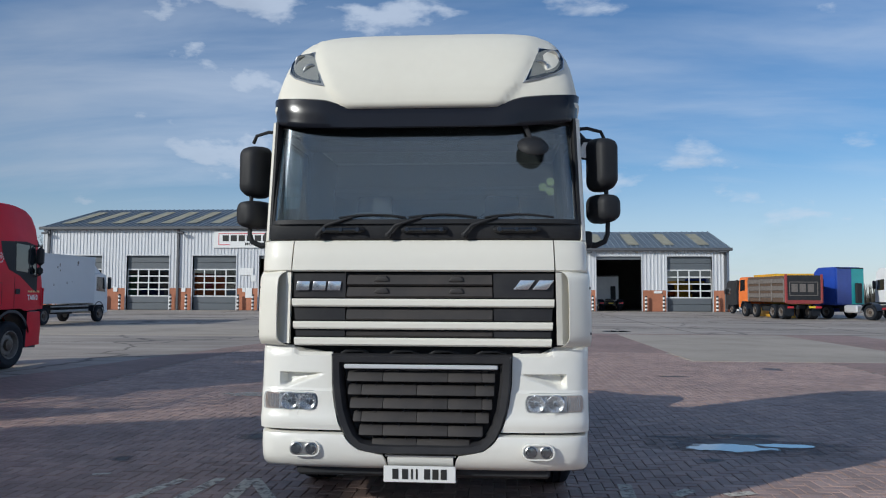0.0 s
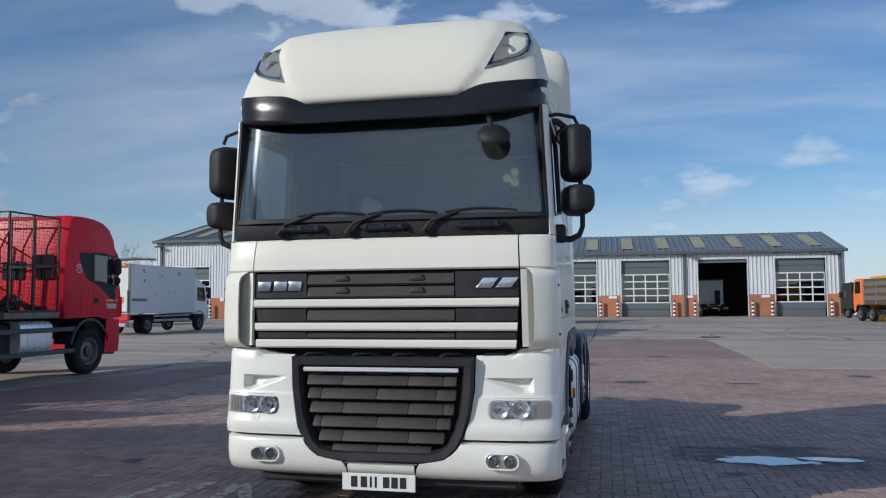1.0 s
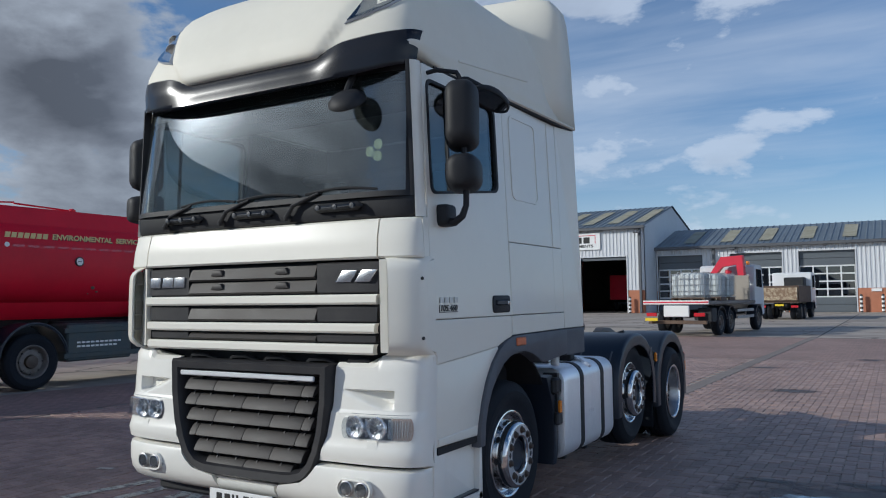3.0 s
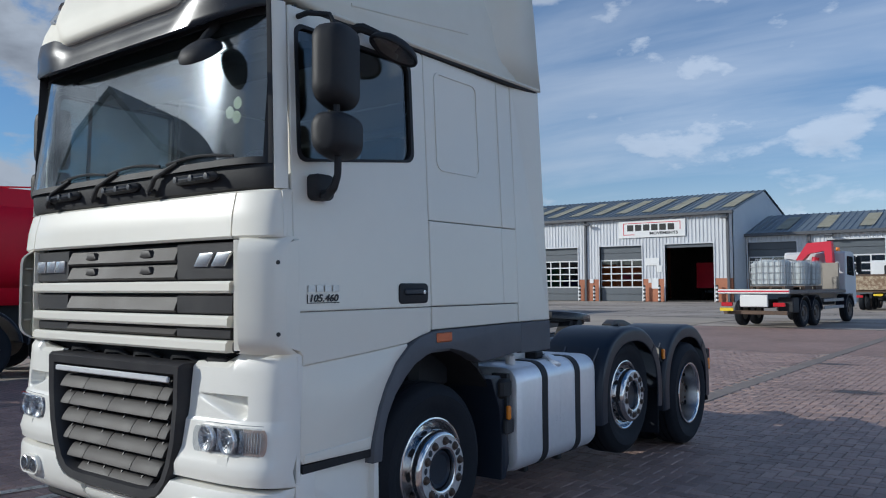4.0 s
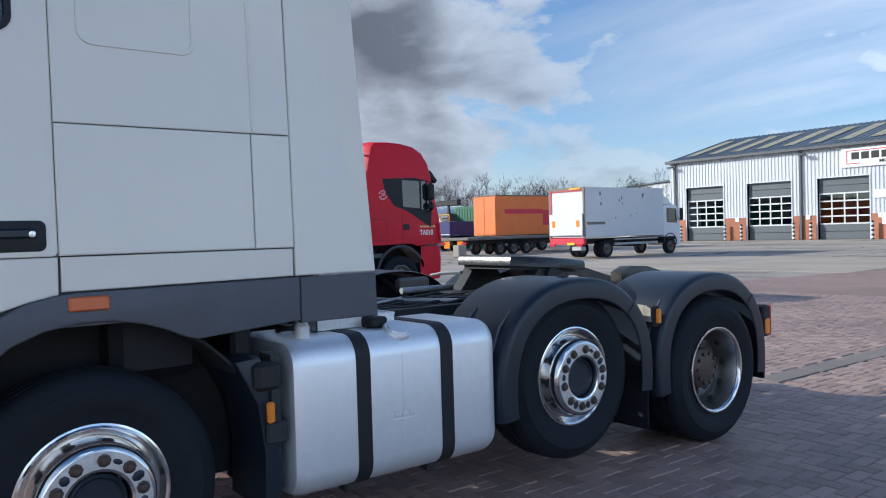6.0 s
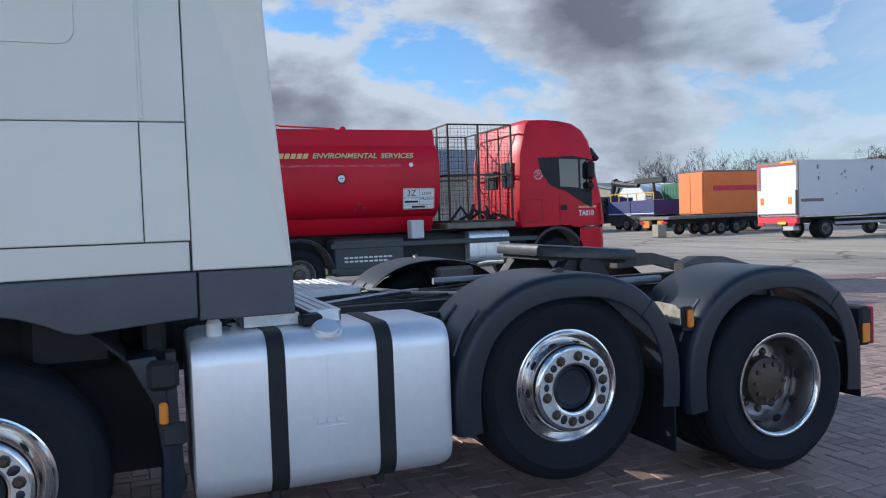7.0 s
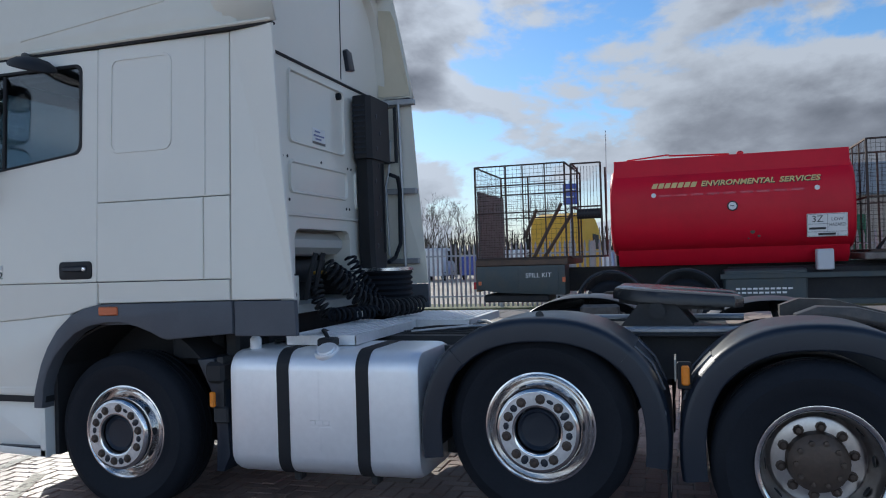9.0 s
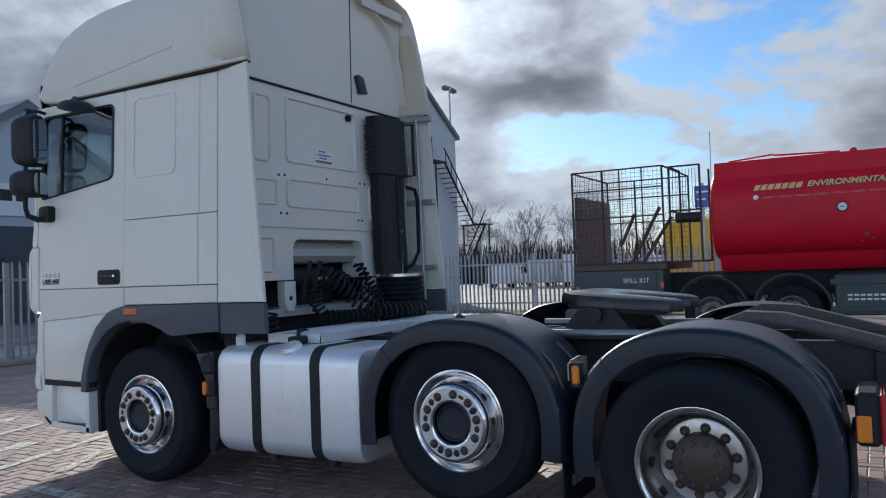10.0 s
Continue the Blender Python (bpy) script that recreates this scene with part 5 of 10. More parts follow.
zsb = [0.365, 0.372, 0.385, 0.40, 0.425, 0.45, 0.485, 0.52, 0.56, 0.60, 0.628, 0.638]
m = M()
binx = lambda z: lerp([(0.36, 0.24), (0.45, 0.26), (0.486, 0.28), (0.497, 0.40), (0.535, 0.49), (0.605, 0.556), (0.64, 0.575)], z)
for s in SIDES:
    bowed(m, (lambda z: s * binx(z)), s * 1.2249, zsb, yo, W=1.225, D=0.30, p=4.6, n=18)
bowed(m, -0.24, 0.24, [0.365, 0.372, 0.40, 0.44, 0.468, 0.474], [(0.365, 0.09), (0.372, 0.05), (0.40, 0.0), (0.44, -0.03), (0.468, -0.035), (0.474, -0.01)], W=1.225, D=0.30, p=4.6)
bp = part("bumper", m, BUMPER, truck, "white plastic front bumper")
part("bumper_step", M().box(-0.26, 0.26, -0.03, 0.07, 0.474, 0.486, 0.003), DULLALLOY, bp, "ribbed bumper step")
for s in SIDES:
    rimo = rrect(0.735, 0.975, 0.468, 0.585, 0.055)
    rimi = rrect(0.748, 0.962, 0.480, 0.573, 0.045)
    rr = [[(s * x, -0.045 + 0.06 * max(0, x - 0.8) ** 1.3, z) for x, z in rimo], [(s * x, -0.064 + 0.06 * max(0, x - 0.8) ** 1.3, z) for x, z in rrect(0.738, 0.972, 0.471, 0.582, 0.053)], [(s * x, -0.064 + 0.06 * max(0, x - 0.8) ** 1.3, z) for x, z in rimi], [(s * x, -0.045 + 0.06 * max(0, x - 0.8) ** 1.3, z) for x, z in rimi]]
    part("fog_lamp_rim", M().loft(rr + [rr[0]], True, False), BUMPER, bp)
    for x in (0.805, 0.912):
        fl = part("fog_lamp", M().lathe([(0.046, 0.03), (0.046, -0.008), (0.040, -0.012), (0.036, -0.004), (0.012, 0.018), (0, 0.02)], "y", (0, 0, 0), 20), DULLALLOY, bp, "round fog lamp")
        fl.matrix_basis = pose(s * x, -0.052, 0.527)
        part("lens", M().lathe([(0.040, -0.008), (0.036, -0.013), (0.02, -0.016), (0, -0.017)], "y", (0, 0, 0), 20), LAMPGLASS, fl).visible_shadow = False
        bars = M()
        for q in range(-3, 4):
            h = 0.034 * math.sqrt(max(0.05, 1 - (q / 3.6) ** 2))
            bars.box(q * 0.0095 - 0.002, q * 0.0095 + 0.002, -0.009, -0.006, -h, h)
        part("lens_rib", bars, LAMPSILVER, fl)
# number plate, its characters as plain bars
pl = part("number_plate", M().box(-0.262, 0.262, -0.075, -0.062, 0.302, 0.418, 0.003), PLATEWHITE, truck, "white front number plate")
part("plate_backing", M().box(-0.25, 0.25, -0.062, 0.07, 0.315, 0.39, 0.003), BLACKTRIM, pl)
for x in (-0.175, -0.105, -0.055, -0.02, 0.055, 0.115, 0.175):
    part("plate_bar", M().box(x - (0.022 if x not in (-0.055, -0.02) else 0.007), x + (0.022 if x not in (-0.055, -0.02) else 0.007), -0.078, -0.075, 0.325, 0.398), INK, pl, "", 0)
# tow eye, underside
part("valance", M().box(-0.95, 0.95, 0.10, 0.9, 0.30, 0.46, 0.02), BLACKBODY, truck)

# ---- windscreen ----
cowl = bowed(M(), -1.205, 1.205, soft_zs(2.064, 2.195, 4, 0.012), [(2.064, 0.045), (2.08, 0.022), (2.14, 0.016), (2.18, 0.012), (2.195, 0.024)], W=1.225, D=0.17, p=4.2, n=24)
part("scuttle", cowl, BLACKTRIM, truck, "black scuttle panel below the windscreen")
for x in (-0.62, 0.02, 0.72):
    h = part("grab_handle", M().box(x - 0.18, x + 0.18, -0.022, 0.03, 2.115, 2.165, 0.02), BLACKTRIM, truck)
    h2 = M().box(x - 0.15, x + 0.15, -0.029, 0.0, 2.128, 2.152, 0.01)
    for q in (-0.13, 0.0, 0.13):
        h2.lathe([(0.018, 0), (0.016, -0.012), (0, -0.013)], "y", (x + q, -0.023, 2.14), 10)
    part("handle_boss", h2, FENDER, h)
WYO = [(2.18, -0.006), (2.262, 0.002), (2.5, 0.026), (2.8, 0.056), (2.98, 0.074)]
ws = bowed(M(), -1.185, 1.185, [2.205, 2.3, 2.4, 2.55, 2.7, 2.85, 2.945], [(z, y + 0.006) for z, y in WYO], W=1.235, D=0.47, p=7.0, thick=0.006, n=28)
wsp = part("windscreen", ws, GLASS, truck, "large curved windscreen")
wsp.visible_shadow = False
fr = M()
bowed(fr, -1.195, 1.195, [2.185, 2.205, 2.218], WYO, W=1.235, D=0.47, p=7.0, thick=0.02, n=28)
bowed(fr, -1.195, 1.195, [2.935, 2.95, 2.99], WYO, W=1.235, D=0.47, p=7.0, thick=0.02, n=28)
for s in SIDES:
    bowed(fr, s * 1.168, s * 1.212, [2.185, 2.4, 2.55, 2.7, 2.85, 2.95], WYO, W=1.235, D=0.47, p=7.0, thick=0.02, n=6)
part("windscreen_seal", fr, BLACKTRIM, wsp, "black windscreen seal")
part("shade_band", bowed(M(), -1.17, 1.17, [2.868, 2.90, 2.945], [(z, y + 0.016) for z, y in WYO], W=1.235, D=0.47, p=7.0, thick=0.004, n=28), BLACKTRIM, wsp, "black band along the windscreen's top")
for s in SIDES:
    pil = dict(W=1.245, D=0.14, p=4.2, n=10)
    part("pillar_trim", bowed(M(), s * 1.190, s * 1.2115, [2.185, 2.3, 2.6, 2.85, 2.985], [(2.185, 0.034), (2.3, 0.037), (2.985, 0.044)], thick=0.05, **pil), BLACKTRIM, truck, "black pillar trim")
    part("windscreen_pillar", bowed(M(), s * 1.212, s * 1.2449, [2.064, 2.075, 2.12, 2.2, 2.3, 2.6, 2.85, 2.985], [(2.064, 0.035), (2.12, 0.036), (2.3, 0.040), (2.985, 0.047)], thick=0.03, **pil), WHITE, truck, "white windscreen pillar")
for k, (x, z) in enumerate(((0.93, 2.46), (0.985, 2.43), (0.99, 2.50))):
    part("sticker", M().lathe([(0.032, 0), (0.032, -0.002), (0, -0.002)], "y", (x, 0.062 + (z - 2.5) * 0.05, z), 18), STICKER, wsp, "round sticker on the windscreen", 0)
for x0, x1 in ((-0.80, -0.12), (-0.26, 0.42), (0.32, 1.0)):
    a = M()
    pts = [(x0, -0.012, 2.10), (x0 + 0.06, -0.015, 2.17), (x0 + 0.20, -0.012, 2.215), (x0 + 0.26, -0.010, 2.232)]
    a.tube(pts, [0.016, 0.013, 0.010, 0.008], 8)
    w = part("wiper", a, BLACKTRIM, truck, "black windscreen wiper")
    bl = M()
    n = 10
    yb = lambda x: 0.006 + 0.20 * (1 - (1 - min(1, abs(x) / 1.2) ** 3.6) ** (1 / 3.6))
    bl.tube([(x0 + 0.16 + (x1 - x0 - 0.16) * i / n, yb(x0 + 0.16 + (x1 - x0 - 0.16) * i / n) - 0.018, 2.230 + 0.022 * math.sin(math.pi * i / n)) for i in range(n + 1)], 0.008, 6)
    part("wiper_blade", bl, BLACKTRIM, w)
    part("wiper_pivot", M().lathe([(0.022, 0), (0.022, -0.03), (0.012, -0.04), (0, -0.042)], "y", (x0, 0.018, 2.10), 12), BLACKTRIM, w)
# smoked sun visor
VZ = [2.905, 2.915, 2.94, 2.97, 3.0, 3.04, 3.08, 3.115, 3.125]
m = bowed(M(), -1.225, 1.225, VZ, [(2.905, -0.046), (2.915, -0.052), (3.03, -0.040), (3.115, -0.012), (3.125, 0.002)], W=1.238, D=0.40, p=4.0, thick=0.012, n=72)


def visor_shape(v):
    """Low and narrow across the brow, deeper and swept up towards the corners."""
    x, y, z = v
    step = max(0.0, min(1.0, (abs(x) - 0.50) / 0.30))
    step = step * step * (3 - 2 * step)
    end = max(0.0, (abs(x) - 0.70) / 0.5)
    top = 3.070 + 0.050 * step + 0.055 * min(1, end)
    low = 2.900 + 0.006 * step + 0.060 * min(1, end) ** 2
    f = (z - 2.905) / 0.22
    crease = 0.005 * (1 - step) * max(0.0, 1 - abs(f - 0.45) / 0.35)
    return (x, y - 0.030 * step * (1 - 0.5 * min(1, end)) * f + crease, low + (top - low) * f)


m.v = [visor_shape(v) for v in m.v]
vis = part("sun_visor", m, VISOR, truck, "glossy smoked plastic sun visor")
for x in (-0.62, -0.04, 0.52):
    for z, y in ((3.030, -0.022), (2.930, -0.036)):
        part("rivet", M().lathe([(0.011, 0.006), (0.009, -0.004), (0, -0.006)], "y", (x, y + 0.006, z), 10), SILVER, vis)
for s in SIDES:
    part("rivet", M().lathe([(0.016, 0), (0.013, 0.008), (0, 0.01)], "x", (0, 0, 0), 10), INK, vis).matrix_basis = pose(s * 1.222, 0.24, 2.985, 0, 0, 0 if s > 0 else 180)
part("header", bowed(M(), -1.2, 1.2, [2.96, 3.0, 3.06, 3.13], [(2.96, 0.2), (3.13, 0.12)], W=1.235, D=0.34, p=4.2, thick=0.03, n=20), BLACKTRIM, truck)

# ---- roof ----
RW = [(2.995, 1.247), (3.10, 1.240), (3.13, 1.228), (3.24, 1.195), (3.36, 1.160), (3.50, 1.115), (3.62, 1.065), (3.70, 1.015), (3.77, 0.955), (3.82, 0.89), (3.87, 0.80), (3.92, 0.70), (3.97, 0.55), (4.01, 0.30)]
RY = [(2.995, 0.17), (3.03, 0.06), (3.055, 0.0), (3.08, -0.02), (3.13, -0.02), (3.24, 0.0), (3.36, 0.055), (3.50, 0.125), (3.62, 0.215), (3.70, 0.32), (3.77, 0.48), (3.82, 0.66), (3.87, 0.86), (3.92, 1.08), (3.97, 1.38), (4.01, 1.68)]
RP = 4.2


def brow(x, z):
    """How far the broad middle panel of the front stands proud."""
    edge = lerp([(3.05, 0.62), (3.24, 0.765), (3.56, 0.868), (3.72, 0.91), (4.1, 0.9)], z)
    k = max(0.0, min(1.0, (edge - abs(x)) / 0.03))
    return 0.030 * k * max(0, min(1, (z - 3.03) / 0.03)) * max(0, min(1, (3.88 - z) / 0.08))


def roof_rings(zs, yrear, dw=0.0, dy=0.0, n=90):
    out = []
    for z in zs:
        w, y0 = lerp(RW, z) - dw, lerp(RY, z) + dy
        D = min(0.44, 0.36 + 0.25 * max(0, z - 3.2))
        ring = [(w, yrear + (y0 + D - yrear) * k / 5, z) for k in range(5)]
        for k in range(n + 1):
            x, y = sup(90 - 180 * k / n, w, D, RP)
            ring.append((x, y + y0 - brow(x, z), z))
        ring += [(-w, yrear + (y0 + D - yrear) * (4 - k) / 5, z) for k in range(5)]
        out.append(ring)
    return out


def roof_front(x, z):
    w, y0 = lerp(RW, z), lerp(RY, z)
    D = min(0.44, 0.36 + 0.25 * max(0, z - 3.2))
    return y0 + D * (1 - (1 - min(0.9999, abs(x) / w) ** RP) ** (1 / RP))


zr = [2.995, 3.03, 3.045, 3.055, 3.065, 3.08, 3.10, 3.13, 3.16, 3.19, 3.22, 3.29, 3.36, 3.43, 3.50, 3.57, 3.64, 3.70, 3.76, 3.81, 3.86, 3.90, 3.93, 3.96, 3.985, 4.0, 4.01]
m = M()
rings = roof_rings(zr, 2.30)
m.loft(rings, False, False)
k = len(rings[-1])
top = [len(m.v) - k + i for i in range(k)]
m.f += [(top[i], top[i + 1], top[k - 2 - i], top[k - 1 - i]) for i in range(k // 2 - 1)]
rf = part("roof", m, CREAM, truck, "aged white high roof with wind deflector", 50)
sol = rf.modifiers.new("skin", "SOLIDIFY")
sol.thickness, sol.offset = 0.022, -1
# collar: the flared rear of the roof
CO = [(1.250, 3.0), (1.250, 3.25), (1.250, 3.50), (1.248, 3.70), (1.243, 3.85), (1.225, 3.95), (1.165, 4.03), (0.98, 4.085), (0.50, 4.115), (0.0, 4.125)]
CI = [(1.240, 3.0), (1.172, 3.25), (1.092, 3.50), (0.99, 3.70), (0.84, 3.82), (0.70, 3.885), (0.55, 3.91), (0.38, 3.92), (0.19, 3.925), (0.0, 3.93)]
rg = []
for u in [k / 10 for k in range(11)]:
    e = u * u * (3 - 2 * u)
    h = [(a[0] + (b[0] - a[0]) * e, a[1] + (b[1] - a[1]) * e) for a, b in zip(CI, CO)]
    rg.append([(x, 1.98 + 0.24 * u, z) for x, z in h] + [(-x, 1.98 + 0.24 * u, z) for x, z in h[-2::-1]])
rear = [(x, 2.555 - 0.19 * (z - 3.0), z) for x, z in CO]
rg.append(rear + [(-x, y, z) for x, y, z in rear[-2::-1]])
col = part("roof_collar", M().loft(rg, False, False), CREAM, truck, "flared rear collar of the roof", 50)
sol = col.modifiers.new("skin", "SOLIDIFY")
sol.thickness, sol.offset = 0.022, -1
part("collar_lining", M().prism([(2.245, 3.02), (2.53, 3.02), (2.45, 3.45), (2.40, 3.70), (2.36, 3.80), (2.245, 3.82)], "x", -1.224, -1.216), AGED, col, "yellowed inside of the collar", 0)
# rear wall of the roof, set in
m = M()
wl = [(1.228, 3.0), (1.228, 3.5), (1.226, 3.70), (1.22, 3.85), (1.20, 3.94), (1.14, 4.01), (0.96, 4.06), (0.5, 4.09)]
m.prism([(x, z) for x, z in wl] + [(-x, z) for x, z in wl[::-1]], "y", 2.235, 2.205)
part("roof_back", m, WHITE, truck, "white rear wall of the roof")
part("roof_joint", M().box(-0.404, -0.396, 2.233, 2.240, 3.02, 3.96), SEAMSHADE, truck)
part("roof_vent", M().prism([(-0.62, 3.13), (-0.50, 3.11), (-0.44, 3.26), (-0.47, 3.28), (-0.55, 3.27)], "y", 2.235, 2.27, 0.01), FENDER, truck, "small black roof vent")
part("deflector_brace", M().box(-1.17, -0.50, 2.29, 2.315, 3.90, 4.0, 0.01), CREAM, truck)
# long crease along the roof's side and its lower lip
for s in SIDES:
    part("roof_lip", M().box(s * 1.215, s * 1.256, 0.42, 2.53, 2.998, 3.022, 0.008), CREAM, rf)
    part("roof_gap", M().box(s * 1.20, s * 1.241, 0.34, 2.53, 2.984, 2.998), SEAMSHADE, rf)
    cr = M()
    pts = [(0.62 + 0.16 * i, 3.10 + 0.020 * i) for i in range(8)]
    cr.tube([(s * (lerp(RW, z) - 0.004), y, z) for y, z in pts], 0.012, 6)
    part("roof_crease", cr, CREAM, rf)
    # roof lamps beside the brow
    poly = [(0.772, 3.240), (0.90, 3.272), (1.02, 3.325), (1.078, 3.385), (1.080, 3.49), (1.045, 3.595), (0.878, 3.575)]
    lp = M()
    pts = [(s * x, roof_front(x, z) - 0.010, z) for x, z in poly]
    cx, cz = sum(p[0] for p in poly) / 7, sum(p[1] for p in poly) / 7
    inner = [(s * (cx + (x - cx) * 0.9), roof_front(cx + (x - cx) * 0.9, cz + (z - cz) * 0.9) - 0.020, cz + (z - cz) * 0.9) for x, z in poly]
    deep = [(x, y + 0.06, z) for x, y, z in inner]
    back = [(x, y + 0.05, z) for x, y, z in pts]
    lp.loft([back, pts, inner, deep], True, True)
    lamp = part("roof_lamp", lp, LAMPGREY, truck, "roof lamp in a silver surround")
    ln = M().loft([[(x, y + 0.004, z) for x, y, z in inner], [(x, y - 0.004, z) for x, y, z in inner]], True, True)
    part("lens", ln, LAMPGLASS, lamp, "dusty clear lens").visible_shadow = False
    for x, z, r in ((0.895, 3.385, 0.060), (0.985, 3.50, 0.055)):
        o = part("reflector", M().lathe([(r, 0.03), (r, 0.0), (r - 0.006, -0.006), (r * 0.55, 0.012), (0.02, 0.018), (0.018, 0.006), (0, 0.004)], "y", (0, 0, 0), 20), DULLALLOY, lamp)
        o.matrix_basis = pose(s * x, roof_front(x, z) + 0.022, z, 12, 0, -14 * s)
# ---- flanks ----
for s in SIDES:
    X0, X1 = s * 1.212, s * SX
    inner = [(1.10, 2.295), (1.125, 2.33)]
    # door with window
    outer = rrect(0.178, 1.2385, 1.474, 2.982, 0.02)
    hole = []
    for p, q in zip(rrect(0.215, 1.118, 2.262, 2.90, 0.055), outer):
        y, z = p
        hole.append((y, z + (0.05 * (y - 0.72) / 0.42 if z < 2.5 else 0)))
    d = part("door", framed(M(), outer, hole, X0, X1), WHITE, truck, "white cab door", 0)
    seal_in = [(0.667 + (y - 0.667) * 0.95, 2.57 + (z - 2.57) * 0.95) for y, z in hole]
    sl = M()
    rr = [[(s * 1.20, y, z) for y, z in hole], [(s * 1.251, y, z) for y, z in hole], [(s * 1.249, y, z) for y, z in seal_in], [(s * 1.20, y, z) for y, z in seal_in]]
    sl.loft(rr + [rr[0]], True, False)
    part("window_seal", sl, BLACKTRIM, d, "black window seal")
    gp = part("window_pane", M().prism(seal_in, "x", s * 1.226, s * 1.231), DOORGLASS, d, "door window")
    gp.visible_shadow = False
    part("window_bar", M().box(s * 1.222, s * 1.240, 0.455, 0.475, 2.25, 2.88), BLACKTRIM, d)
    hd = part("door_handle", M().prism(rrect(0.945, 1.20, 1.495, 1.610, 0.025), "x", s * 1.243, s * 1.253, 0.006), BLACKTRIM, d, "black recessed door handle")
    part("handle_grip", M().box(s * 1.250, s * 1.266, 0.98, 1.165, 1.545, 1.580, 0.01), FENDER, hd)
    part("lock", M().lathe([(0.014, 0), (0.012, 0.004), (0, 0.005)], "x", (s * 1.262, 1.150, 1.56), 10), SILVER, hd)
    part("door_crease", M().box(s * 1.2455, s * 1.2475, 0.20, 1.23, 1.478, 1.486), WHITE, d)
    for z, w, c in ((1.585, 0.0, DULLALLOY), (1.535, 0.0, INK)):
        for i in range(4 if z > 1.55 else 7):
            y = 0.262 + (0.056 * i if z > 1.55 else 0.031 * i)
            if z < 1.55 and s > 0:
                break
            part("badge", M().box(s * 1.245, s * 1.249, y, y + (0.042 if z > 1.55 else 0.022), z - 0.016, z + 0.016), c, d, "", 0)
    part("badge", M().box(s * 1.245, s * 1.248, 0.258, 0.475, 1.512, 1.516), INK, d, "", 0)
    if s > 0:
        part("badge", M().box(1.245, 1.248, 0.256, 0.260, 1.512, 1.556), INK, d, "", 0)
        lettering("105.460", 0.050, d, INK, Matrix.Translation((1.2465, 0.366, 1.5355)) @ Matrix(((0, 0, 1, 0), (1, 0, 0, 0), (0, 1, 0, 0), (0, 0, 0, 1))), depth=0.001, shear=0.2, width=0.195, bold=0.0012)
    # lower door skin with the wheel arch
    arch = [(0.722, 0.735), (0.740, 0.81), (0.785, 0.95), (0.84, 1.06), (0.92, 1.17), (1.02, 1.255), (1.13, 1.305), (1.236, 1.328)]
    ds = part("door_skirt", M().prism([(0.188, 1.4705), (0.188, 1.300), (0.2295, 1.262), (0.2295, 1.212), (0.62, 1.238), (0.90, 1.262), (1.02, 1.272), (1.13, 1.305), (1.236, 1.328), (1.2385, 1.4705)], "x", X0, X1, 0.009), WHITE, truck, "white lower door panel", 0)
    low = M().prism([(0.2295, 1.211), (0.2295, 0.765), (0.245, 0.740)] + arch[:6] + [(1.02, 1.271), (0.90, 1.261), (0.62, 1.237)], "x", X0, X1, 0.006)
    low.v = [(x - s * 0.013 * max(0.0, min(1.0, (1.02 - y) / 0.5)) * (1 if abs(x) > 1.22 else 0), y, z) for x, y, z in low.v]
    part("skirt_foot", low, WHITE, ds, "", 30)
    part("skirt_flange", M().prism([(0.25, 0.745), (0.722, 0.745), (0.728, 0.800), (0.25, 0.785)], "x", s * 1.222, s * 1.240, 0.006), WHITE, ds, "", 0)
    part("sill", M().box(s * 1.10, s * 1.235, 0.24, 0.80, 0.695, 0.735), BLACKTRIM, truck)
    # sleeper flank
    up = part("sleeper_panel", M().prism([(1.241, 1.982), (2.211, 1.982), (2.211, 2.982), (1.241, 2.982)], "x", X0, X1, 0.006), WHITE, truck, "white sleeper side panel", 0)
    em_o, em_i = rrect(1.335, 1.80, 2.29, 2.905, 0.06), rrect(1.352, 1.783, 2.307, 2.888, 0.045)
    part("pressing", framed(M(), em_o, em_i, s * 1.243, s * 1.2515, 0.003), WHITE, up)
    part("flank_rib", M().box(s * 1.243, s * 1.252, 2.03, 2.045, 1.99, 2.97, 0.004), WHITE, up)
    lk = part("locker_door", M().prism([(1.241, 1.475), (2.0255, 1.475), (2.0255, 1.978), (1.241, 1.978)], "x", X0, X1 + s * 0.003, 0.007), WHITE, truck, "white side locker door", 0)
    part("flank_strip", M().prism([(2.0295, 1.475), (2.211, 1.475), (2.211, 1.978), (2.0295, 1.978)], "x", X0, X1, 0.006), WHITE, truck, "", 0)
    part("lower_flank", M().prism([(1.246, 1.338), (2.205, 1.346), (2.205, 1.470), (1.246, 1.470)], "x", X0, X1, 0.006), WHITE, truck, "", 0)
    part("flank_backing", M().box(s * 1.17, s * 1.2115, 0.20, 2.25, 1.20, 2.24).box(s * 1.17, s * 1.2115, 1.15, 2.25, 2.24, 3.0), GREYTRIM, truck)
    # side fairing behind the cab
    part("side_fairing", M().prism([(2.2155, 1.345), (2.640, 1.345), (2.625, 1.55), (2.575, 2.2), (2.53, 2.99), (2.217, 2.985)], "x", s * 1.222, X1 + s * 0.002, 0.008), CREAM if s < 0 else WHITE, truck, "white side fairing behind the cab", 0)
    part("fairing_skirt", M().prism([(2.235, 1.130), (2.645, 1.130), (2.640, 1.338), (2.235, 1.338)], "x", s * 1.212, s * 1.25, 0.008), GREYTRIM, truck, "grey fairing skirt", 0)
    # grey arch trim
    inn = [(2.228, 1.145), (1.76, 1.108), (1.71, 1.12), (1.64, 1.155), (1.54, 1.19), (1.42, 1.215), (1.30, 1.215), (1.18, 1.195), (1.07, 1.15), (0.98, 1.08), (0.90, 1.0), (0.84, 0.90), (0.805, 0.80), (0.790, 0.66)]
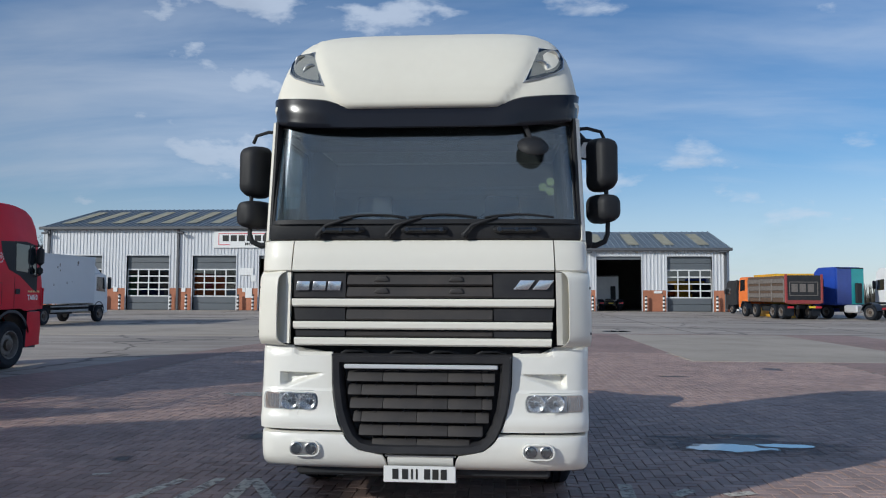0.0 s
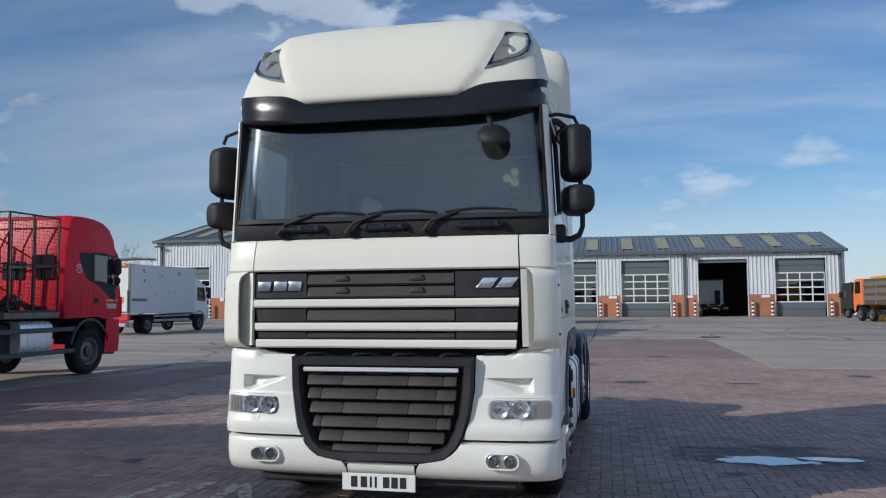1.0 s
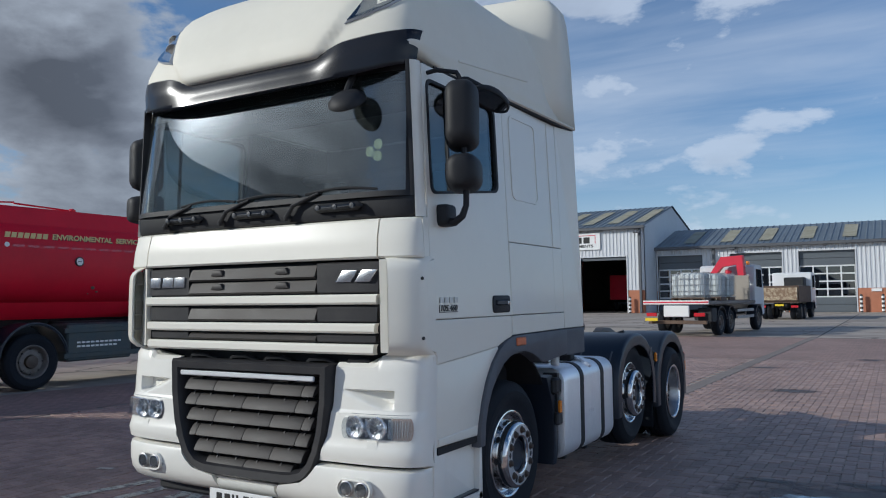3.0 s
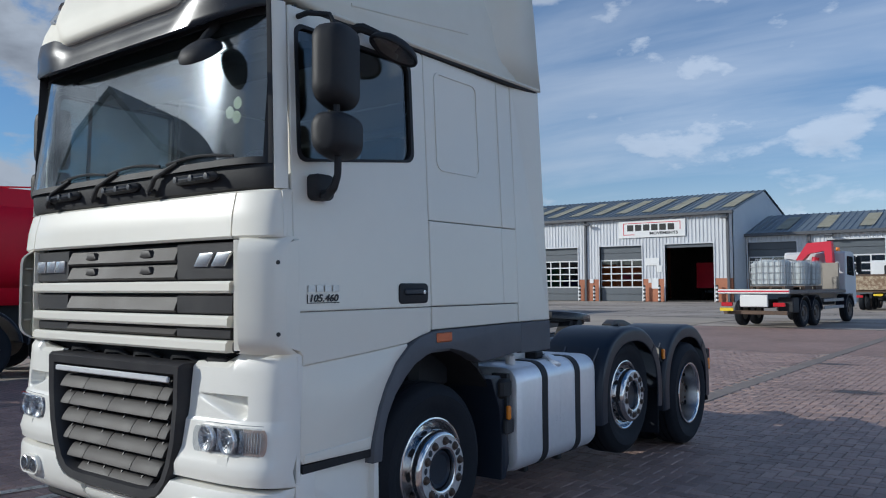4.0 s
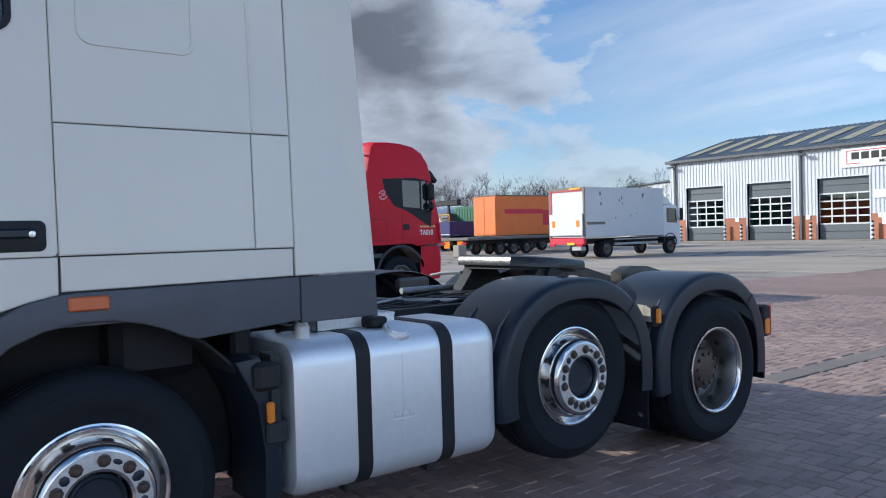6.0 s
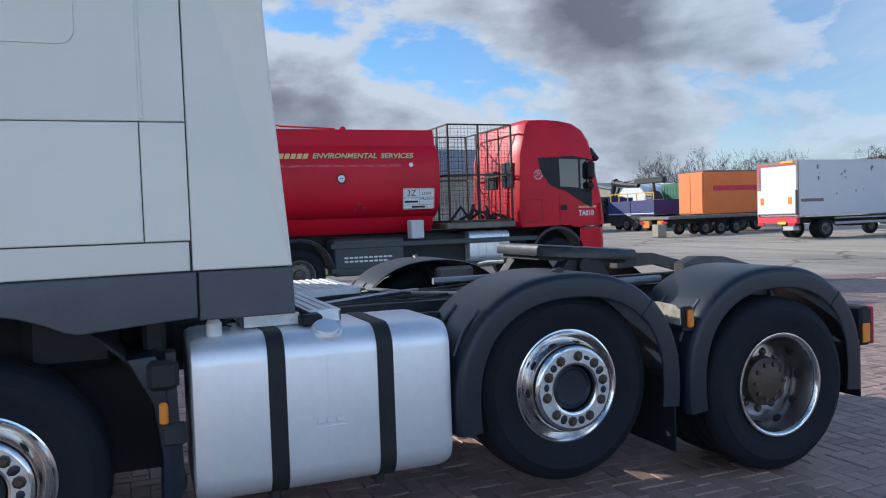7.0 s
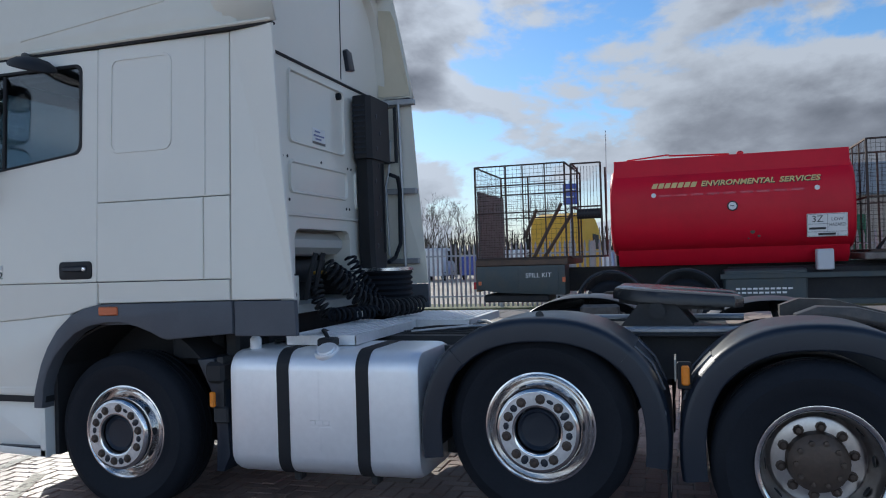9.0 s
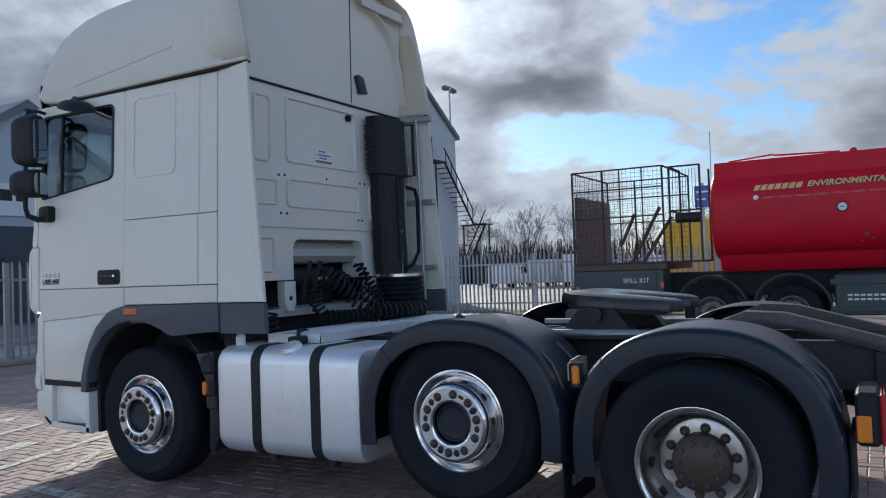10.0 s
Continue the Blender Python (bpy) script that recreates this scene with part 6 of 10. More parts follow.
    part("arch_trim", M().prism([(0.722, 0.66)] + arch + [(1.30, 1.332), (2.228, 1.340)] + inn, "x", s * 1.16, s * 1.262, 0.012), GREYTRIM, truck, "grey wheel arch trim")
    mk = part("side_marker", M().box(s * 1.258, s * 1.274, 1.262, 1.41, 1.262, 1.318, 0.008), ORANGELENS, truck, "orange side marker lamp")
    # step below the door
    st = part("step_panel", M().prism([(0.20, 0.66), (0.215, 0.46), (0.30, 0.375), (0.785, 0.345), (0.785, 0.375), (0.76, 0.38), (0.76, 0.695), (0.21, 0.70)], "x", s * 1.17, s * 1.195, 0.006), BUMPER, truck, "white entry step")
    part("step_side", M().prism([(0.74, 0.34), (0.79, 0.34), (0.785, 0.695), (0.755, 0.695)], "x", s * 0.95, s * 1.235, 0.004), BUMPER, st)
    part("step_front", M().prism([(0.20, 0.40), (0.32, 0.36), (0.33, 0.70), (0.20, 0.70)], "x", s * 1.19, s * 1.235, 0.01), BUMPER, st)
    part("step_lip", M().prism([(0.215, 0.43), (0.30, 0.355), (0.79, 0.335), (0.79, 0.385), (0.31, 0.405), (0.24, 0.45)], "x", s * 1.19, s * 1.235, 0.006), BUMPER, st)
    part("step_tread", M().box(s * 1.02, s * 1.232, 0.35, 0.745, 0.392, 0.402), FENDER, st, "black ribbed tread")
    # wheel arch liner, in a black that puts the arch's shade into the colour
    lin = M()
    a0 = arc(1.395, 0.51, 0.70, -14, 176, 20)
    lin.loft([[(x, y, z) for y, z in a0] + [(x, y, z) for y, z in reversed(arc(1.395, 0.51, 0.713, -14, 176, 20))] for x in (s * 0.70, s * 1.155)], True, True)
    part("arch_liner", lin, SEAMSHADE, truck, "black wheel arch liner")
    # dark sheets added inside the arch to close it off and deepen its shade
    part("arch_wall", M().box(s * 0.66, s * 0.69, 0.78, 2.14, 0.36, 1.22), SEAMSHADE, truck, "", 0)
    part("arch_front", M().box(s * 0.70, s * 1.165, 0.80, 0.83, 0.34, 1.0), SEAMSHADE, truck, "", 0)
    fp = [(1.93, 0.98), (2.05, 0.99), (2.13, 0.80), (2.15, 0.40), (2.10, 0.30), (2.05, 0.30), (2.06, 0.55), (2.03, 0.78)]
    part("mud_flap", M().prism(fp, "x", s * 0.82, s * 1.20, 0.01), FENDER, truck, "black rear splash guard")
    wheel(truck, s * 1.174, 1.352, 0.507, 0.507, 0.31, s, "front", "polished alloy front wheel")
    wheel(truck, s * 1.216, 4.053, 0.636, 0.505, 0.31, s, "front", "polished alloy mid wheel, raised clear of the ground")
    wheel(truck, s * 1.292, 5.408, 0.507, 0.505, 0.29, s, "drive", "deep-dished alloy drive wheel")
    wheel(truck, s * 0.957, 5.408, 0.507, 0.505, 0.29, s, "plain", "inner twin wheel")

# ---- mirrors ----
for s in SIDES:
    ar = M()
    up_arm = M().tube([(s * 1.15, 0.24, 2.93), (s * 1.25, 0.25, 2.94), (s * 1.36, 0.29, 2.92), (s * 1.39, 0.30, 2.86)], 0.014, 8)
    ar.tube([(s * 1.22, 0.335, 2.055), (s * 1.32, 0.32, 2.040), (s * 1.385, 0.295, 2.07), (s * 1.408, 0.30, 2.13), (s * 1.410, 0.30, 2.24)], [0.026, 0.024, 0.021, 0.018, 0.018], 10)
    ma = part("mirror_arm", ar, BLACKTRIM, truck, "black mirror arm with two mirrors")
    part("upper_arm", up_arm, BLACKTRIM, ma)
    part("arm_link", M().tube([(s * 1.40, 0.30, 2.38), (s * 1.40, 0.30, 2.50)], 0.017, 8), BLACKTRIM, ma)
    part("arm_foot", M().prism(rrect(0.275, 0.405, 2.02, 2.15, 0.03), "x", s * 1.215, s * 1.29, 0.02), BLACKTRIM, ma)

    def housing(xc, yc, w, h, z0, deep):
        rings = []
        for t, k in ((0, 0.90), (0.06, 1.0), (0.30, 1.0), (0.65, 0.93), (0.88, 0.78), (0.97, 0.58), (1.0, 0.30)):
            y = yc + deep / 2 - deep * t
            rings.append([(s * xc + a * k, y, z0 + h / 2 + b * (0.35 + 0.65 * k)) for a, b in rrect(-w / 2, w / 2, -h / 2, h / 2, min(w, h) * 0.36, 5)])
        return M().loft(rings, True, True)
    low = 0.0 if s > 0 else 0.036
    for xc, w, h, z0, deep in ((1.380, 0.196, 0.415, 2.462 - low, 0.22), (1.388, 0.212, 0.222, 2.214 - low, 0.24)):
        def turned(m):
            """Swung in towards the driver."""
            c, q = math.cos(radians(22)), math.sin(radians(22)) * s
            m.v = [(s * xc + (x - s * xc) * c - (y - 0.30) * q, 0.30 + (x - s * xc) * q + (y - 0.30) * c, z) for x, y, z in m.v]
            return m

        hs = part("mirror_housing", turned(housing(xc, 0.30, w, h, z0, deep)), BLACKTRIM, ma)
        rp = rrect(s * xc - w * 0.43, s * xc + w * 0.43, z0 + 0.025, z0 + h - 0.025, min(w, h) * 0.25)
        part("mirror_glass", turned(M().prism(rp, "y", 0.30 + deep / 2 - 0.004, 0.30 + deep / 2 + 0.003)), MIRROR, hs, "mirror glass", 0)
# kerb mirror over the passenger window, and front mirror
kmo = part("kerb_mirror", M().lathe([(0.0, 0.058), (0.05, 0.055), (0.11, 0.042), (0.155, 0.018), (0.168, -0.006), (0.165, -0.016), (0.150, -0.016), (0.146, -0.008), (0, -0.008)], "z", (0, 0, 0), 28), BLACKTRIM, truck, "black kerb mirror over the door window")
kmo.matrix_basis = pose(1.37, 0.83, 2.885, -17, 12, 0) @ Matrix.Diagonal((0.72, 1.0, 1.0, 1))
part("mirror_glass", M().lathe([(0.0, -0.0125), (0.145, -0.0105), (0.145, -0.009), (0, -0.009)], "z", (0, 0, 0), 24), MIRROR, kmo, "", 0)
kma = part("kerb_mirror_arm", M().tube([(1.235, 0.66, 2.985), (1.28, 0.68, 2.985), (1.33, 0.74, 2.955), (1.36, 0.80, 2.925)], [0.03, 0.028, 0.026, 0.03], 8), BLACKTRIM, truck)
fmo = part("front_mirror", M().lathe([(0.0, 0.055), (0.045, 0.052), (0.085, 0.040), (0.112, 0.014), (0.116, -0.006), (0.112, -0.012), (0.100, -0.012), (0, -0.006)], "z", (0, 0, 0), 24), BLACKTRIM, truck, "black front mirror hanging from the visor")
fmo.matrix_basis = pose(0.86, -0.06, 2.745, 38, 8, 0)
part("front_mirror_arm", M().tube([(0.80, 0.10, 2.96), (0.83, 0.0, 2.86), (0.85, -0.06, 2.78)], [0.024, 0.02, 0.022], 8), BLACKTRIM, truck)

# ---- rear wall of the cab ----
RX = 1.20
wall_line = [(-RX, 1.48), (-0.50, 1.48), (-0.50, 1.73), (-0.48, 1.78), (-0.43, 1.80), (0.37, 1.80), (0.42, 1.78), (0.44, 1.73), (0.44, 1.48), (RX, 1.48), (RX, 2.985), (-RX, 2.985)]
bw = part("back_wall", M().prism(wall_line, "y", 2.180, 2.222, 0.006), WHITE, truck, "white pressed rear wall of the cab", 0)
tn = M().box(-0.52, 0.46, 1.99, 2.182, 1.801, 1.815).box(-0.53, -0.502, 1.99, 2.182, 1.48, 1.80).box(0.442, 0.47, 1.99, 2.182, 1.48, 1.80).box(-0.50, 0.44, 1.97, 1.99, 1.625, 1.80)
part("engine_tunnel", tn, WHITE, bw, "white tunnel over the engine", 0)


def press(x0, x1, z0, z1, r=0.05):
    a, b = rrect(x0, x1, z0, z1, r), rrect(x0 + 0.018, x1 - 0.018, z0 + 0.018, z1 - 0.018, max(0.01, r - 0.015))
    q = [[(x, 2.220, z) for x, z in a], [(x, 2.240, z) for x, z in rrect(x0 + 0.007, x1 - 0.007, z0 + 0.007, z1 - 0.007, r)], [(x, 2.240, z) for x, z in b], [(x, 2.222, z) for x, z in rrect(x0 + 0.026, x1 - 0.026, z0 + 0.026, z1 - 0.026, max(0.01, r - 0.02))]]
    part("pressing", M().loft(q + [q[0]], True, False), WHITE, bw)


press(-0.45, 0.52, 2.40, 2.93); press(0.69, 0.90, 2.38, 2.90); press(-0.47, 0.52, 2.045, 2.285); press(0.62, 0.90, 2.055, 2.265, 0.03); press(0.66, 1.0, 1.54, 1.82); press(-0.98, -0.62, 1.98, 2.30)
part("wall_rib", M().box(-RX, RX, 2.218, 2.236, 1.885, 1.915, 0.006), WHITE, bw)
part("wall_gap", M().box(-RX + 0.02, RX - 0.02, 2.222, 2.232, 2.982, 3.004), SEAMSHADE, bw)
st = part("sticker", M().box(-0.09, 0.13, 2.222, 2.224, 2.44, 2.56), SIGNWHITE, bw, "small white sticker", 0)
part("sticker_band", M().box(-0.09, 0.13, 2.224, 2.2255, 2.44, 2.458), WORNGREY, st, "", 0)
for z, a, b in ((2.535, 0.0, 0.09), (2.505, -0.07, 0.11), (2.48, -0.02, 0.08)):
    part("sticker_bar", M().box(a, b, 2.224, 2.2255, z - 0.006, z + 0.006), FADEDBLUE, st, "", 0)
for x, z in ((0.60, 2.295), (0.53, 2.30), (-0.01, 2.31), (-0.50, 2.31), (-0.57, 2.31), (0.58, 2.0), (0.51, 2.0), (-0.45, 1.98), (-0.51, 1.98)):
    part("grommet", M().lathe([(0.011, 0), (0.011, 0.004), (0, 0.005)], "y", (x, 2.222, z), 8), INK, bw)
part("rubber_buffer", M().lathe([(0.03, 0), (0.028, 0.03), (0, 0.035)], "y", (-0.34, 2.222, 2.87), 12), RUBBER, bw)
for x0, x1 in ((0.47, 0.60), (-0.64, -0.53)):
    cbk = part("cab_bracket", M().prism([(x0, 1.47), (x1, 1.47), (x1, 1.30), (x1 - 0.03, 1.24), (x0 + 0.03, 1.24), (x0, 1.30)], "y", 2.19, 2.265, 0.008), WHITE, truck, "white cab bracket")
    part("bracket_hole", M().lathe([(0.02, 0), (0.018, 0.003), (0, 0.004)], "y", ((x0 + x1) / 2, 2.265, 1.34), 10), INK, cbk)
# engine bay seen through the opening
eb = M()
eb.box(-0.5, 0.9, 1.5, 1.9, 0.9, 1.6, 0.05).box(-0.9, 1.0, 2.0, 2.1, 0.85, 1.24, 0.02)
eb.lathe([(0.09, 0), (0.09, 0.75)], "x", (-0.30, 1.98, 1.50), 12)
part("engine", eb, BLACKBODY, truck, "dark engine and gearbox")
part("bay_duct", M().lathe([(0.014, 0), (0.014, 0.6)], "x", (-0.16, 2.08, 1.62), 10), DULLALLOY, truck)
for x in (0.42, 0.30):
    part("cable_lever", M().tube([(x, 2.28, 1.30), (x + 0.02, 2.34, 1.50), (x - 0.02, 2.36, 1.62)], 0.02, 8), BLACKTRIM, truck)
part("cable_clip", M().box(0.10, 0.28, 2.26, 2.30, 1.47, 1.495, 0.01), YELLOW, truck, "yellow air line")
# intake stack
stk = M()
stk.loft([[(x, y, z) for x, y in ((-1.06, 2.245), (-0.60, 2.245), (-0.56, 2.28), (-0.56, 2.37), (-0.60, 2.405), (-1.0, 2.405), (-1.06, 2.36))] for z in (2.40, 2.42, 2.88, 2.915)], True, True)
stk.loft([[(x, y, z) for x, y in ((-0.93 + d, 2.25), (-0.63 - d, 2.25), (-0.61 - d, 2.28), (-0.61 - d, 2.35), (-0.64 - d, 2.385), (-0.90 + d, 2.385), (-0.94 + d, 2.35), (-0.94 + d, 2.28))] for z, d in ((1.49, 0.02), (1.62, 0.0), (2.40, 0.0))], True, True)
st = part("air_intake", stk, BLACKTRIM, truck, "tall black air intake stack")
for i in range(9):
    part("intake_dimple", M().box(-0.80 if i % 2 else -0.72, -0.765 if i % 2 else -0.685, 2.375 if i < 6 else 2.395, 2.392 if i < 6 else 2.412, 1.66 + i * 0.135, 1.70 + i * 0.135, 0.008), FENDER, st)
for i in range(10):
    part("intake_slot", M().box(-0.57, -0.553, 2.26, 2.36, 2.44 + i * 0.043, 2.455 + i * 0.043), FENDER, st)
part("intake_ridge", M().box(-0.86, -0.845, 2.38, 2.40, 1.62, 2.38, 0.004), BLACKTRIM, st)
bel = M()
prof = []
for i in range(9):
    z = 1.08 + i * 0.044
    prof += [(0.195, z), (0.215, z + 0.022)]
bel.lathe([(0.0, 1.06)] + prof + [(0.20, 1.48), (0.0, 1.49)], "z", (-0.75, 2.44, 0), 24)
part("intake_bellows", bel, RUBBER, st)
part("intake_band", M().lathe([(0.20, 1.465), (0.22, 1.47), (0.22, 1.495), (0.20, 1.50)], "z", (-0.75, 2.44, 0), 24), SILVER, st)
# inner stays on the far fairing
fb = M()
fb.tube([(-1.16, 2.46, 1.22), (-1.16, 2.44, 2.95)], 0.014, 8)
fb.tube([(-1.12, 2.36, 1.55), (-1.10, 2.33, 1.60), (-1.10, 2.32, 2.20), (-1.13, 2.34, 2.32), (-1.16, 2.36, 2.62)], 0.012, 8)
for z in (1.52, 2.14, 2.93):
    fb.box(-1.21, -1.15, 2.28, 2.58, z, z + 0.05, 0.006)
part("fairing_stay", fb, GALV, truck, "steel stays inside the fairing")
bx = M()
bx.tube([(-1.12, 2.30, 2.42), (-1.12, 2.30, 2.90), (-1.12, 2.42, 2.90), (-1.12, 2.42, 2.42), (-1.12, 2.30, 2.42)], 0.016, 6)
part("stay_frame", bx, BLACKTRIM, truck)
part("stay_hose", M().tube([(-1.0, 2.40, 2.30), (-1.08, 2.44, 2.28), (-1.12, 2.44, 2.18), (-1.12, 2.43, 1.70), (-1.06, 2.40, 1.58), (-0.95, 2.38, 1.54)], 0.018, 8), RUBBER, truck)



def lean_cab():
    """The cab's flanks lean in above the door handles; the lean dies out along the fairing and up the roof."""
    def shift(p):
        if p.z < 1.6 or p.y > 2.62:
            return 0.0
        a = 0.045 * (min(p.z, 3.0) - 1.6)
        if p.z > 3.0:
            a *= max(0.0, (3.45 - p.z) / 0.45)
        k = max(0.0, min(1.0, (2.62 - p.y) / 0.40))
        return -math.copysign(a * k * min(1.0, abs(p.x) / 1.2), p.x)

    def go(ob):
        for c in ob.children:
            if c.name.startswith(("mirror_arm", "wheel")):
                continue
            if c.type == "MESH":
                if c.matrix_basis == Matrix.Identity(4):
                    for v in c.data.vertices:
                        v.co.x += shift(v.co)
                else:
                    m = c.matrix_basis.copy()
                    m.translation.x += shift(m.translation)
                    c.matrix_basis = m
            if c.matrix_basis == Matrix.Identity(4):
                go(c)
    go(truck)


# ---- coiled air lines ----
def coil(path, r, turns, tube):
    path = [Vector(p) for p in path]
    seg = [(b - a).length for a, b in zip(path, path[1:])]
    total = sum(seg)
    pts = []
    steps = turns * 12
    for k in range(steps + 1):
        u = total * k / steps
        i = 0
        while i < len(seg) - 1 and u > seg[i]:
            u -= seg[i]; i += 1
        f = u / seg[i]
        c = path[i].lerp(path[i + 1], f)
        d = (path[min(i + 1, len(path) - 1)] - path[i]).normalized()
        if f > 0.5 and i + 2 < len(path):
            d = d.lerp((path[i + 2] - path[i + 1]).normalized(), (f - 0.5))
        a = Vector((1, 0.3, 0.1)); a = (a - d * a.dot(d)).normalized()
        b = d.cross(a)
        th = 2 * math.pi * k / 12
        pts.append(c + a * r * math.cos(th) + b * r * math.sin(th))
    return M().tube(pts, tube, 5)


coils = (([(0.16, 2.30, 1.56), (0.10, 2.40, 1.42), (-0.02, 2.50, 1.28), (-0.14, 2.60, 1.20), (-0.34, 2.70, 1.19), (-0.62, 2.78, 1.20)], 0.060, 21, BLACKTRIM),
         ([(0.02, 2.28, 1.52), (-0.14, 2.36, 1.42), (-0.26, 2.44, 1.30), (-0.36, 2.54, 1.22)], 0.05, 12, RUBBER),
         ([(0.26, 2.28, 1.45), (0.30, 2.32, 1.28), (0.28, 2.40, 1.16)], 0.045, 8, BLACKTRIM),
         ([(0.40, 2.46, 1.19), (0.20, 2.54, 1.18), (-0.02, 2.62, 1.18)], 0.04, 9, RUBBER),
         ([(-0.30, 2.30, 1.60), (-0.36, 2.36, 1.45), (-0.40, 2.46, 1.30)], 0.04, 8, RUBBER),
         ([(0.86, 2.34, 1.26), (0.86, 2.35, 0.98)], 0.05, 6, BLACKTRIM))
for p, r, t, mt in coils:
    part("coiled_air_line", coil(p, r, t, 0.0115), mt, truck, "black coiled air line")

# ---- chassis ----
ch = M()
for s in SIDES:
    prof = [(s * 0.31, 0.78), (s * 0.40, 0.78), (s * 0.40, 1.045), (s * 0.31, 1.045), (s * 0.31, 1.035), (s * 0.388, 1.035), (s * 0.388, 0.79), (s * 0.31, 0.79)]
    ch.prism(prof, "y", 0.7, 6.28)
for y in (2.55, 3.35, 4.65, 5.0, 6.0):
    ch.box(-0.39, 0.39, y, y + 0.10, 0.84, 1.0, 0.01)
part("chassis_rail", ch, STEEL, truck, "dark painted chassis frame")
for s in SIDES:
    ax = M()
    for y, z in ((1.352, 0.507), (4.053, 0.636), (5.408, 0.507)):
        ax.lathe([(0.07, -0.95 if s < 0 else 0), (0.07, 0 if s < 0 else 0.95)], "x", (0, y, z), 10)
    part("axle", ax, STEEL, truck)
part("differential", M().lathe([(0, -0.24), (0.16, -0.2), (0.24, -0.05), (0.24, 0.08), (0.14, 0.22), (0, 0.24)], "x", (0, 5.44, 0.5), 16), STEEL, truck)
SPRING = M().lathe([(0, 0.50), (0.11, 0.50), (0.125, 0.56), (0.11, 0.62), (0.125, 0.68), (0.11, 0.76), (0.0, 0.78)], "z", (0, 0, 0), 14).mesh("air_spring", RUBBER, 40)
for s in SIDES:
    for y in (3.75, 4.35, 5.1, 5.85):
        part("air_spring", SPRING, None, truck).matrix_basis = pose(s * 0.52, y, 0)
tn = M()
for s, y0, y1 in ((-1, 2.35, 3.3),):
    tn.box(s * 0.55, s * 1.18, y0, y1, 0.40, 0.98, 0.12)
part("battery_box", tn, BLACKTRIM, truck, "black battery and air tank box")
# fuel tank
sec = rrect(0.585, 1.252, 0.312, 1.045, 0.12, 6)
tk = M()
cx, cz = 0.92, 0.68
tk.loft([[(cx + (x - cx) * k, y, cz + (z - cz) * k) for x, z in sec] for y, k in ((2.185, 0.90), (2.192, 0.955), (2.215, 0.985), (2.25, 1.0), (3.325, 1.0), (3.36, 0.985), (3.383, 0.955), (3.39, 0.90))], True, True)
ft = part("fuel_tank", tk, TANKALU, truck, "brushed aluminium fuel tank")
for y in (2.511, 3.014):
    sr = [[(cx + (x - cx) * 1.012, yy, cz + (z - cz) * 1.012) for x, z in sec] for yy in (y, y + 0.078)]
    sr2 = [[(cx + (x - cx) * 0.99, yy, cz + (z - cz) * 0.99) for x, z in sec] for yy in (y + 0.078, y)]
    q = sr + sr2
    part("tank_strap", M().loft(q + [q[0]], True, False), BLACKTRIM, ft, "black rubber-lined tank strap")
    part("strap_end", M().box(1.02, 1.10, y + 0.01, y + 0.06, 0.245, 0.312, 0.01), STEEL, ft)
cap = part("filler_cap", M().lathe([(0.075, -0.09), (0.075, 0.0), (0.066, 0.014), (0.055, 0.012), (0.05, 0.022), (0, 0.024)], "z", (0, 0, 0), 24), TANKALU, ft, "fuel filler cap")
cap.matrix_basis = pose(1.175, 2.80, 1.035, 0, 30, 0)
part("tank_sender", M().box(0.98, 1.10, 2.70, 2.80, 1.045, 1.10, 0.01), BLACKTRIM, ft)
part("sender_hose", M().tube([(1.04, 2.75, 1.09), (0.95, 2.68, 1.13), (0.80, 2.60, 1.12), (0.6, 2.62, 1.06)], 0.014, 8), BLACKTRIM, ft)
part("tank_seam", M().box(1.2515, 1.2535, 2.775, 2.781, 0.46, 0.93), TANKALU, ft)
for i in range(3):
    part("badge", M().box(1.251, 1.256, 2.72 + i * 0.045, 2.755 + i * 0.045, 0.618, 0.645, 0.003), TANKALU, ft)
part("badge", M().box(1.251, 1.256, 2.715, 2.855, 0.600, 0.606), TANKALU, ft)
LAMPPLATE = mat("flaking_cream_plate", (0.42, 0.39, 0.32), 0.6, grain=30, vary=0.2, stain=1.0, stain_scale=9, bump=0.15, tint=(0.10, 0.05, 0.03))
# unverified plate, added to darken the gap between tank and mudguard
part("tank_bracket", M().box(0.70, 0.74, 3.10, 3.62, 0.36, 1.02, 0.006), STEEL, truck)
# bracket with amber marker ahead of the tank
part("marker_bracket", M().box(1.20, 1.235, 2.06, 2.16, 0.60, 0.70, 0.01).box(1.10, 1.22, 2.09, 2.13, 0.70, 1.0), STEEL, truck)
part("marker_box", M().box(1.13, 1.24, 2.01, 2.14, 0.84, 0.97, 0.02), BLACKTRIM, truck)
part("side_marker", M().box(1.235, 1.262, 2.052, 2.088, 0.70, 0.795, 0.008), AMBER, truck, "amber side marker lamp")
part("side_marker", M().box(1.245, 1.272, 4.785, 4.825, 0.885, 0.985, 0.008), AMBER, truck, "amber side marker lamp")
part("marker_bracket", M().prism([(0.93, 0.90), (1.236, 0.90), (1.236, 0.985), (1.20, 1.005), (1.05, 1.015), (0.94, 1.0)], "y", 4.752, 4.760), LAMPPLATE, truck, "rust-stained pale lamp bracket", 0)
part("marker_holder", M().box(1.215, 1.2445, 4.765, 4.835, 0.862, 1.0, 0.006), BLACKTRIM, truck)
part("fluid_bottle", M().lathe([(0, 1.02), (0.035, 1.02), (0.035, 1.10), (0.02, 1.12), (0, 1.12)], "z", (1.12, 2.30, 0), 12), VANWHITE, truck)
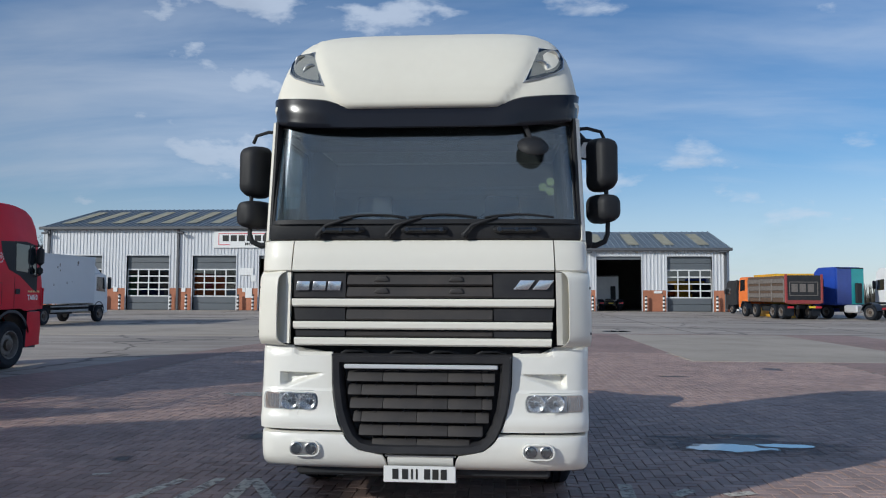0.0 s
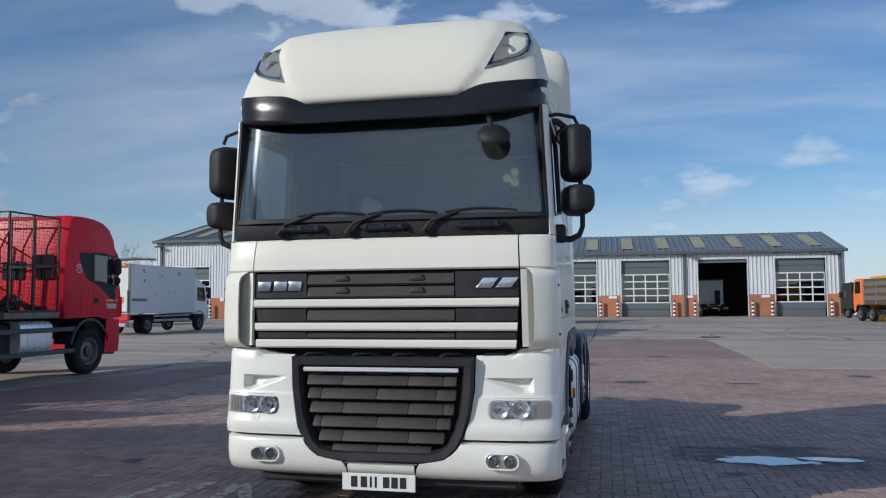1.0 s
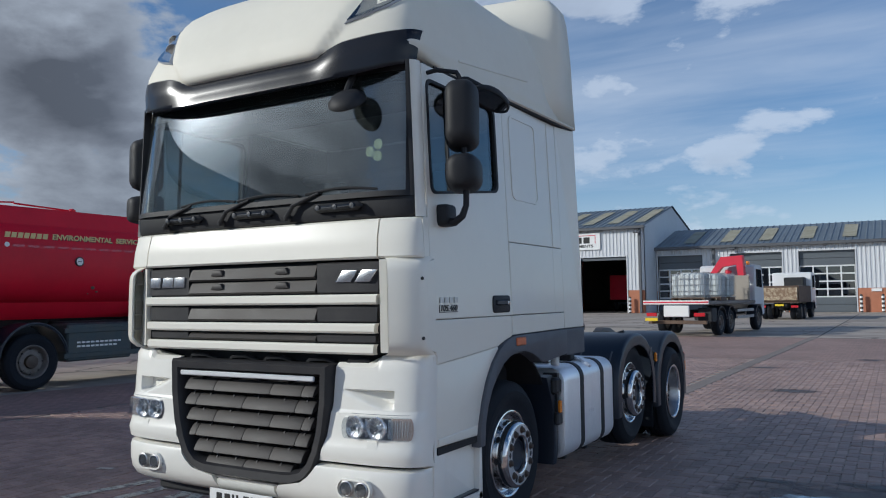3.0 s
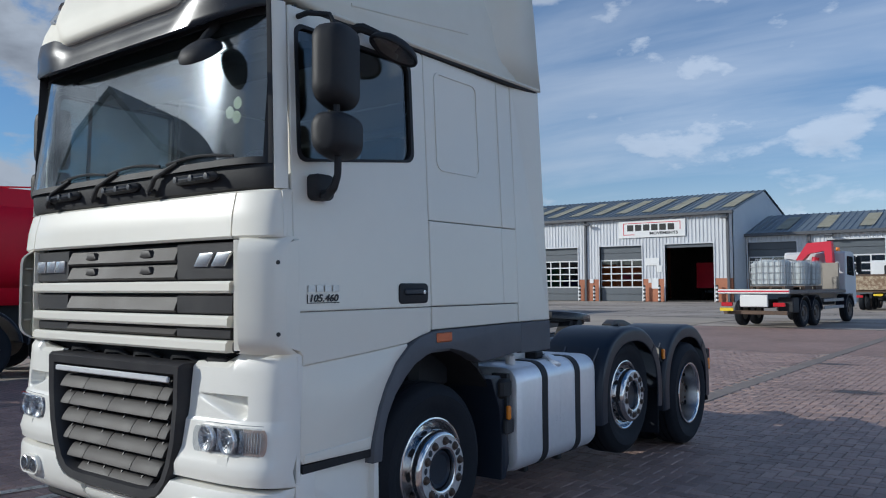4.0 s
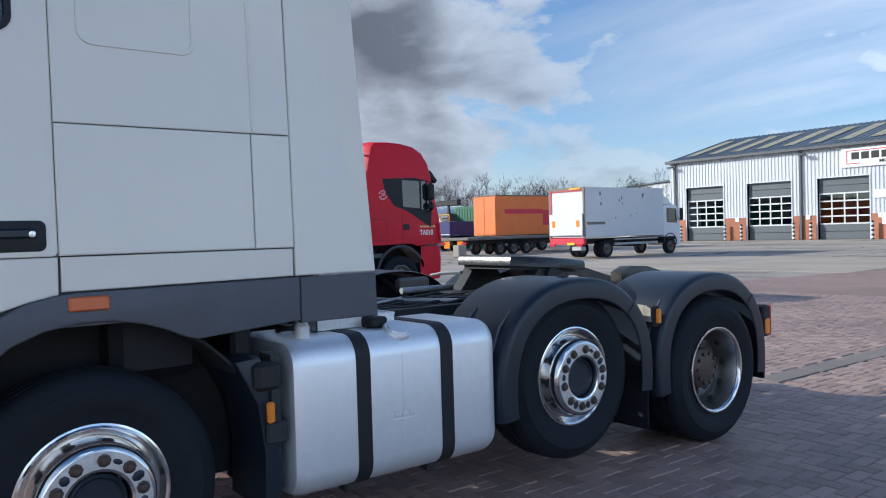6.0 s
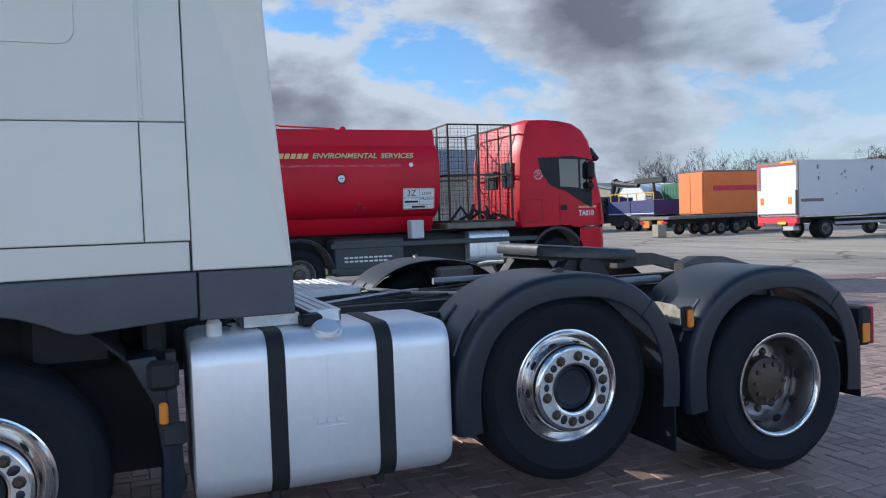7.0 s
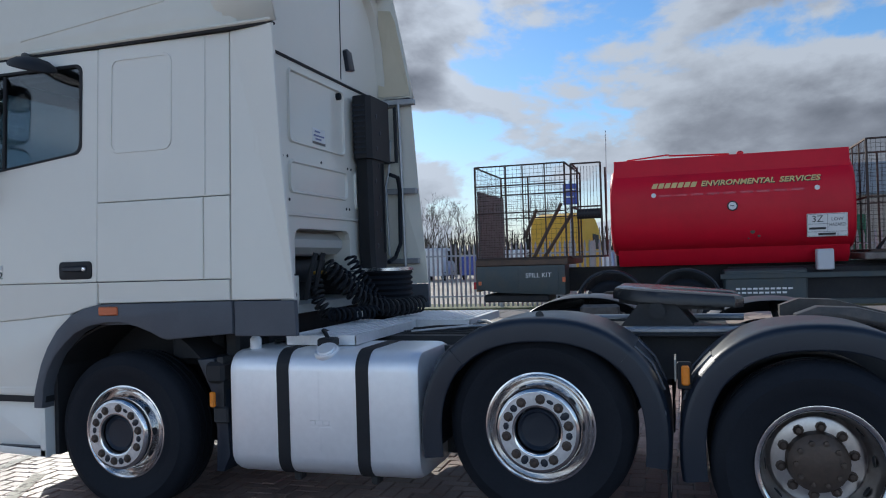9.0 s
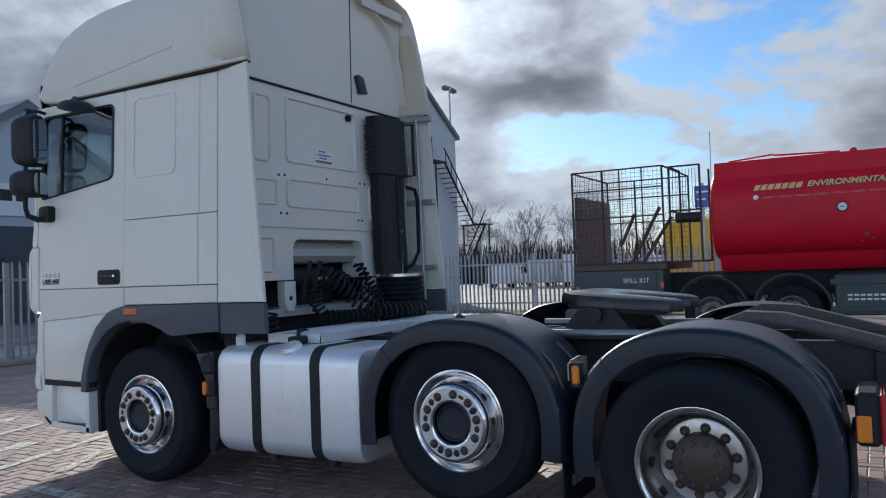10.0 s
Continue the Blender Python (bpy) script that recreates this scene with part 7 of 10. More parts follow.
# catwalk plates
for x0, x1, y0, y1 in ((-0.10, 1.0, 2.44, 2.91), (-1.05, -0.12, 2.62, 3.32)):
    cw = part("catwalk", M().box(x0, x1, y0, y1, 1.100, 1.108).box(x0, x1, y1 - 0.006, y1, 1.05, 1.10).box(x1 - 0.006, x1, y0, y1, 1.05, 1.10).box(x0, x1, y0, y0 + 0.006, 1.05, 1.10), TREAD, truck, "bright aluminium tread plate")
    st = M()
    k = 0
    while y0 + 0.03 + k * 0.05 < y1 - 0.03:
        st.box(x0 + 0.02, x1 - 0.02, y0 + 0.025 + k * 0.05, y0 + 0.043 + k * 0.05, 1.107, 1.114, 0.003)
        k += 1
    part("tread_rib", st, TREAD, cw, "", 0)
# cables along the frame
cb = M()
rnd = random.Random(8)
for k in range(9):
    x = -0.25 + 0.07 * k
    cb.tube([(x + rnd.uniform(-.03, .03), 2.9 + 0.2 * i, 1.035 + rnd.uniform(0, .035)) for i in range(9)], rnd.choice((0.008, 0.011, 0.014)), 5)
part("frame_cable", cb, BLACKTRIM, truck)
part("frame_pipe", M().tube([(-0.5, 3.0, 1.05), (-0.3, 3.4, 1.08), (0.1, 3.6, 1.07), (0.3, 3.9, 1.06)], 0.012, 6).tube([(0.25, 3.0, 1.06), (0.2, 3.4, 1.09), (-0.1, 3.7, 1.07)], 0.010, 6), GALV, truck)


# fenders
def fender(s, cy, cz, r, y_front, y_back, top, label):
    """A three-piece mudguard: arched crown, sloping flaps, rolled outer edge."""
    mid, half = (y_front + y_back) / 2, (y_back - y_front) / 2
    fine = []
    for i in range(41):
        a = radians(190 - 200 * i / 40)
        c, q = math.cos(a), math.sin(a)
        fine.append((mid + half * math.copysign(abs(c) ** 0.87, c), cz + (top - cz) * math.copysign(abs(q) ** 0.87, q)))
    nrm = []
    for i, p in enumerate(fine):
        a, b = fine[max(0, i - 1)], fine[min(len(fine) - 1, i + 1)]
        d = Vector((b[0] - a[0], b[1] - a[1])).normalized()
        nrm.append((-d.y, d.x))
    sec = [(0.70, -0.0), (0.72, 0.006), (1.20, 0.008), (1.240, 0.006), (1.258, 0.000), (1.270, -0.010), (1.276, -0.022), (1.278, -0.036), (1.278, -0.112), (1.274, -0.119), (1.266, -0.119), (1.263, -0.112), (1.263, -0.050), (1.250, -0.026), (1.22, -0.012), (0.72, -0.010)]

    def stretch(i0, i1, up):
        """One moulded length of the guard, lifted by up where it laps over its neighbour."""
        return M().loft([[(s * (x + (up if x > 1.26 else 0)), fine[i][0] + nrm[i][0] * (o + up), fine[i][1] + nrm[i][1] * (o + up)) for x, o in sec] for i in range(i0, i1 + 1)], True, True)

    f = part("mudguard", stretch(10, 30, 0.0), FENDER, truck, label, 28)
    for i0, i1 in ((0, 11), (29, 40)):
        part("guard_flap", stretch(i0, i1, 0.004), FENDER, f, "", 28)
    for i, j in ((11, 6), (29, 34)):
        for x in (0.88, 1.18):
            p, q, n, w = fine[i], fine[j], nrm[i], nrm[j]
            part("guard_stay", M().tube([(s * x, p[0] + n[0] * 0.012, p[1] + n[1] * 0.012), (s * x, (p[0] + q[0]) / 2 + n[0] * 0.040, (p[1] + q[1]) / 2 + n[1] * 0.040), (s * x, q[0] + w[0] * 0.016, q[1] + w[1] * 0.016)], 0.0085, 6), GREYTRIM, f)
    p, n = fine[35], nrm[35]
    part("guard_cap", M().lathe([(0.03, 0), (0.028, 0.006), (0, 0.008)], "x", (s * 1.268 if s > 0 else s * 1.276, p[0] - 0.02, p[1] - 0.05), 14), GREYTRIM, f)
    return f


for s in SIDES:
    fender(s, 4.052, 0.60, 0.6, 3.41, 4.72, 1.222, "dusty black mudguard over the mid axle")
    fender(s, 5.436, 0.545, 0.6, 4.775, 6.060, 1.182, "dusty black mudguard over the drive axle")
    part("mud_flap", M().box(s * 0.74, s * 1.24, 4.700, 4.712, 0.20, 0.62, 0.004), RUBBER, truck, "rubber flap with a pale moulded mark")
    for i in range(3):
        part("flap_mark", M().box(s * (0.90 + i * 0.08), s * (0.96 + i * 0.08), 4.7125, 4.716, 0.31, 0.37), GALV, truck, "", 0)
    part("mud_flap", M().box(s * 0.74, s * 1.25, 6.072, 6.086, 0.35, 0.70, 0.004), RUBBER, truck, "rubber flap")
    part("guard_bracket", M().tube([(s * 0.40, 4.06, 0.95), (s * 0.75, 4.06, 1.10), (s * 1.15, 4.06, 1.235)], 0.022, 8), STEEL, truck)
    part("guard_bracket", M().tube([(s * 0.40, 5.44, 0.95), (s * 0.75, 5.44, 1.05), (s * 1.15, 5.44, 1.15)], 0.022, 8), STEEL, truck)
    # rear lamps
    rl = part("rear_lamp", M().box(s * 0.86, s * 1.24, 6.10, 6.20, 0.66, 0.90, 0.015), BLACKTRIM, truck, "rear lamp cluster")
    part("lens", M().box(s * 0.87, s * 1.235, 6.20, 6.222, 0.665, 0.895, 0.008), REDLENS, rl, "red lens")
    part("side_lens", M().box(s * 1.24, s * 1.256, 6.105, 6.165, 0.68, 0.80, 0.006), AMBER, rl, "amber side lens")
    part("lamp_arm", M().box(s * 0.40, s * 0.86, 6.14, 6.19, 0.76, 0.84, 0.01), STEEL, truck)
# fifth wheel
fw = part("coupling_plate", M().prism([(-0.40, 4.47), (-0.30, 4.38), (0.30, 4.38), (0.40, 4.47), (0.46, 4.60), (0.46, 4.72), (0.42, 4.92), (0.36, 5.10), (0.24, 5.16), (0.16, 5.12), (0.10, 4.95), (0.06, 4.74), (0.0, 4.70), (-0.06, 4.74), (-0.10, 4.95), (-0.16, 5.12), (-0.24, 5.16), (-0.36, 5.10), (-0.42, 4.92), (-0.46, 4.72), (-0.46, 4.60)], "z", -0.024, 0.052, 0.030), GREASE, truck, "greasy black fifth wheel coupling plate")
fw.matrix_basis = Matrix.Translation((0, 4.65, 1.270)) @ Matrix.Rotation(radians(-5), 4, "X") @ Matrix.Translation((0, -4.65, 0))
rim = [(x * 0.88, 4.66 + (y - 4.66) * 0.88) for x, y in [(-0.40, 4.47), (-0.30, 4.38), (0.30, 4.38), (0.40, 4.47), (0.46, 4.60), (0.46, 4.72), (0.42, 4.92), (0.36, 5.10), (-0.36, 5.10), (-0.42, 4.92), (-0.46, 4.72), (-0.46, 4.60)]]
part("coupling_skirt", M().prism(rim, "z", -0.050, -0.025), STEEL, fw)
for s in SIDES:
    pd = part("coupling_pedestal", M().prism([(4.40, 1.066), (4.90, 1.066), (4.76, 1.24), (4.54, 1.24)], "x", s * 0.30, s * 0.42), STEEL, truck, "dark coupling pedestal")
    part("pivot_pin", M().lathe([(0.05, s * 0.26), (0.05, s * 0.46)], "x", (0, 4.65, 1.20), 12), STEEL, pd)
part("mounting_plate", M().box(-0.5, 0.5, 4.25, 5.08, 1.046, 1.066, 0.006), STEEL, truck)
for s in SIDES:
    part("slide_bar", M().lathe([(0.025, 3.95), (0.025, 5.2)], "y", (s * 0.47, 0, 1.085), 10), GALV, truck)
part("release_handle", M().tube([(-0.42, 4.5, 1.20), (-0.62, 4.46, 1.19), (-0.75, 4.44, 1.17)], 0.013, 6), GALV, truck)
part("wear_plate", M().box(-0.72, -0.62, 4.05, 4.34, 1.06, 1.17, 0.02), WORNGREY, truck, "worn pale steel bracket")
# guide ramps at the tail
for s in SIDES:
    part("guide_ramp", M().prism([(5.42, 1.17), (5.54, 1.215), (5.75, 1.205), (6.55, 0.985), (6.55, 0.90), (5.78, 1.115), (5.42, 1.10)], "x", s * 0.34, s * 0.45, 0.008), RAMPSTEEL, truck, "worn dark steel guide ramp")
    part("ramp_post", M().box(s * 0.36, s * 0.43, 6.18, 6.26, 0.62, 1.0, 0.008), STEEL, truck)
part("tail_beam", M().box(-0.86, 0.86, 6.22, 6.30, 0.66, 0.80, 0.01), STEEL, truck)
part("damper", M().lathe([(0.03, 0.45), (0.03, 0.75), (0.02, 0.76), (0.02, 1.0)], "z", (0.62, 6.30, 0), 10), DULLALLOY, truck)

# ---- inside the cab ----
cab = M()
cab.box(-1.17, 1.17, 0.45, 2.21, 1.20, 1.26)
cab.box(-1.17, 1.17, 2.16, 2.214, 1.80, 2.99)
part("cab_lining", cab, LINING, truck, "", 0)
part("headlining", M().box(-1.17, 1.17, 0.40, 2.21, 3.02, 3.05), LINING, truck, "", 0)
db = M().prism([(0.30, 2.0), (0.34, 2.13), (0.60, 2.165), (0.78, 2.10), (0.85, 1.95), (0.80, 1.6), (0.36, 1.6)], "x", -1.15, 1.15, 0.01)
part("dashboard", db, INTERIOR, truck, "dark grey dashboard")
part("dash_binnacle", M().prism([(0.52, 2.14), (0.56, 2.27), (0.74, 2.28), (0.80, 2.14)], "x", -0.95, -0.35, 0.02), INTERIOR, truck)
sw = M()
pts = [(-0.62 + 0.22 * math.cos(2 * math.pi * k / 24), 0.0 + 0.22 * math.sin(2 * math.pi * k / 24), 0) for k in range(25)]
sw.tube(pts, 0.016, 8)
sw.box(-0.82, -0.42, -0.02, 0.02, -0.02, 0.01).lathe([(0.06, -0.03), (0.06, 0.02), (0, 0.03)], "z", (-0.62, 0, 0), 14)
swo = part("steering_wheel", sw, INTERIOR, truck, "black steering wheel")
swo.matrix_basis = pose(0, 0.93, 2.24, 38, 0, 0)


def seat(x):
    st = part("seat", M().box(x - 0.27, x + 0.27, 0.98, 1.50, 1.66, 1.84, 0.07), SEATCLOTH, truck, "dark cloth cab seat")
    bk = M().loft([[(x + a, 1.44 + 0.12 * t + b, 1.80 + 0.78 * t) for a, b in ((-w, -0.05), (w, -0.05), (w, 0.06), (-w, 0.06))] for t, w in ((0, 0.25), (0.1, 0.27), (0.7, 0.26), (0.8, 0.17), (0.98, 0.16), (1.0, 0.13))], True, True)
    part("backrest", bk, SEATCLOTH, st)
    part("pedestal", M().box(x - 0.2, x + 0.2, 1.05, 1.42, 1.26, 1.66), INTERIOR, st)


seat(-0.62); seat(0.62)
part("bunk", M().box(-1.1, 1.1, 1.62, 2.15, 1.62, 1.78, 0.05), LINING, truck, "bunk mattress")
part("bunk", M().box(-1.1, 1.1, 1.70, 2.15, 2.62, 2.70, 0.03), LINING, truck, "upper bunk")
part("header_shelf", M().box(-1.1, 1.1, 0.42, 0.75, 2.86, 3.0, 0.03), INTERIOR, truck)
# unseen dark block added behind the front to keep light out of the cab
part("cab_core", M().box(-1.16, 1.16, 0.18, 0.44, 1.25, 2.0), SEAMSHADE, truck, "", 0)

lean_cab()


# ---- red tanker lorry ----
WINDOW = mat("dark_window", (0.018, 0.022, 0.026), 0.05, grain=4, vary=0.1, stain=0.1, bump=0, coat=0.6)
MESHWIRE = mat("rusty_wire", (0.055, 0.042, 0.036), 0.7, 0.3, grain=40, vary=0.3, stain=0.4, bump=0)


def wire_panel(m, p, u, v, step=0.085, r=0.0035):
    """A panel of crossed wires from corner p along the edges u and v."""
    p, u, v = Vector(p), Vector(u), Vector(v)
    for a, b in ((u, v), (v, u)):
        k = max(2, int(a.length / step))
        d = b.normalized()
        n1 = d.orthogonal().normalized() * r
        n2 = d.cross(n1.normalized()) * r
        for i in range(1, k):
            q = p + a * (i / k)
            o = len(m.v)
            m.v += [tuple(q + n1), tuple(q - n1 * 0.5 + n2 * 0.87), tuple(q - n1 * 0.5 - n2 * 0.87), tuple(q + b + n1), tuple(q + b - n1 * 0.5 + n2 * 0.87), tuple(q + b - n1 * 0.5 - n2 * 0.87)]
            m.f += [(o, o + 1, o + 4, o + 3), (o + 1, o + 2, o + 5, o + 4), (o + 2, o, o + 3, o + 5)]


def bar(m, a, b, w=0.022):
    a, b = Vector(a), Vector(b)
    return m.tube([a, b], w, 4)


TK = thing("tanker_lorry", "red tanker lorry with mesh cages, parked beside a steel fence", "lorry", at=pose(-11.3, 0, 0))


def barrel(k, y, n=44):
    out = []
    for i in range(n):
        a = 2 * math.pi * i / n
        c, s = math.cos(a), math.sin(a)
        out.append((1.235 * k * math.copysign(abs(c) ** 0.60, c), y, 2.36 + 0.88 * k * math.copysign(abs(s) ** 0.60, s)))
    return out


def face_x(z):
    q = min(0.999, abs(z - 2.36) / 0.88)
    return 1.235 * (1 - q ** (2 / 0.60)) ** (0.30)


tb = part("barrel", M().loft([barrel(k, y) for k, y in ((0.55, 3.44), (0.80, 3.455), (0.92, 3.475), (0.97, 3.50), (0.993, 3.54), (1, 3.60), (1, 7.70), (0.993, 7.75), (0.97, 7.785), (0.92, 7.805), (0.80, 7.82), (0.55, 7.83))], True, True), RED, TK, "red painted tank barrel")
part("coaming", M().loft([[(-1.06, y, 3.02), (-0.98, y, 3.36), (-0.94, y, 3.36), (-0.94, y, 3.2), (0.94, y, 3.2), (0.94, y, 3.36), (0.98, y, 3.36), (1.06, y, 3.02)] for y in (3.55, 7.74)], True, True), RED, tb, "raised red coaming", 20)
part("tank_cradle", M().prism([(-0.92, 1.62), (-0.86, 1.40), (-0.74, 1.28), (0.74, 1.28), (0.86, 1.40), (0.92, 1.62)], "y", 3.58, 7.72, 0.02), RED, TK, "red tank cradle")
part("tank_rail", M().tube([(0.9, 4.6, 3.42), (0.9, 5.7, 3.38)], 0.018, 6).tube([(0.85, 3.8, 3.38), (0.9, 4.6, 3.44)], 0.016, 6), RED, tb)
part("tank_valve", M().box(0.6, 0.75, 5.85, 5.97, 3.2, 3.45, 0.03), RED, tb)
ga = part("gauge", M().lathe([(0.085, -0.02), (0.095, 0.02), (0.08, 0.035), (0.075, 0.025), (0, 0.025)], "x", (face_x(2.37), 5.71, 2.37), 24), STEEL, tb, "round level gauge")
part("dial", M().lathe([(0.072, 0.026), (0, 0.030)], "x", (face_x(2.37), 5.71, 2.37), 20), PLATEWHITE, ga)
part("needle", M().box(face_x(2.37) + 0.030, face_x(2.37) + 0.033, 5.67, 5.74, 2.365, 2.378), INK, ga, "", 0)
# company name and a faded second line, as plain blocks
z0, z1 = 2.765, 2.865
for a, b, n in ((4.26, 5.09, 7),):
    p = (b - a) / n
    for i in range(n):
        q = M()
        y0, y1 = a + p * i, a + p * i + p * 0.78
        q.loft([[(face_x(z) + 0.002, y0 + sh, z), (face_x(z) + 0.002, y1 + sh, z), (face_x(z) + 0.008, y1 + sh, z), (face_x(z) + 0.008, y0 + sh, z)] for z, sh in ((z0, 0), ((z0 + z1) / 2, 0.02), (z1, 0.04))], True, True)
        part("mark", q, GOLD, tb, "", 0)
RYZ = Matrix(((0, 0, 1, 0), (1, 0, 0, 0), (0, 1, 0, 0), (0, 0, 0, 1)))
lean = math.atan2(face_x(z0) - face_x(z1), z1 - z0)
for word, a, b in (("ENVIRONMENTAL", 5.16, 6.45), ("SERVICES", 6.52, 7.22)):
    lettering(word, 0.148, tb, INK, Matrix.Translation((face_x(2.815) + 0.004, (a + b) / 2 + 0.012, 2.803)) @ Matrix.Rotation(-lean, 4, "Y") @ RYZ, depth=0.002, shear=0.25, width=b - a, bold=0.004)
    lettering(word, 0.148, tb, GOLD, Matrix.Translation((face_x(2.815) + 0.006, (a + b) / 2, 2.815)) @ Matrix.Rotation(-lean, 4, "Y") @ RYZ, depth=0.003, shear=0.25, width=b - a, bold=0.004)
for i in range(9):
    a = 4.40 + i * 0.29
    q = M()
    q.loft([[(face_x(z) + 0.001, a, z), (face_x(z) + 0.001, a + 0.22, z), (face_x(z) + 0.005, a + 0.22, z), (face_x(z) + 0.005, a, z)] for z in (2.60, 2.64)], True, True)
    part("mark", q, REDLENS, tb, "", 0)
for y in (4.30, 7.16):
    part("roundel", M().lathe([(0.045, 0.0), (0.045, 0.008), (0, 0.009)], "x", (face_x(2.635), y, 2.635), 14), PLATEWHITE, tb, "", 0)
# hazard placard
pb = part("placard", M().box(-0.01, 0.006, -0.335, 0.335, -0.21, 0.21, 0.003), PLATEWHITE, tb, "white hazard placard")
pb.matrix_basis = pose(face_x(1.95) + 0.022, 7.30, 1.95, 0, 8, 0)
for a, b, c, d in ((-0.32, 0.32, 0.195, 0.2), (-0.32, 0.32, -0.2, -0.195), (-0.325, -0.32, -0.2, 0.2), (0.32, 0.325, -0.2, 0.2), (-0.32, 0.32, -0.125, -0.12), (0.005, 0.01, -0.12, 0.195), (-0.32, 0.005, 0.02, 0.025), (0.17, 0.175, -0.195, -0.125)):
    part("placard_rule", M().box(0.0065, 0.008, a, b, c, d), INK, pb, "", 0)
RYZ = Matrix(((0, 0, 1, 0), (1, 0, 0, 0), (0, 1, 0, 0), (0, 0, 0, 1)))
lettering("3Z", 0.17, pb, INK, Matrix.Translation((0.0075, -0.16, 0.108)) @ RYZ, depth=0.0008)
lettering("LOW", 0.085, pb, INK, Matrix.Translation((0.0075, 0.165, 0.10)) @ RYZ, depth=0.0008)
lettering("HAZARD", 0.085, pb, INK, Matrix.Translation((0.0075, 0.165, 0.0)) @ RYZ, depth=0.0008, width=0.26)
for a, b, c in ((-0.30, -0.02, -0.06), (-0.15, 0.14, -0.165)):
    part("mark", M().box(0.0065, 0.008, a, b, c - 0.02, c + 0.02), INK, pb, "", 0)
# rear body: boxes, cage, boards
part("rear_body", M().box(-1.2, 1.22, 0.72, 2.62, 1.36, 1.50, 0.02).box(-1.2, 1.2, 0.72, 0.80, 0.85, 1.4), RUSTY, TK, "rusty rear deck")
sk = part("spill_locker", M().prism([(0.74, 0.90), (1.2, 0.82), (2.55, 0.76), (2.55, 1.36), (0.74, 1.36)], "x", 0.6, 1.225, 0.01), TEALGREY, TK, "dark grey locker under the deck")
part("locker_door", M().prism([(1.62, 0.86), (2.42, 0.80), (2.42, 1.34), (1.62, 1.34)], "x", 1.225, 1.240, 0.006), TEALGREY, sk)
lettering("SPILL KIT", 0.13, sk, PLATEWHITE, Matrix.Translation((1.2415, 2.02, 1.16)) @ RYZ, depth=0.001, width=0.52)
part("marker", M().box(1.225, 1.245, 2.50, 2.56, 1.02, 1.12), ORANGELENS, sk)
part("marker", M().box(1.225, 1.245, 0.78, 0.84, 0.98, 1.06), ORANGELENS, sk)
part("under_tray", M().box(0.2, 1.1, 0.85, 2.2, 0.62, 0.78, 0.03), BLACKBODY, TK)
bars = [((x, y, 1.5), (x, y, 3.40), 0.024) for y in (0.76, 1.40, 2.60) for x in (1.2, -1.2)]
bars += [((x, 0.76, z), (x, 2.60, z), 0.02) for x in (1.2, -1.2) for z in (3.40, 3.0, 2.44)]
bars += [((-1.2, 0.76, z), (1.2, 0.76, z), 0.02) for z in (3.40, 2.44)] + [((-1.2, 2.60, 3.40), (1.2, 2.60, 3.40), 0.02)]
bars += [((1.2, y, 1.5), (1.2, y, 3.40), 0.016) for y in (1.75, 2.2)]
cg = part("rear_cage", M().loft([[(x * k, 1.68 + (y - 1.68) * k, z) for x, y in ((-1.22, 0.74), (1.22, 0.74), (1.22, 2.62), (-1.22, 2.62))] for k, z in ((1, 1.49), (1, 1.53), (0.96, 1.53), (0.96, 1.49), (1, 1.49))], True, False), MESHRUST, TK, "rusty mesh cage over the rear deck", 0)
for a, b, w in bars:
    part("cage_bar", bar(M(), a, b, w), MESHRUST, cg)
W = M()
wire_panel(W, (1.2, 0.76, 2.44), (0, 1.84, 0), (0, 0, 0.96))
wire_panel(W, (-1.2, 0.76, 1.5), (0, 1.84, 0), (0, 0, 1.9), 0.11)
wire_panel(W, (-1.2, 0.76, 1.5), (2.4, 0, 0), (0, 0, 1.9), 0.11)
wire_panel(W, (1.2, 0.76, 1.5), (0, 0.64, 0), (0, 0, 1.5), 0.05)
part("cage_mesh", W, MESHWIRE, cg, "", 0)
part("tail_board", M().box(-1.15, 1.15, 0.78, 0.82, 1.5, 2.92, 0.01), WORNGREY, cg, "grey tail board")
c2 = part("hose_rack", M().box(0.18, 1.17, 2.70, 3.32, 1.49, 1.53), MESHRUST, TK, "rusty hose rack beside the tank", 0)
bars = [((x, y, 1.5), (x, y, 3.36), 0.026) for y in (2.72, 3.30) for x in (1.15, 0.2)]
bars += [((1.15, 2.72, z), (1.15, 3.30, z), 0.022) for z in (3.36, 2.5)] + [((0.2, 2.72, z), (1.15, 2.72, z), 0.022) for z in (3.36, 2.5)]
bars += [((1.14, 2.74 + 0.06 * k, 3.3), (1.14, 2.70 + 0.065 * k, 2.3), 0.006) for k in range(9)]
for a, b, w in bars:
    part("rack_bar", bar(M(), a, b, w), MESHRUST, c2)
part("hose_pump", M().lathe([(0, -0.25), (0.10, -0.24), (0.10, 0.22), (0, 0.25)], "y", (1.05, 3.05, 2.36), 14), BLACKBODY, c2)
hp = M()
for k, (a, b) in enumerate((((1.0, 1.9, 1.52), (1.05, 2.5, 2.6)), ((0.9, 2.1, 1.52), (0.95, 2.7, 2.4)), ((1.0, 1.7, 1.9), (1.05, 2.0, 2.5)))):
    hp.tube([a, b], 0.035, 6)
part("loose_pole", hp, RUSTY, TK, "rusty poles leaning in the cage")
part("aerial", M().tube([(0.0, 3.30, 2.4), (0.0, 3.32, 4.15)], 0.010, 5), GALV, TK)
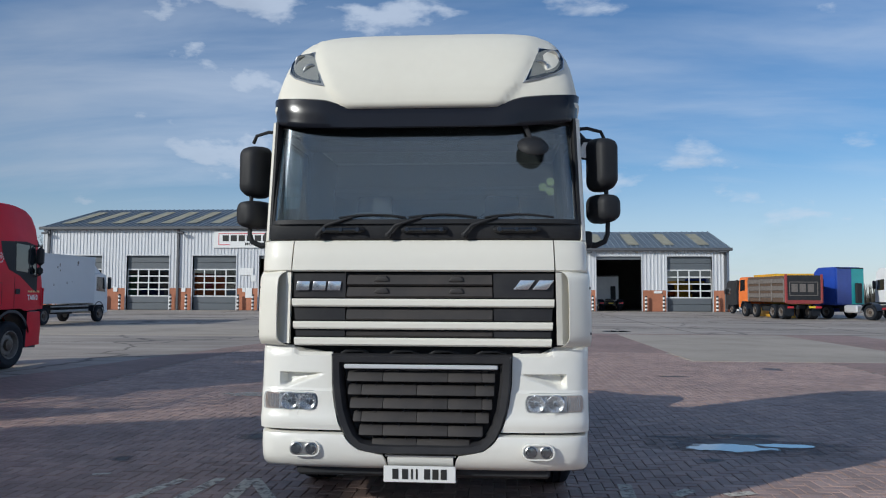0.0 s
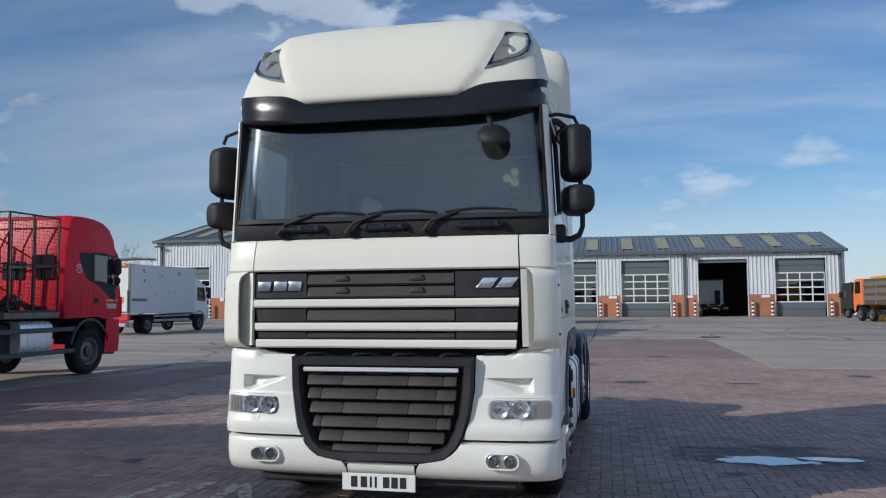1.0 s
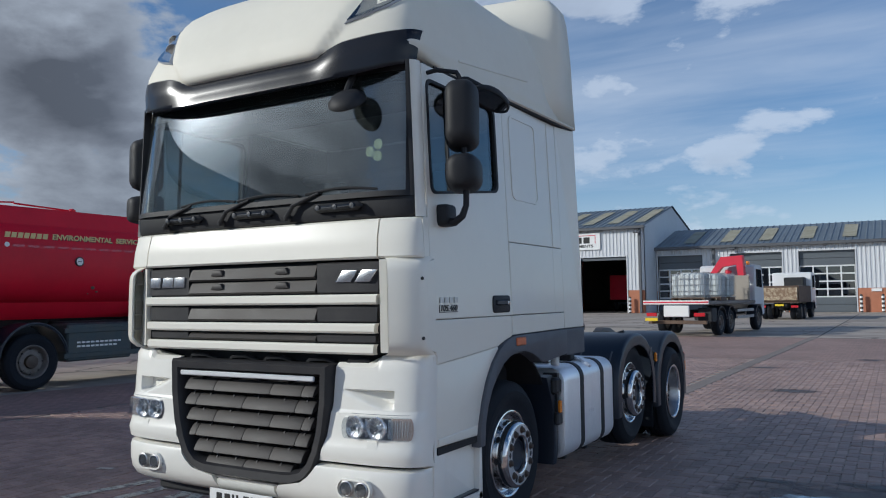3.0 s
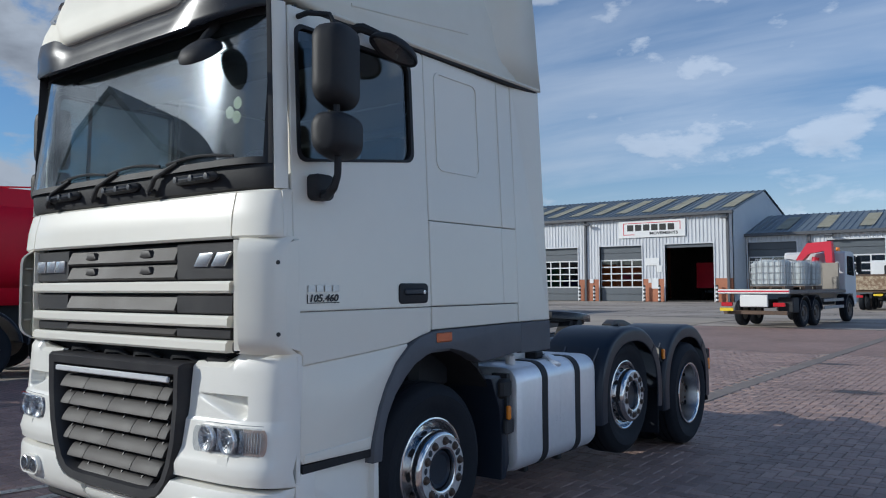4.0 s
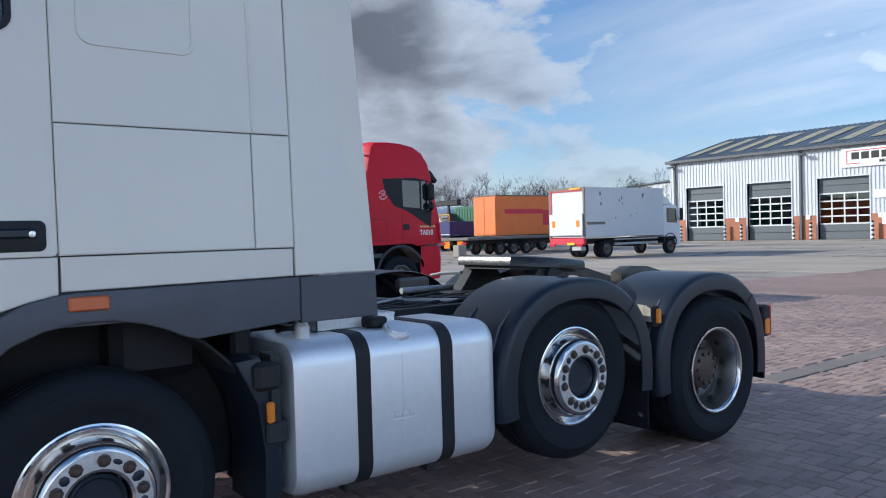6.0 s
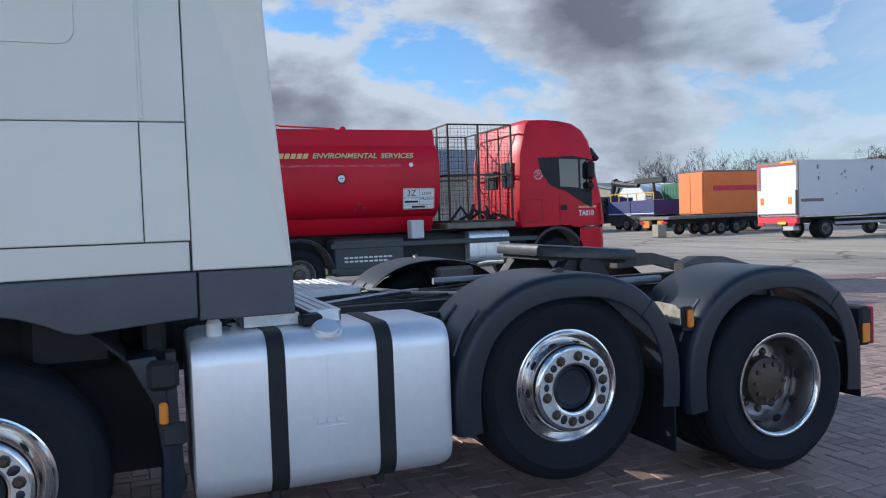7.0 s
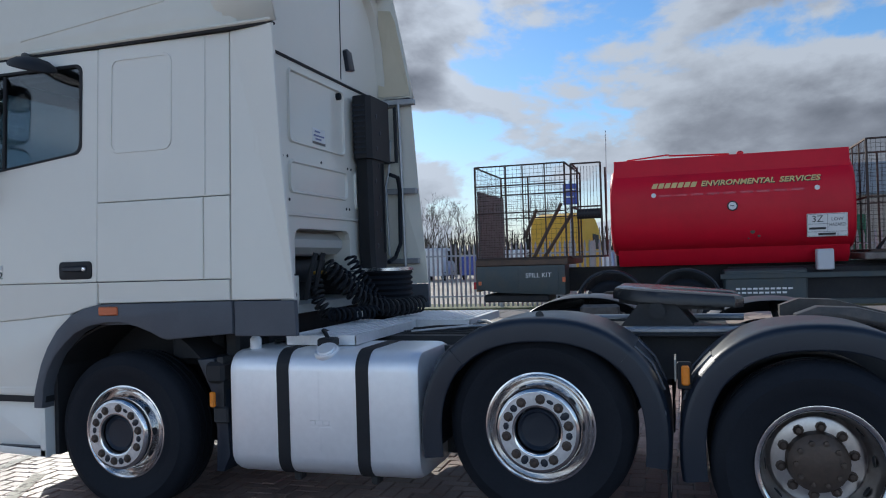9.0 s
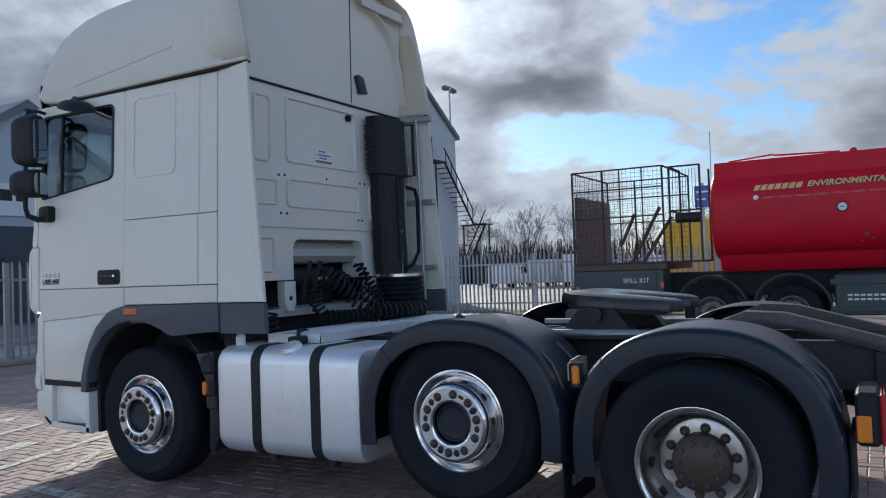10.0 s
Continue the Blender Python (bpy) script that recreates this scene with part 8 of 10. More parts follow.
# front cage
c3 = part("front_cage", M().box(-1.22, 1.22, 7.95, 7.99, 1.44, 1.48).box(-1.22, 1.22, 9.40, 9.44, 1.44, 1.48).box(-1.22, -1.18, 7.95, 9.44, 1.44, 1.48).box(1.18, 1.22, 7.95, 9.44, 1.44, 1.48), MESHRUST, TK, "mesh cage behind the cab", 0)
bars = [((x, y, 1.44), (x, y, 3.46), 0.026) for y in (7.98, 8.66, 9.42) for x in (1.2, -1.2)]
bars += [((x, 7.98, z), (x, 9.42, z), 0.022) for x in (1.2, -1.2) for z in (3.46, 2.42)]
bars += [((-1.2, y, z), (1.2, y, z), 0.022) for y in (7.98, 9.42) for z in (3.46, 2.42)]
bars += [((x, y, 1.44), (x, y, 3.46), 0.018) for x in (-0.6, 0.0, 0.6) for y in (7.98, 9.42)]
for a, b, w in bars:
    part("cage_bar", bar(M(), a, b, w), MESHRUST, c3)
W = M()
wire_panel(W, (1.2, 7.98, 1.5), (0, 1.44, 0), (0, 0, 1.95), 0.075)
wire_panel(W, (-1.2, 7.98, 1.5), (0, 1.44, 0), (0, 0, 1.95), 0.11)
wire_panel(W, (-1.2, 7.98, 1.5), (2.4, 0, 0), (0, 0, 1.95), 0.11)
part("cage_mesh", W, MESHWIRE, c3, "", 0)
part("cage_floor", M().box(-1.22, 1.22, 7.9, 9.48, 1.30, 1.44, 0.02), WORNGREY, TK)
rnd = random.Random(5)
for k in range(7):
    y = 8.2 + k * 0.16
    part("coiled_hose", M().tube([(rnd.uniform(0.2, 1.0), y, 1.48), (rnd.uniform(0.2, 1.0), y + 0.2, 1.6 + rnd.uniform(0, 0.2)), (rnd.uniform(0.0, 0.8), y + 0.4, 1.5)], 0.035, 7), BLACKBODY, TK, "black hose lying in the cage")
# cab
prof = [(9.56, 1.28), (9.52, 1.6), (9.56, 2.84), (9.72, 3.50), (9.80, 3.58), (10.25, 3.60), (10.70, 3.58), (11.02, 3.52), (11.27, 3.38), (11.44, 3.14), (11.52, 2.86), (11.64, 2.30), (11.74, 1.90), (11.80, 1.28), (11.2, 1.24), (11.05, 1.30)]
rb = M()
rb.loft([[(x, y + dy * (1 if y > 10.6 else -0.4), 1.3 + (z - 1.3) * k) for y, z in prof] for x, dy, k in ((-1.25, -0.28, 0.972), (-1.22, -0.15, 0.988), (-1.08, -0.04, 1.0), (-0.8, 0.0, 1.0), (0.8, 0.0, 1.0), (1.08, -0.04, 1.0), (1.22, -0.15, 0.988), (1.25, -0.28, 0.972))], True, True)
rc = part("cab", rb, RED, TK, "red high-roof cab", 30)
part("roof_seam", M().box(1.236, 1.246, 9.62, 11.35, 2.835, 2.855), RED, rc)
part("side_window", M().prism([(10.02, 2.76), (10.10, 2.45), (10.32, 2.16), (10.72, 2.02), (11.18, 1.74), (11.34, 1.66), (11.36, 2.05), (11.24, 2.74), (10.9, 2.80)], "x", 1.240, 1.256), BLACKTRIM, rc, "black window surround")
part("side_glass", M().prism([(10.56, 2.14), (11.02, 2.10), (11.02, 2.72), (10.54, 2.74)], "x", 1.252, 1.262), WINDOW, rc, "door window")
part("quarter_glass", M().prism([(11.07, 2.08), (11.28, 2.06), (11.26, 2.50), (11.20, 2.72), (11.07, 2.72)], "x", 1.252, 1.262), WINDOW, rc)
part("windscreen", M().prism([(-0.92, 0), (0.92, 0), (0.90, 0.86), (-0.90, 0.86)], "y", 0, 0.02), WINDOW, rc).matrix_basis = pose(0, 11.765, 1.98, 14, 0, 0)
part("rear_window", M().box(0.55, 1.0, 9.50, 9.53, 2.15, 2.70, 0.01), WINDOW, rc)
part("rear_window", M().box(-0.3, 0.25, 9.50, 9.53, 2.15, 2.55, 0.01), WINDOW, rc)
part("sun_visor", M().prism([(11.36, 2.90), (11.62, 2.70), (11.68, 2.76), (11.48, 3.00)], "x", -1.1, 1.1, 0.02), BLACKTRIM, rc, "black sun visor")
for a, b, c, d in ((10.53, 10.54, 1.30, 2.0), (9.66, 10.10, 1.38, 1.388), (9.66, 10.10, 1.86, 1.868), (9.66, 9.668, 1.38, 1.868), (10.10, 10.108, 1.38, 1.868)):
    part("door_gap", M().box(1.245, 1.2535, a, b, c, d), SEAMSHADE, rc, "", 0)
part("door_handle", M().box(1.25, 1.27, 10.56, 10.72, 1.62, 1.74, 0.02), BLACKTRIM, rc)
lettering("TA010", 0.165, rc, PLATEWHITE, Matrix.Translation((1.2535, 11.20, 1.54)) @ RYZ, depth=0.001, width=0.38, bold=0.004)
for i in range(5):
    part("mark", M().box(1.25, 1.254, 11.02 + i * 0.09, 11.09 + i * 0.09, 1.66, 1.70), GOLD, rc, "", 0)
for a in range(10):
    t = math.pi * (0.15 + 1.7 * a / 9) - math.pi / 2 - math.pi * 0.0
    part("badge_leaf", M().box(1.25, 1.255, 10.03 + 0.095 * math.sin(t) - 0.014, 10.03 + 0.095 * math.sin(t) + 0.014, 2.40 - 0.095 * math.cos(t) - 0.014, 2.40 - 0.095 * math.cos(t) + 0.014), PLATEWHITE, rc, "", 0)
lettering("20", 0.10, rc, PLATEWHITE, Matrix.Translation((1.2535, 10.03, 2.41)) @ RYZ, depth=0.001)
tm = part("mirror_arm", M().tube([(1.2, 11.2, 2.74), (1.36, 11.30, 2.70), (1.36, 11.28, 2.05), (1.22, 11.2, 2.0)], 0.018, 6), BLACKTRIM, rc)
part("mirror_housing", M().box(1.28, 1.44, 11.20, 11.36, 2.28, 2.68, 0.05).box(1.29, 1.43, 11.20, 11.34, 2.05, 2.24, 0.05), BLACKTRIM, tm)
part("bumper", M().loft([[(x, y + d, z) for y, z in ((11.40, 0.44), (11.80, 0.46), (11.84, 0.9), (11.80, 1.22), (11.44, 1.22))] for x, d in ((-1.24, -0.40), (-1.20, -0.22), (-1.0, -0.05), (-0.7, 0), (0.7, 0), (1.0, -0.05), (1.20, -0.22), (1.24, -0.40))], True, True), RED, rc, "red front bumper")
part("step_unit", M().prism([(10.98, 0.42), (11.40, 0.40), (11.42, 1.24), (11.14, 1.26), (11.06, 1.0)], "x", 0.8, 1.235, 0.03), FENDER, rc, "black entry steps")
part("corner_grab", M().tube([(1.18, 11.50, 1.34), (1.27, 11.56, 1.36), (1.27, 11.56, 1.75), (1.18, 11.48, 1.78)], 0.02, 6), RED, rc)
ar = arc(10.48, 0.62, 0.60, 12, 172, 14)
part("mudguard", M().loft([[(x, y, z) for y, z in ar] + [(x, y, z) for y, z in reversed(arc(10.48, 0.62, 0.66, 12, 172, 14))] for x in (0.8, 1.24)], True, True), FENDER, TK, "black front mudguard")
for s in SIDES:
    for y, st in ((3.43, "plain"), (4.83, "plain"), (10.48, "plain")):
        wheel(TK, s * 1.23, y, 0.515, 0.515, 0.30, s, st, "dusty steel wheel")
    for y in (3.43, 4.83):
        a1, a2 = arc(y, 0.56, 0.62, 10, 175, 14), arc(y, 0.56, 0.665, 10, 175, 14)
        part("mudguard", M().loft([[(s * x, p, z) for p, z in a1] + [(s * x, p, z) for p, z in reversed(a2)] for x in (0.75, 1.27)], True, True), FENDER, TK, "black plastic mudguard")
        part("guard_lip", M().tube([(s * 1.27, p, z) for p, z in arc(y, 0.56, 0.655, 8, 177, 18)], 0.022, 6), FENDER, TK, "rolled mudguard edge")
rl = M()
for s in SIDES:
    rl.box(s * 0.33, s * 0.42, 0.9, 11.4, 0.80, 1.28)
part("chassis_rail", rl, BLACKBODY, TK, "dark chassis frame", 0)
part("under_box", M().box(-0.9, 0.9, 5.6, 9.4, 0.55, 1.22, 0.04), BLACKBODY, TK)
tl = part("tool_box", M().box(0.55, 1.20, 5.52, 6.95, 0.46, 1.18, 0.03), TEALGREY, TK, "dark tool box with faded lettering")
for i, (a, b) in enumerate(((5.72, 6.80), (5.72, 6.62))):
    for k in range(int((b - a) / 0.10)):
        part("mark", M().box(1.20, 1.204, a + k * 0.10, a + k * 0.10 + 0.075, 0.80 - i * 0.075, 0.835 - i * 0.075), PLATEWHITE, tl, "", 0)
part("side_rail", M().box(1.17, 1.22, 5.45, 10.0, 1.00, 1.10, 0.01).box(1.17, 1.22, 5.45, 10.0, 0.52, 0.62, 0.01), TEALGREY, TK, "dark side guard rails")
part("control_box", M().box(0.95, 1.22, 7.12, 7.40, 1.14, 1.52, 0.02), BOXGREY, TK, "pale grey control cabinet")
part("fuel_tank", M().prism(rrect(0.45, 1.15, 0.60, 1.24, 0.14), "y", 8.42, 9.36, 0.02), TANKALU, TK, "ribbed aluminium fuel tank")
for y in (8.62, 8.80, 8.98, 9.16):
    part("tank_rib", M().prism(rrect(0.44, 1.16, 0.59, 1.25, 0.14), "y", y, y + 0.03), TANKALU, TK)
part("rear_lamp", M().box(0.9, 1.2, 0.66, 0.72, 0.9, 1.05, 0.01), REDLENS, TK)
for y, z, r in ((6.05, 1.88, 0.045), (6.16, 1.80, 0.03), (5.98, 1.76, 0.02)):
    part("rust_spot", M().lathe([(r, 0.0), (r * 0.8, 0.003), (0, 0.004)], "x", (0, 0, 0), 9), RUSTY, tb, "rusty chip in the paint").matrix_basis = pose(face_x(z), y, z, 0, 0, 0)


# ---- other vehicles ----
def far_wheels(root, ys, w=1.22, r=0.5, twin=()):
    for s in SIDES:
        for y in ys:
            wheel(root, s * w, y, r, r, 0.29, s, "plain")
            if y in twin:
                wheel(root, s * (w - 0.33), y, r, r, 0.29, s, "plain")


def side_loft(m, prof, w, tuck=0.06):
    """A cab or body from its side outline, with softened flanks."""
    cy = sum(p[0] for p in prof) / len(prof); cz = sum(p[1] for p in prof) / len(prof)
    f = lambda k: [(cy + (y - cy) * k, cz + (z - cz) * k) for y, z in prof]
    return m.loft([[(x, y, z) for y, z in f(k)] for x, k in ((-w, 1 - tuck), (-w + 0.03, 1 - tuck * 0.3), (-w + 0.10, 1), (w - 0.10, 1), (w - 0.03, 1 - tuck * 0.3), (w, 1 - tuck))], True, True)


def day_cab(root, yb, yf, z0, zt, paint, label, w=1.22):
    """A forward-control cab whose windscreen faces +y."""
    h = zt - z0
    prof = [(yb, z0), (yb, zt - 0.1), (yb + 0.15, zt), (yf - 0.45, zt), (yf - 0.25, zt - 0.08), (yf - 0.02, z0 + h * 0.45), (yf, z0 + h * 0.2), (yf, z0 - 0.45), (yf - 0.35, z0 - 0.5), (yf - 0.5, z0)]
    c = part("cab", side_loft(M(), prof, w, 0.025), paint, root, label, 30)
    for s in SIDES:
        part("side_window", M().prism([(yf - 1.25, z0 + h * 0.45), (yf - 0.30, z0 + h * 0.42), (yf - 0.42, zt - 0.22), (yf - 1.25, zt - 0.2)], "x", s * (w - 0.02), s * (w + 0.008)), WINDOW, c, "side window")
        part("mirror", M().box(s * (w + 0.05), s * (w + 0.25), yf - 0.18, yf - 0.02, z0 + h * 0.5, zt - 0.2, 0.04), BLACKTRIM, c)
        part("arch", M().loft([[(x, y, z) for y, z in arc(yf - 0.95, 0.55, 0.56, 5, 175, 10)] + [(x, y, z) for y, z in reversed(arc(yf - 0.95, 0.55, 0.62, 5, 175, 10))] for x in (s * (w - 0.4), s * (w + 0.01))], True, True), FENDER, c)
    part("windscreen", M().prism([(-w + 0.14, 0), (w - 0.14, 0), (w - 0.2, h * 0.5), (-w + 0.2, h * 0.5)], "y", 0, 0.02), WINDOW, c, "windscreen").matrix_basis = pose(0, yf - 0.03, z0 + h * 0.46, 14, 0, 0)
    part("front_panel", M().box(-w + 0.12, w - 0.12, yf - 0.02, yf + 0.03, z0 - 0.35, z0 + h * 0.2, 0.02), BLACKTRIM, c)
    return c


def frame_rails(root, y0, y1, z0=0.72, z1=0.98):
    part("chassis_rail", M().box(-0.45, -0.34, y0, y1, z0, z1).box(0.34, 0.45, y0, y1, z0, z1).box(-0.4, 0.4, y0 + 0.4, y0 + 0.6, z0, z1).box(-0.7, 0.7, (y0 + y1) / 2, (y0 + y1) / 2 + 1.2, 0.5, z0 + 0.1), BLACKBODY, root, "dark chassis", 0)


def lamp_bar(root, y, z, w=1.15, face=-1):
    for s in SIDES:
        part("rear_lamp", M().box(s * (w - 0.42), s * w, y, y + face * 0.06, z, z + 0.14, 0.01), REDLENS, root)


# white box lorry with tail lift
V = thing("box_lorry", "white box lorry with tail lift, parked in front of the workshop", "lorry", at=pose(-23.45, 30.0, 0))
bx = part("box_body", M().box(-1.24, 1.24, 0.0, 6.35, 1.08, 3.62, 0.02), BOXGREY, V, "grey white box body with scuffs")
for z in (1.08, 3.56):
    part("body_rail", M().box(-1.252, 1.252, -0.01, 6.36, z, z + 0.07), BOXGREY, bx, "", 0)
part("rear_frame", M().box(-1.25, -1.14, -0.06, 0.0, 1.0, 3.64).box(1.14, 1.25, -0.06, 0.0, 1.0, 3.64).box(-1.14, 1.14, -0.06, 0.0, 3.50, 3.64), WORNGREY, bx, "grey and red rear frame", 0)
part("frame_red", M().box(-1.13, 1.13, -0.075, -0.06, 3.44, 3.50).box(-1.13, -1.07, -0.075, -0.06, 1.9, 3.44), BRIGHTRED, bx, "", 0)
part("roller_shutter", M().box(-1.12, 1.12, -0.03, -0.005, 2.25, 3.50), VANWHITE, bx, "white roller shutter")
tlb = part("tail_lift", M().box(-1.16, 1.16, -0.14, -0.065, 1.18, 2.3, 0.02), VANWHITE, V, "raised white tail lift platform")
for x in (-0.95, 0.75):
    part("warning_panel", M().box(x, x + 0.22, -0.146, -0.14, 1.62, 1.95), AMBER, tlb, "", 0)
part("rear_beam", M().box(-1.2, 1.2, -0.10, 0.1, 0.72, 1.05, 0.02), BRIGHTRED, V, "faded red rear beam")
part("rear_steps", M().box(0.55, 1.2, -0.30, 0.05, 0.42, 0.62, 0.02), GALV, V)
lamp_bar(V, -0.11, 0.62)
part("number_plate", M().box(0.1, 0.6, -0.155, -0.148, 3.3 - 2.6, 3.42 - 2.6), PLATEYEL, V, "", 0)
part("box_light", M().box(0.25, 1.0, -0.09, -0.061, 3.52, 3.62), YELLOW, bx, "", 0)
rnd = random.Random(2)
for k, (y, z) in enumerate(((1.1, 3.2), (1.25, 3.0), (1.15, 2.7), (2.6, 2.9), (2.8, 3.0), (2.85, 2.75), (3.5, 2.1), (4.5, 3.1), (4.55, 3.2), (2.3, 2.0), (4.0, 2.2))):
    part("scuff", M().box(1.241, 1.243, y, y + rnd.uniform(0.03, 0.12), z, z + rnd.uniform(0.06, 0.22)), WORNGREY, bx, "", 0)
part("scuff", M().box(1.241, 1.243, 0.12, 1.5, 1.72, 1.86), WORNGREY, bx, "", 0)
day_cab(V, 6.5, 8.05, 0.95, 2.75, VANWHITE, "white day cab", 1.1)
part("wind_deflector", M().prism([(6.5, 2.75), (7.6, 2.75), (6.6, 3.4), (6.5, 3.45)], "x", -0.95, 0.95, 0.05), VANWHITE, V)
frame_rails(V, 0.1, 7.6)
part("side_guard", M().box(1.1, 1.16, 2.3, 5.9, 0.62, 0.75, 0.01).box(1.1, 1.16, 2.3, 5.9, 0.88, 0.96, 0.01), GALV, V, "pale side guard rails")
far_wheels(V, (1.75, 7.1), 1.15, 0.46, (1.75,))

# orange curtain-sided trailer
OT = thing("curtain_trailer", "orange curtain-sided trailer with faded patches, parked in the yard", "trailer", at=pose(-38.2, 37.0, 0))
ob = part("curtain_body", M().box(-1.27, 1.27, 0, 9.5, 1.22, 4.05, 0.03), ORANGE, OT, "orange curtain sides")
part("rear_door", M().box(-1.2, -0.02, -0.04, 0.0, 1.3, 3.95, 0.01), ORANGE, ob, "orange rear door")
part("rear_door", M().box(0.02, 1.2, -0.04, 0.0, 1.3, 3.95, 0.01), ORANGE, ob, "orange rear door")
part("roof_rail", M().box(-1.3, 1.3, -0.03, 9.52, 4.03, 4.12, 0.02), WORNGREY, ob)
part("faded_patch", M().box(1.271, 1.276, 4.6, 7.6, 1.9, 3.0).box(1.271, 1.276, 0.8, 4.6, 2.75, 3.1), BRIGHTRED, ob, "faded red patches", 0)
frame_rails(OT, 0.2, 9.3, 0.85, 1.2)
far_wheels(OT, (2.0, 3.3, 4.6))
lamp_bar(OT, -0.02, 0.9)
# low flat trailer
FT = thing("flat_trailer", "worn flat-bed trailer with orange rear marker boards", "trailer", at=pose(-33.6, 30.5, 0, 0, 0, 6))
part("deck", M().box(-1.25, 1.25, 0, 11, 1.0, 1.18, 0.02), WORNGREY, FT, "worn grey deck")
for x in (-0.85, 0.35):
    part("marker_board", M().box(x, x + 0.5, -0.06, -0.02, 0.52, 0.95), AMBER, FT, "orange marker board")
lamp_bar(FT, -0.02, 0.75)
frame_rails(FT, 0.2, 10.8, 0.7, 1.0)
far_wheels(FT, (3.0, 4.3, 5.6), 1.2, 0.42)
tagged(part("concrete_block", M().box(-32.6, -32.0, 29.6, 30.2, 0, 0.75, 0.04), CONCRETE, None), "pale concrete block standing on the yard", "block")
# blue dropside lorry with loading crane
BL = thing("crane_lorry", "blue dropside lorry with dark cab and folded dark crane", "lorry", at=pose(-50.8, 40.0, 0, 0, 0, -90))
bd = part("dropside", M().box(-1.25, 1.25, 0.0, 6.2, 1.25, 1.32), PURPLE, BL, "blue dropside body", 0)
for s in SIDES:
    for y in (0.02, 3.14):
        part("side_board", M().box(s * 1.20, s * 1.25, y, y + 3.04, 1.33, 2.4, 0.012), PURPLE, bd, "blue drop side")
        part("board_line", M().box(s * 1.25, s * 1.256, y, y + 3.04, 1.33, 1.40), BOXGREY, bd, "", 0)
part("tail_board", M().box(-1.2, 1.2, 6.15, 6.2, 1.33, 2.4, 0.01), PURPLE, bd)
part("head_board", M().box(-1.22, 1.22, -0.06, 0.0, 1.33, 2.75, 0.01), PURPLE, bd, "blue head board")
# dark boxes added to darken the bright underside, in front of the chassis
for s in SIDES:
    part("side_skirt", M().box(s * 0.85, s * 1.15, 0.1, 6.1, 0.40, 1.22, 0.02), BLACKBODY, BL, "dark side boxes added to darken the underside")
cr = part("crane_base", M().box(-0.6, 0.9, -0.95, -0.2, 0.7, 2.1, 0.05), BLACKBODY, BL, "folded loading crane")
part("crane_post", M().tube([(0.3, -0.6, 2.0), (0.3, -0.75, 3.0), (0.3, -0.5, 3.9), (0.3, -0.1, 4.15)], [0.22, 0.20, 0.22, 0.26], 8), BLACKBODY, cr)
part("crane_boom", M().tube([(0.3, -0.6, 4.05), (0.35, 1.4, 3.75), (0.4, 3.1, 3.62)], [0.27, 0.24, 0.17], 8), BLACKBODY, cr)
part("crane_boom", M().box(0.15, 0.55, 2.6, 6.4, 3.72, 4.16, 0.05), BLACKBODY, cr)
part("crane_ram", M().tube([(0.3, -0.45, 2.6), (0.3, 0.25, 3.55)], 0.10, 8), BLACKBODY, cr)
part("crane_ram", M().tube([(0.5, 1.0, 4.0), (0.5, 2.9, 4.1)], 0.07, 6), STEEL, cr)
part("grab", M().loft([[(0.3 + a * k, 4.9 + b * k, z) for a, b in ((-.5, -.5), (.5, -.5), (.5, .5), (-.5, .5))] for z, k in ((2.45, 1.0), (2.75, 0.95), (3.05, 0.6), (3.15, 0.25), (3.75, 0.15))], True, True), STEEL, cr)
rr_ = M()
for y in (0.3, 1.5, 2.7, 3.9, 5.1, 6.1):
    rr_.box(1.2, 1.25, y, y + 0.06, 2.4, 3.0)
rr_.box(1.2, 1.25, 0.3, 6.1, 2.95, 3.02)
part("rail", rr_, YELLOW, BL, "yellow side rail", 0)
day_cab(BL, -2.7, -0.95, 1.1, 2.9, TEALGREY, "dark cab")
frame_rails(BL, -2.4, 6.0)
far_wheels(BL, (2.4, 3.7, -1.9))

gd = thing("shipping_container", "dark green container behind a dropside lorry", "container", at=pose(-50.4, 47.5, 0))
part("container_body", M().box(-3.0, 6.0, -1.3, 1.3, 0.0, 3.9, 0.03), GREEN, gd)
for i in range(22):
    part("rib", M().box(-2.8 + i * 0.4, -2.62 + i * 0.4, -1.335, -1.3, 0.2, 3.7, 0.01), GREEN, gd)
wc = thing("covered_load", "white arched cover standing behind a dropside lorry", "cover", at=pose(-55.4, 46.5, 0))
hull = [(2.6, 0.0)] + [(2.6 * math.cos(radians(a)), 1.4 + 2.7 * math.sin(radians(a))) for a in range(0, 181, 15)] + [(-2.6, 0.0)]
part("cover", M().prism(hull, "y", -2.2, 2.2, 0.05), VANWHITE, wc, "white sheet cover", 30)
for y in (-1.1, 0.0, 1.1):
    part("hoop", M().tube([(x, y, z + 0.01) for x, z in hull[1:-1]], 0.035, 6), BOXGREY, wc)
yc = thing("hook_lorry", "grey lorry carrying a raised yellow steel body", "lorry", at=pose(-66.5, 43.5, 0, 0, 0, -80) @ Matrix.Scale(0.72, 4))
part("yellow_body", M().loft([[(-1.25 * k, -1.8, z), (1.25 * k, -1.8, z), (1.25 * k, 1.8, z), (-1.25 * k, 1.8, z)] for z, k in ((3.7, 0.85), (4.0, 1.0), (5.3, 1.0), (5.35, 0.97))], True, True), YELLOW, yc, "yellow steel body", 0)
part("body_mast", M().box(-0.9, 0.9, -1.5, 1.5, 0.9, 3.7, 0.05), BOXGREY, yc)
part("white_tank", M().box(-1.2, 1.2, -3.4, -1.9, 3.2, 6.2, 0.1), BRIGHTRED, yc, "faded red box")
frame_rails(yc, -3.4, 3.4)
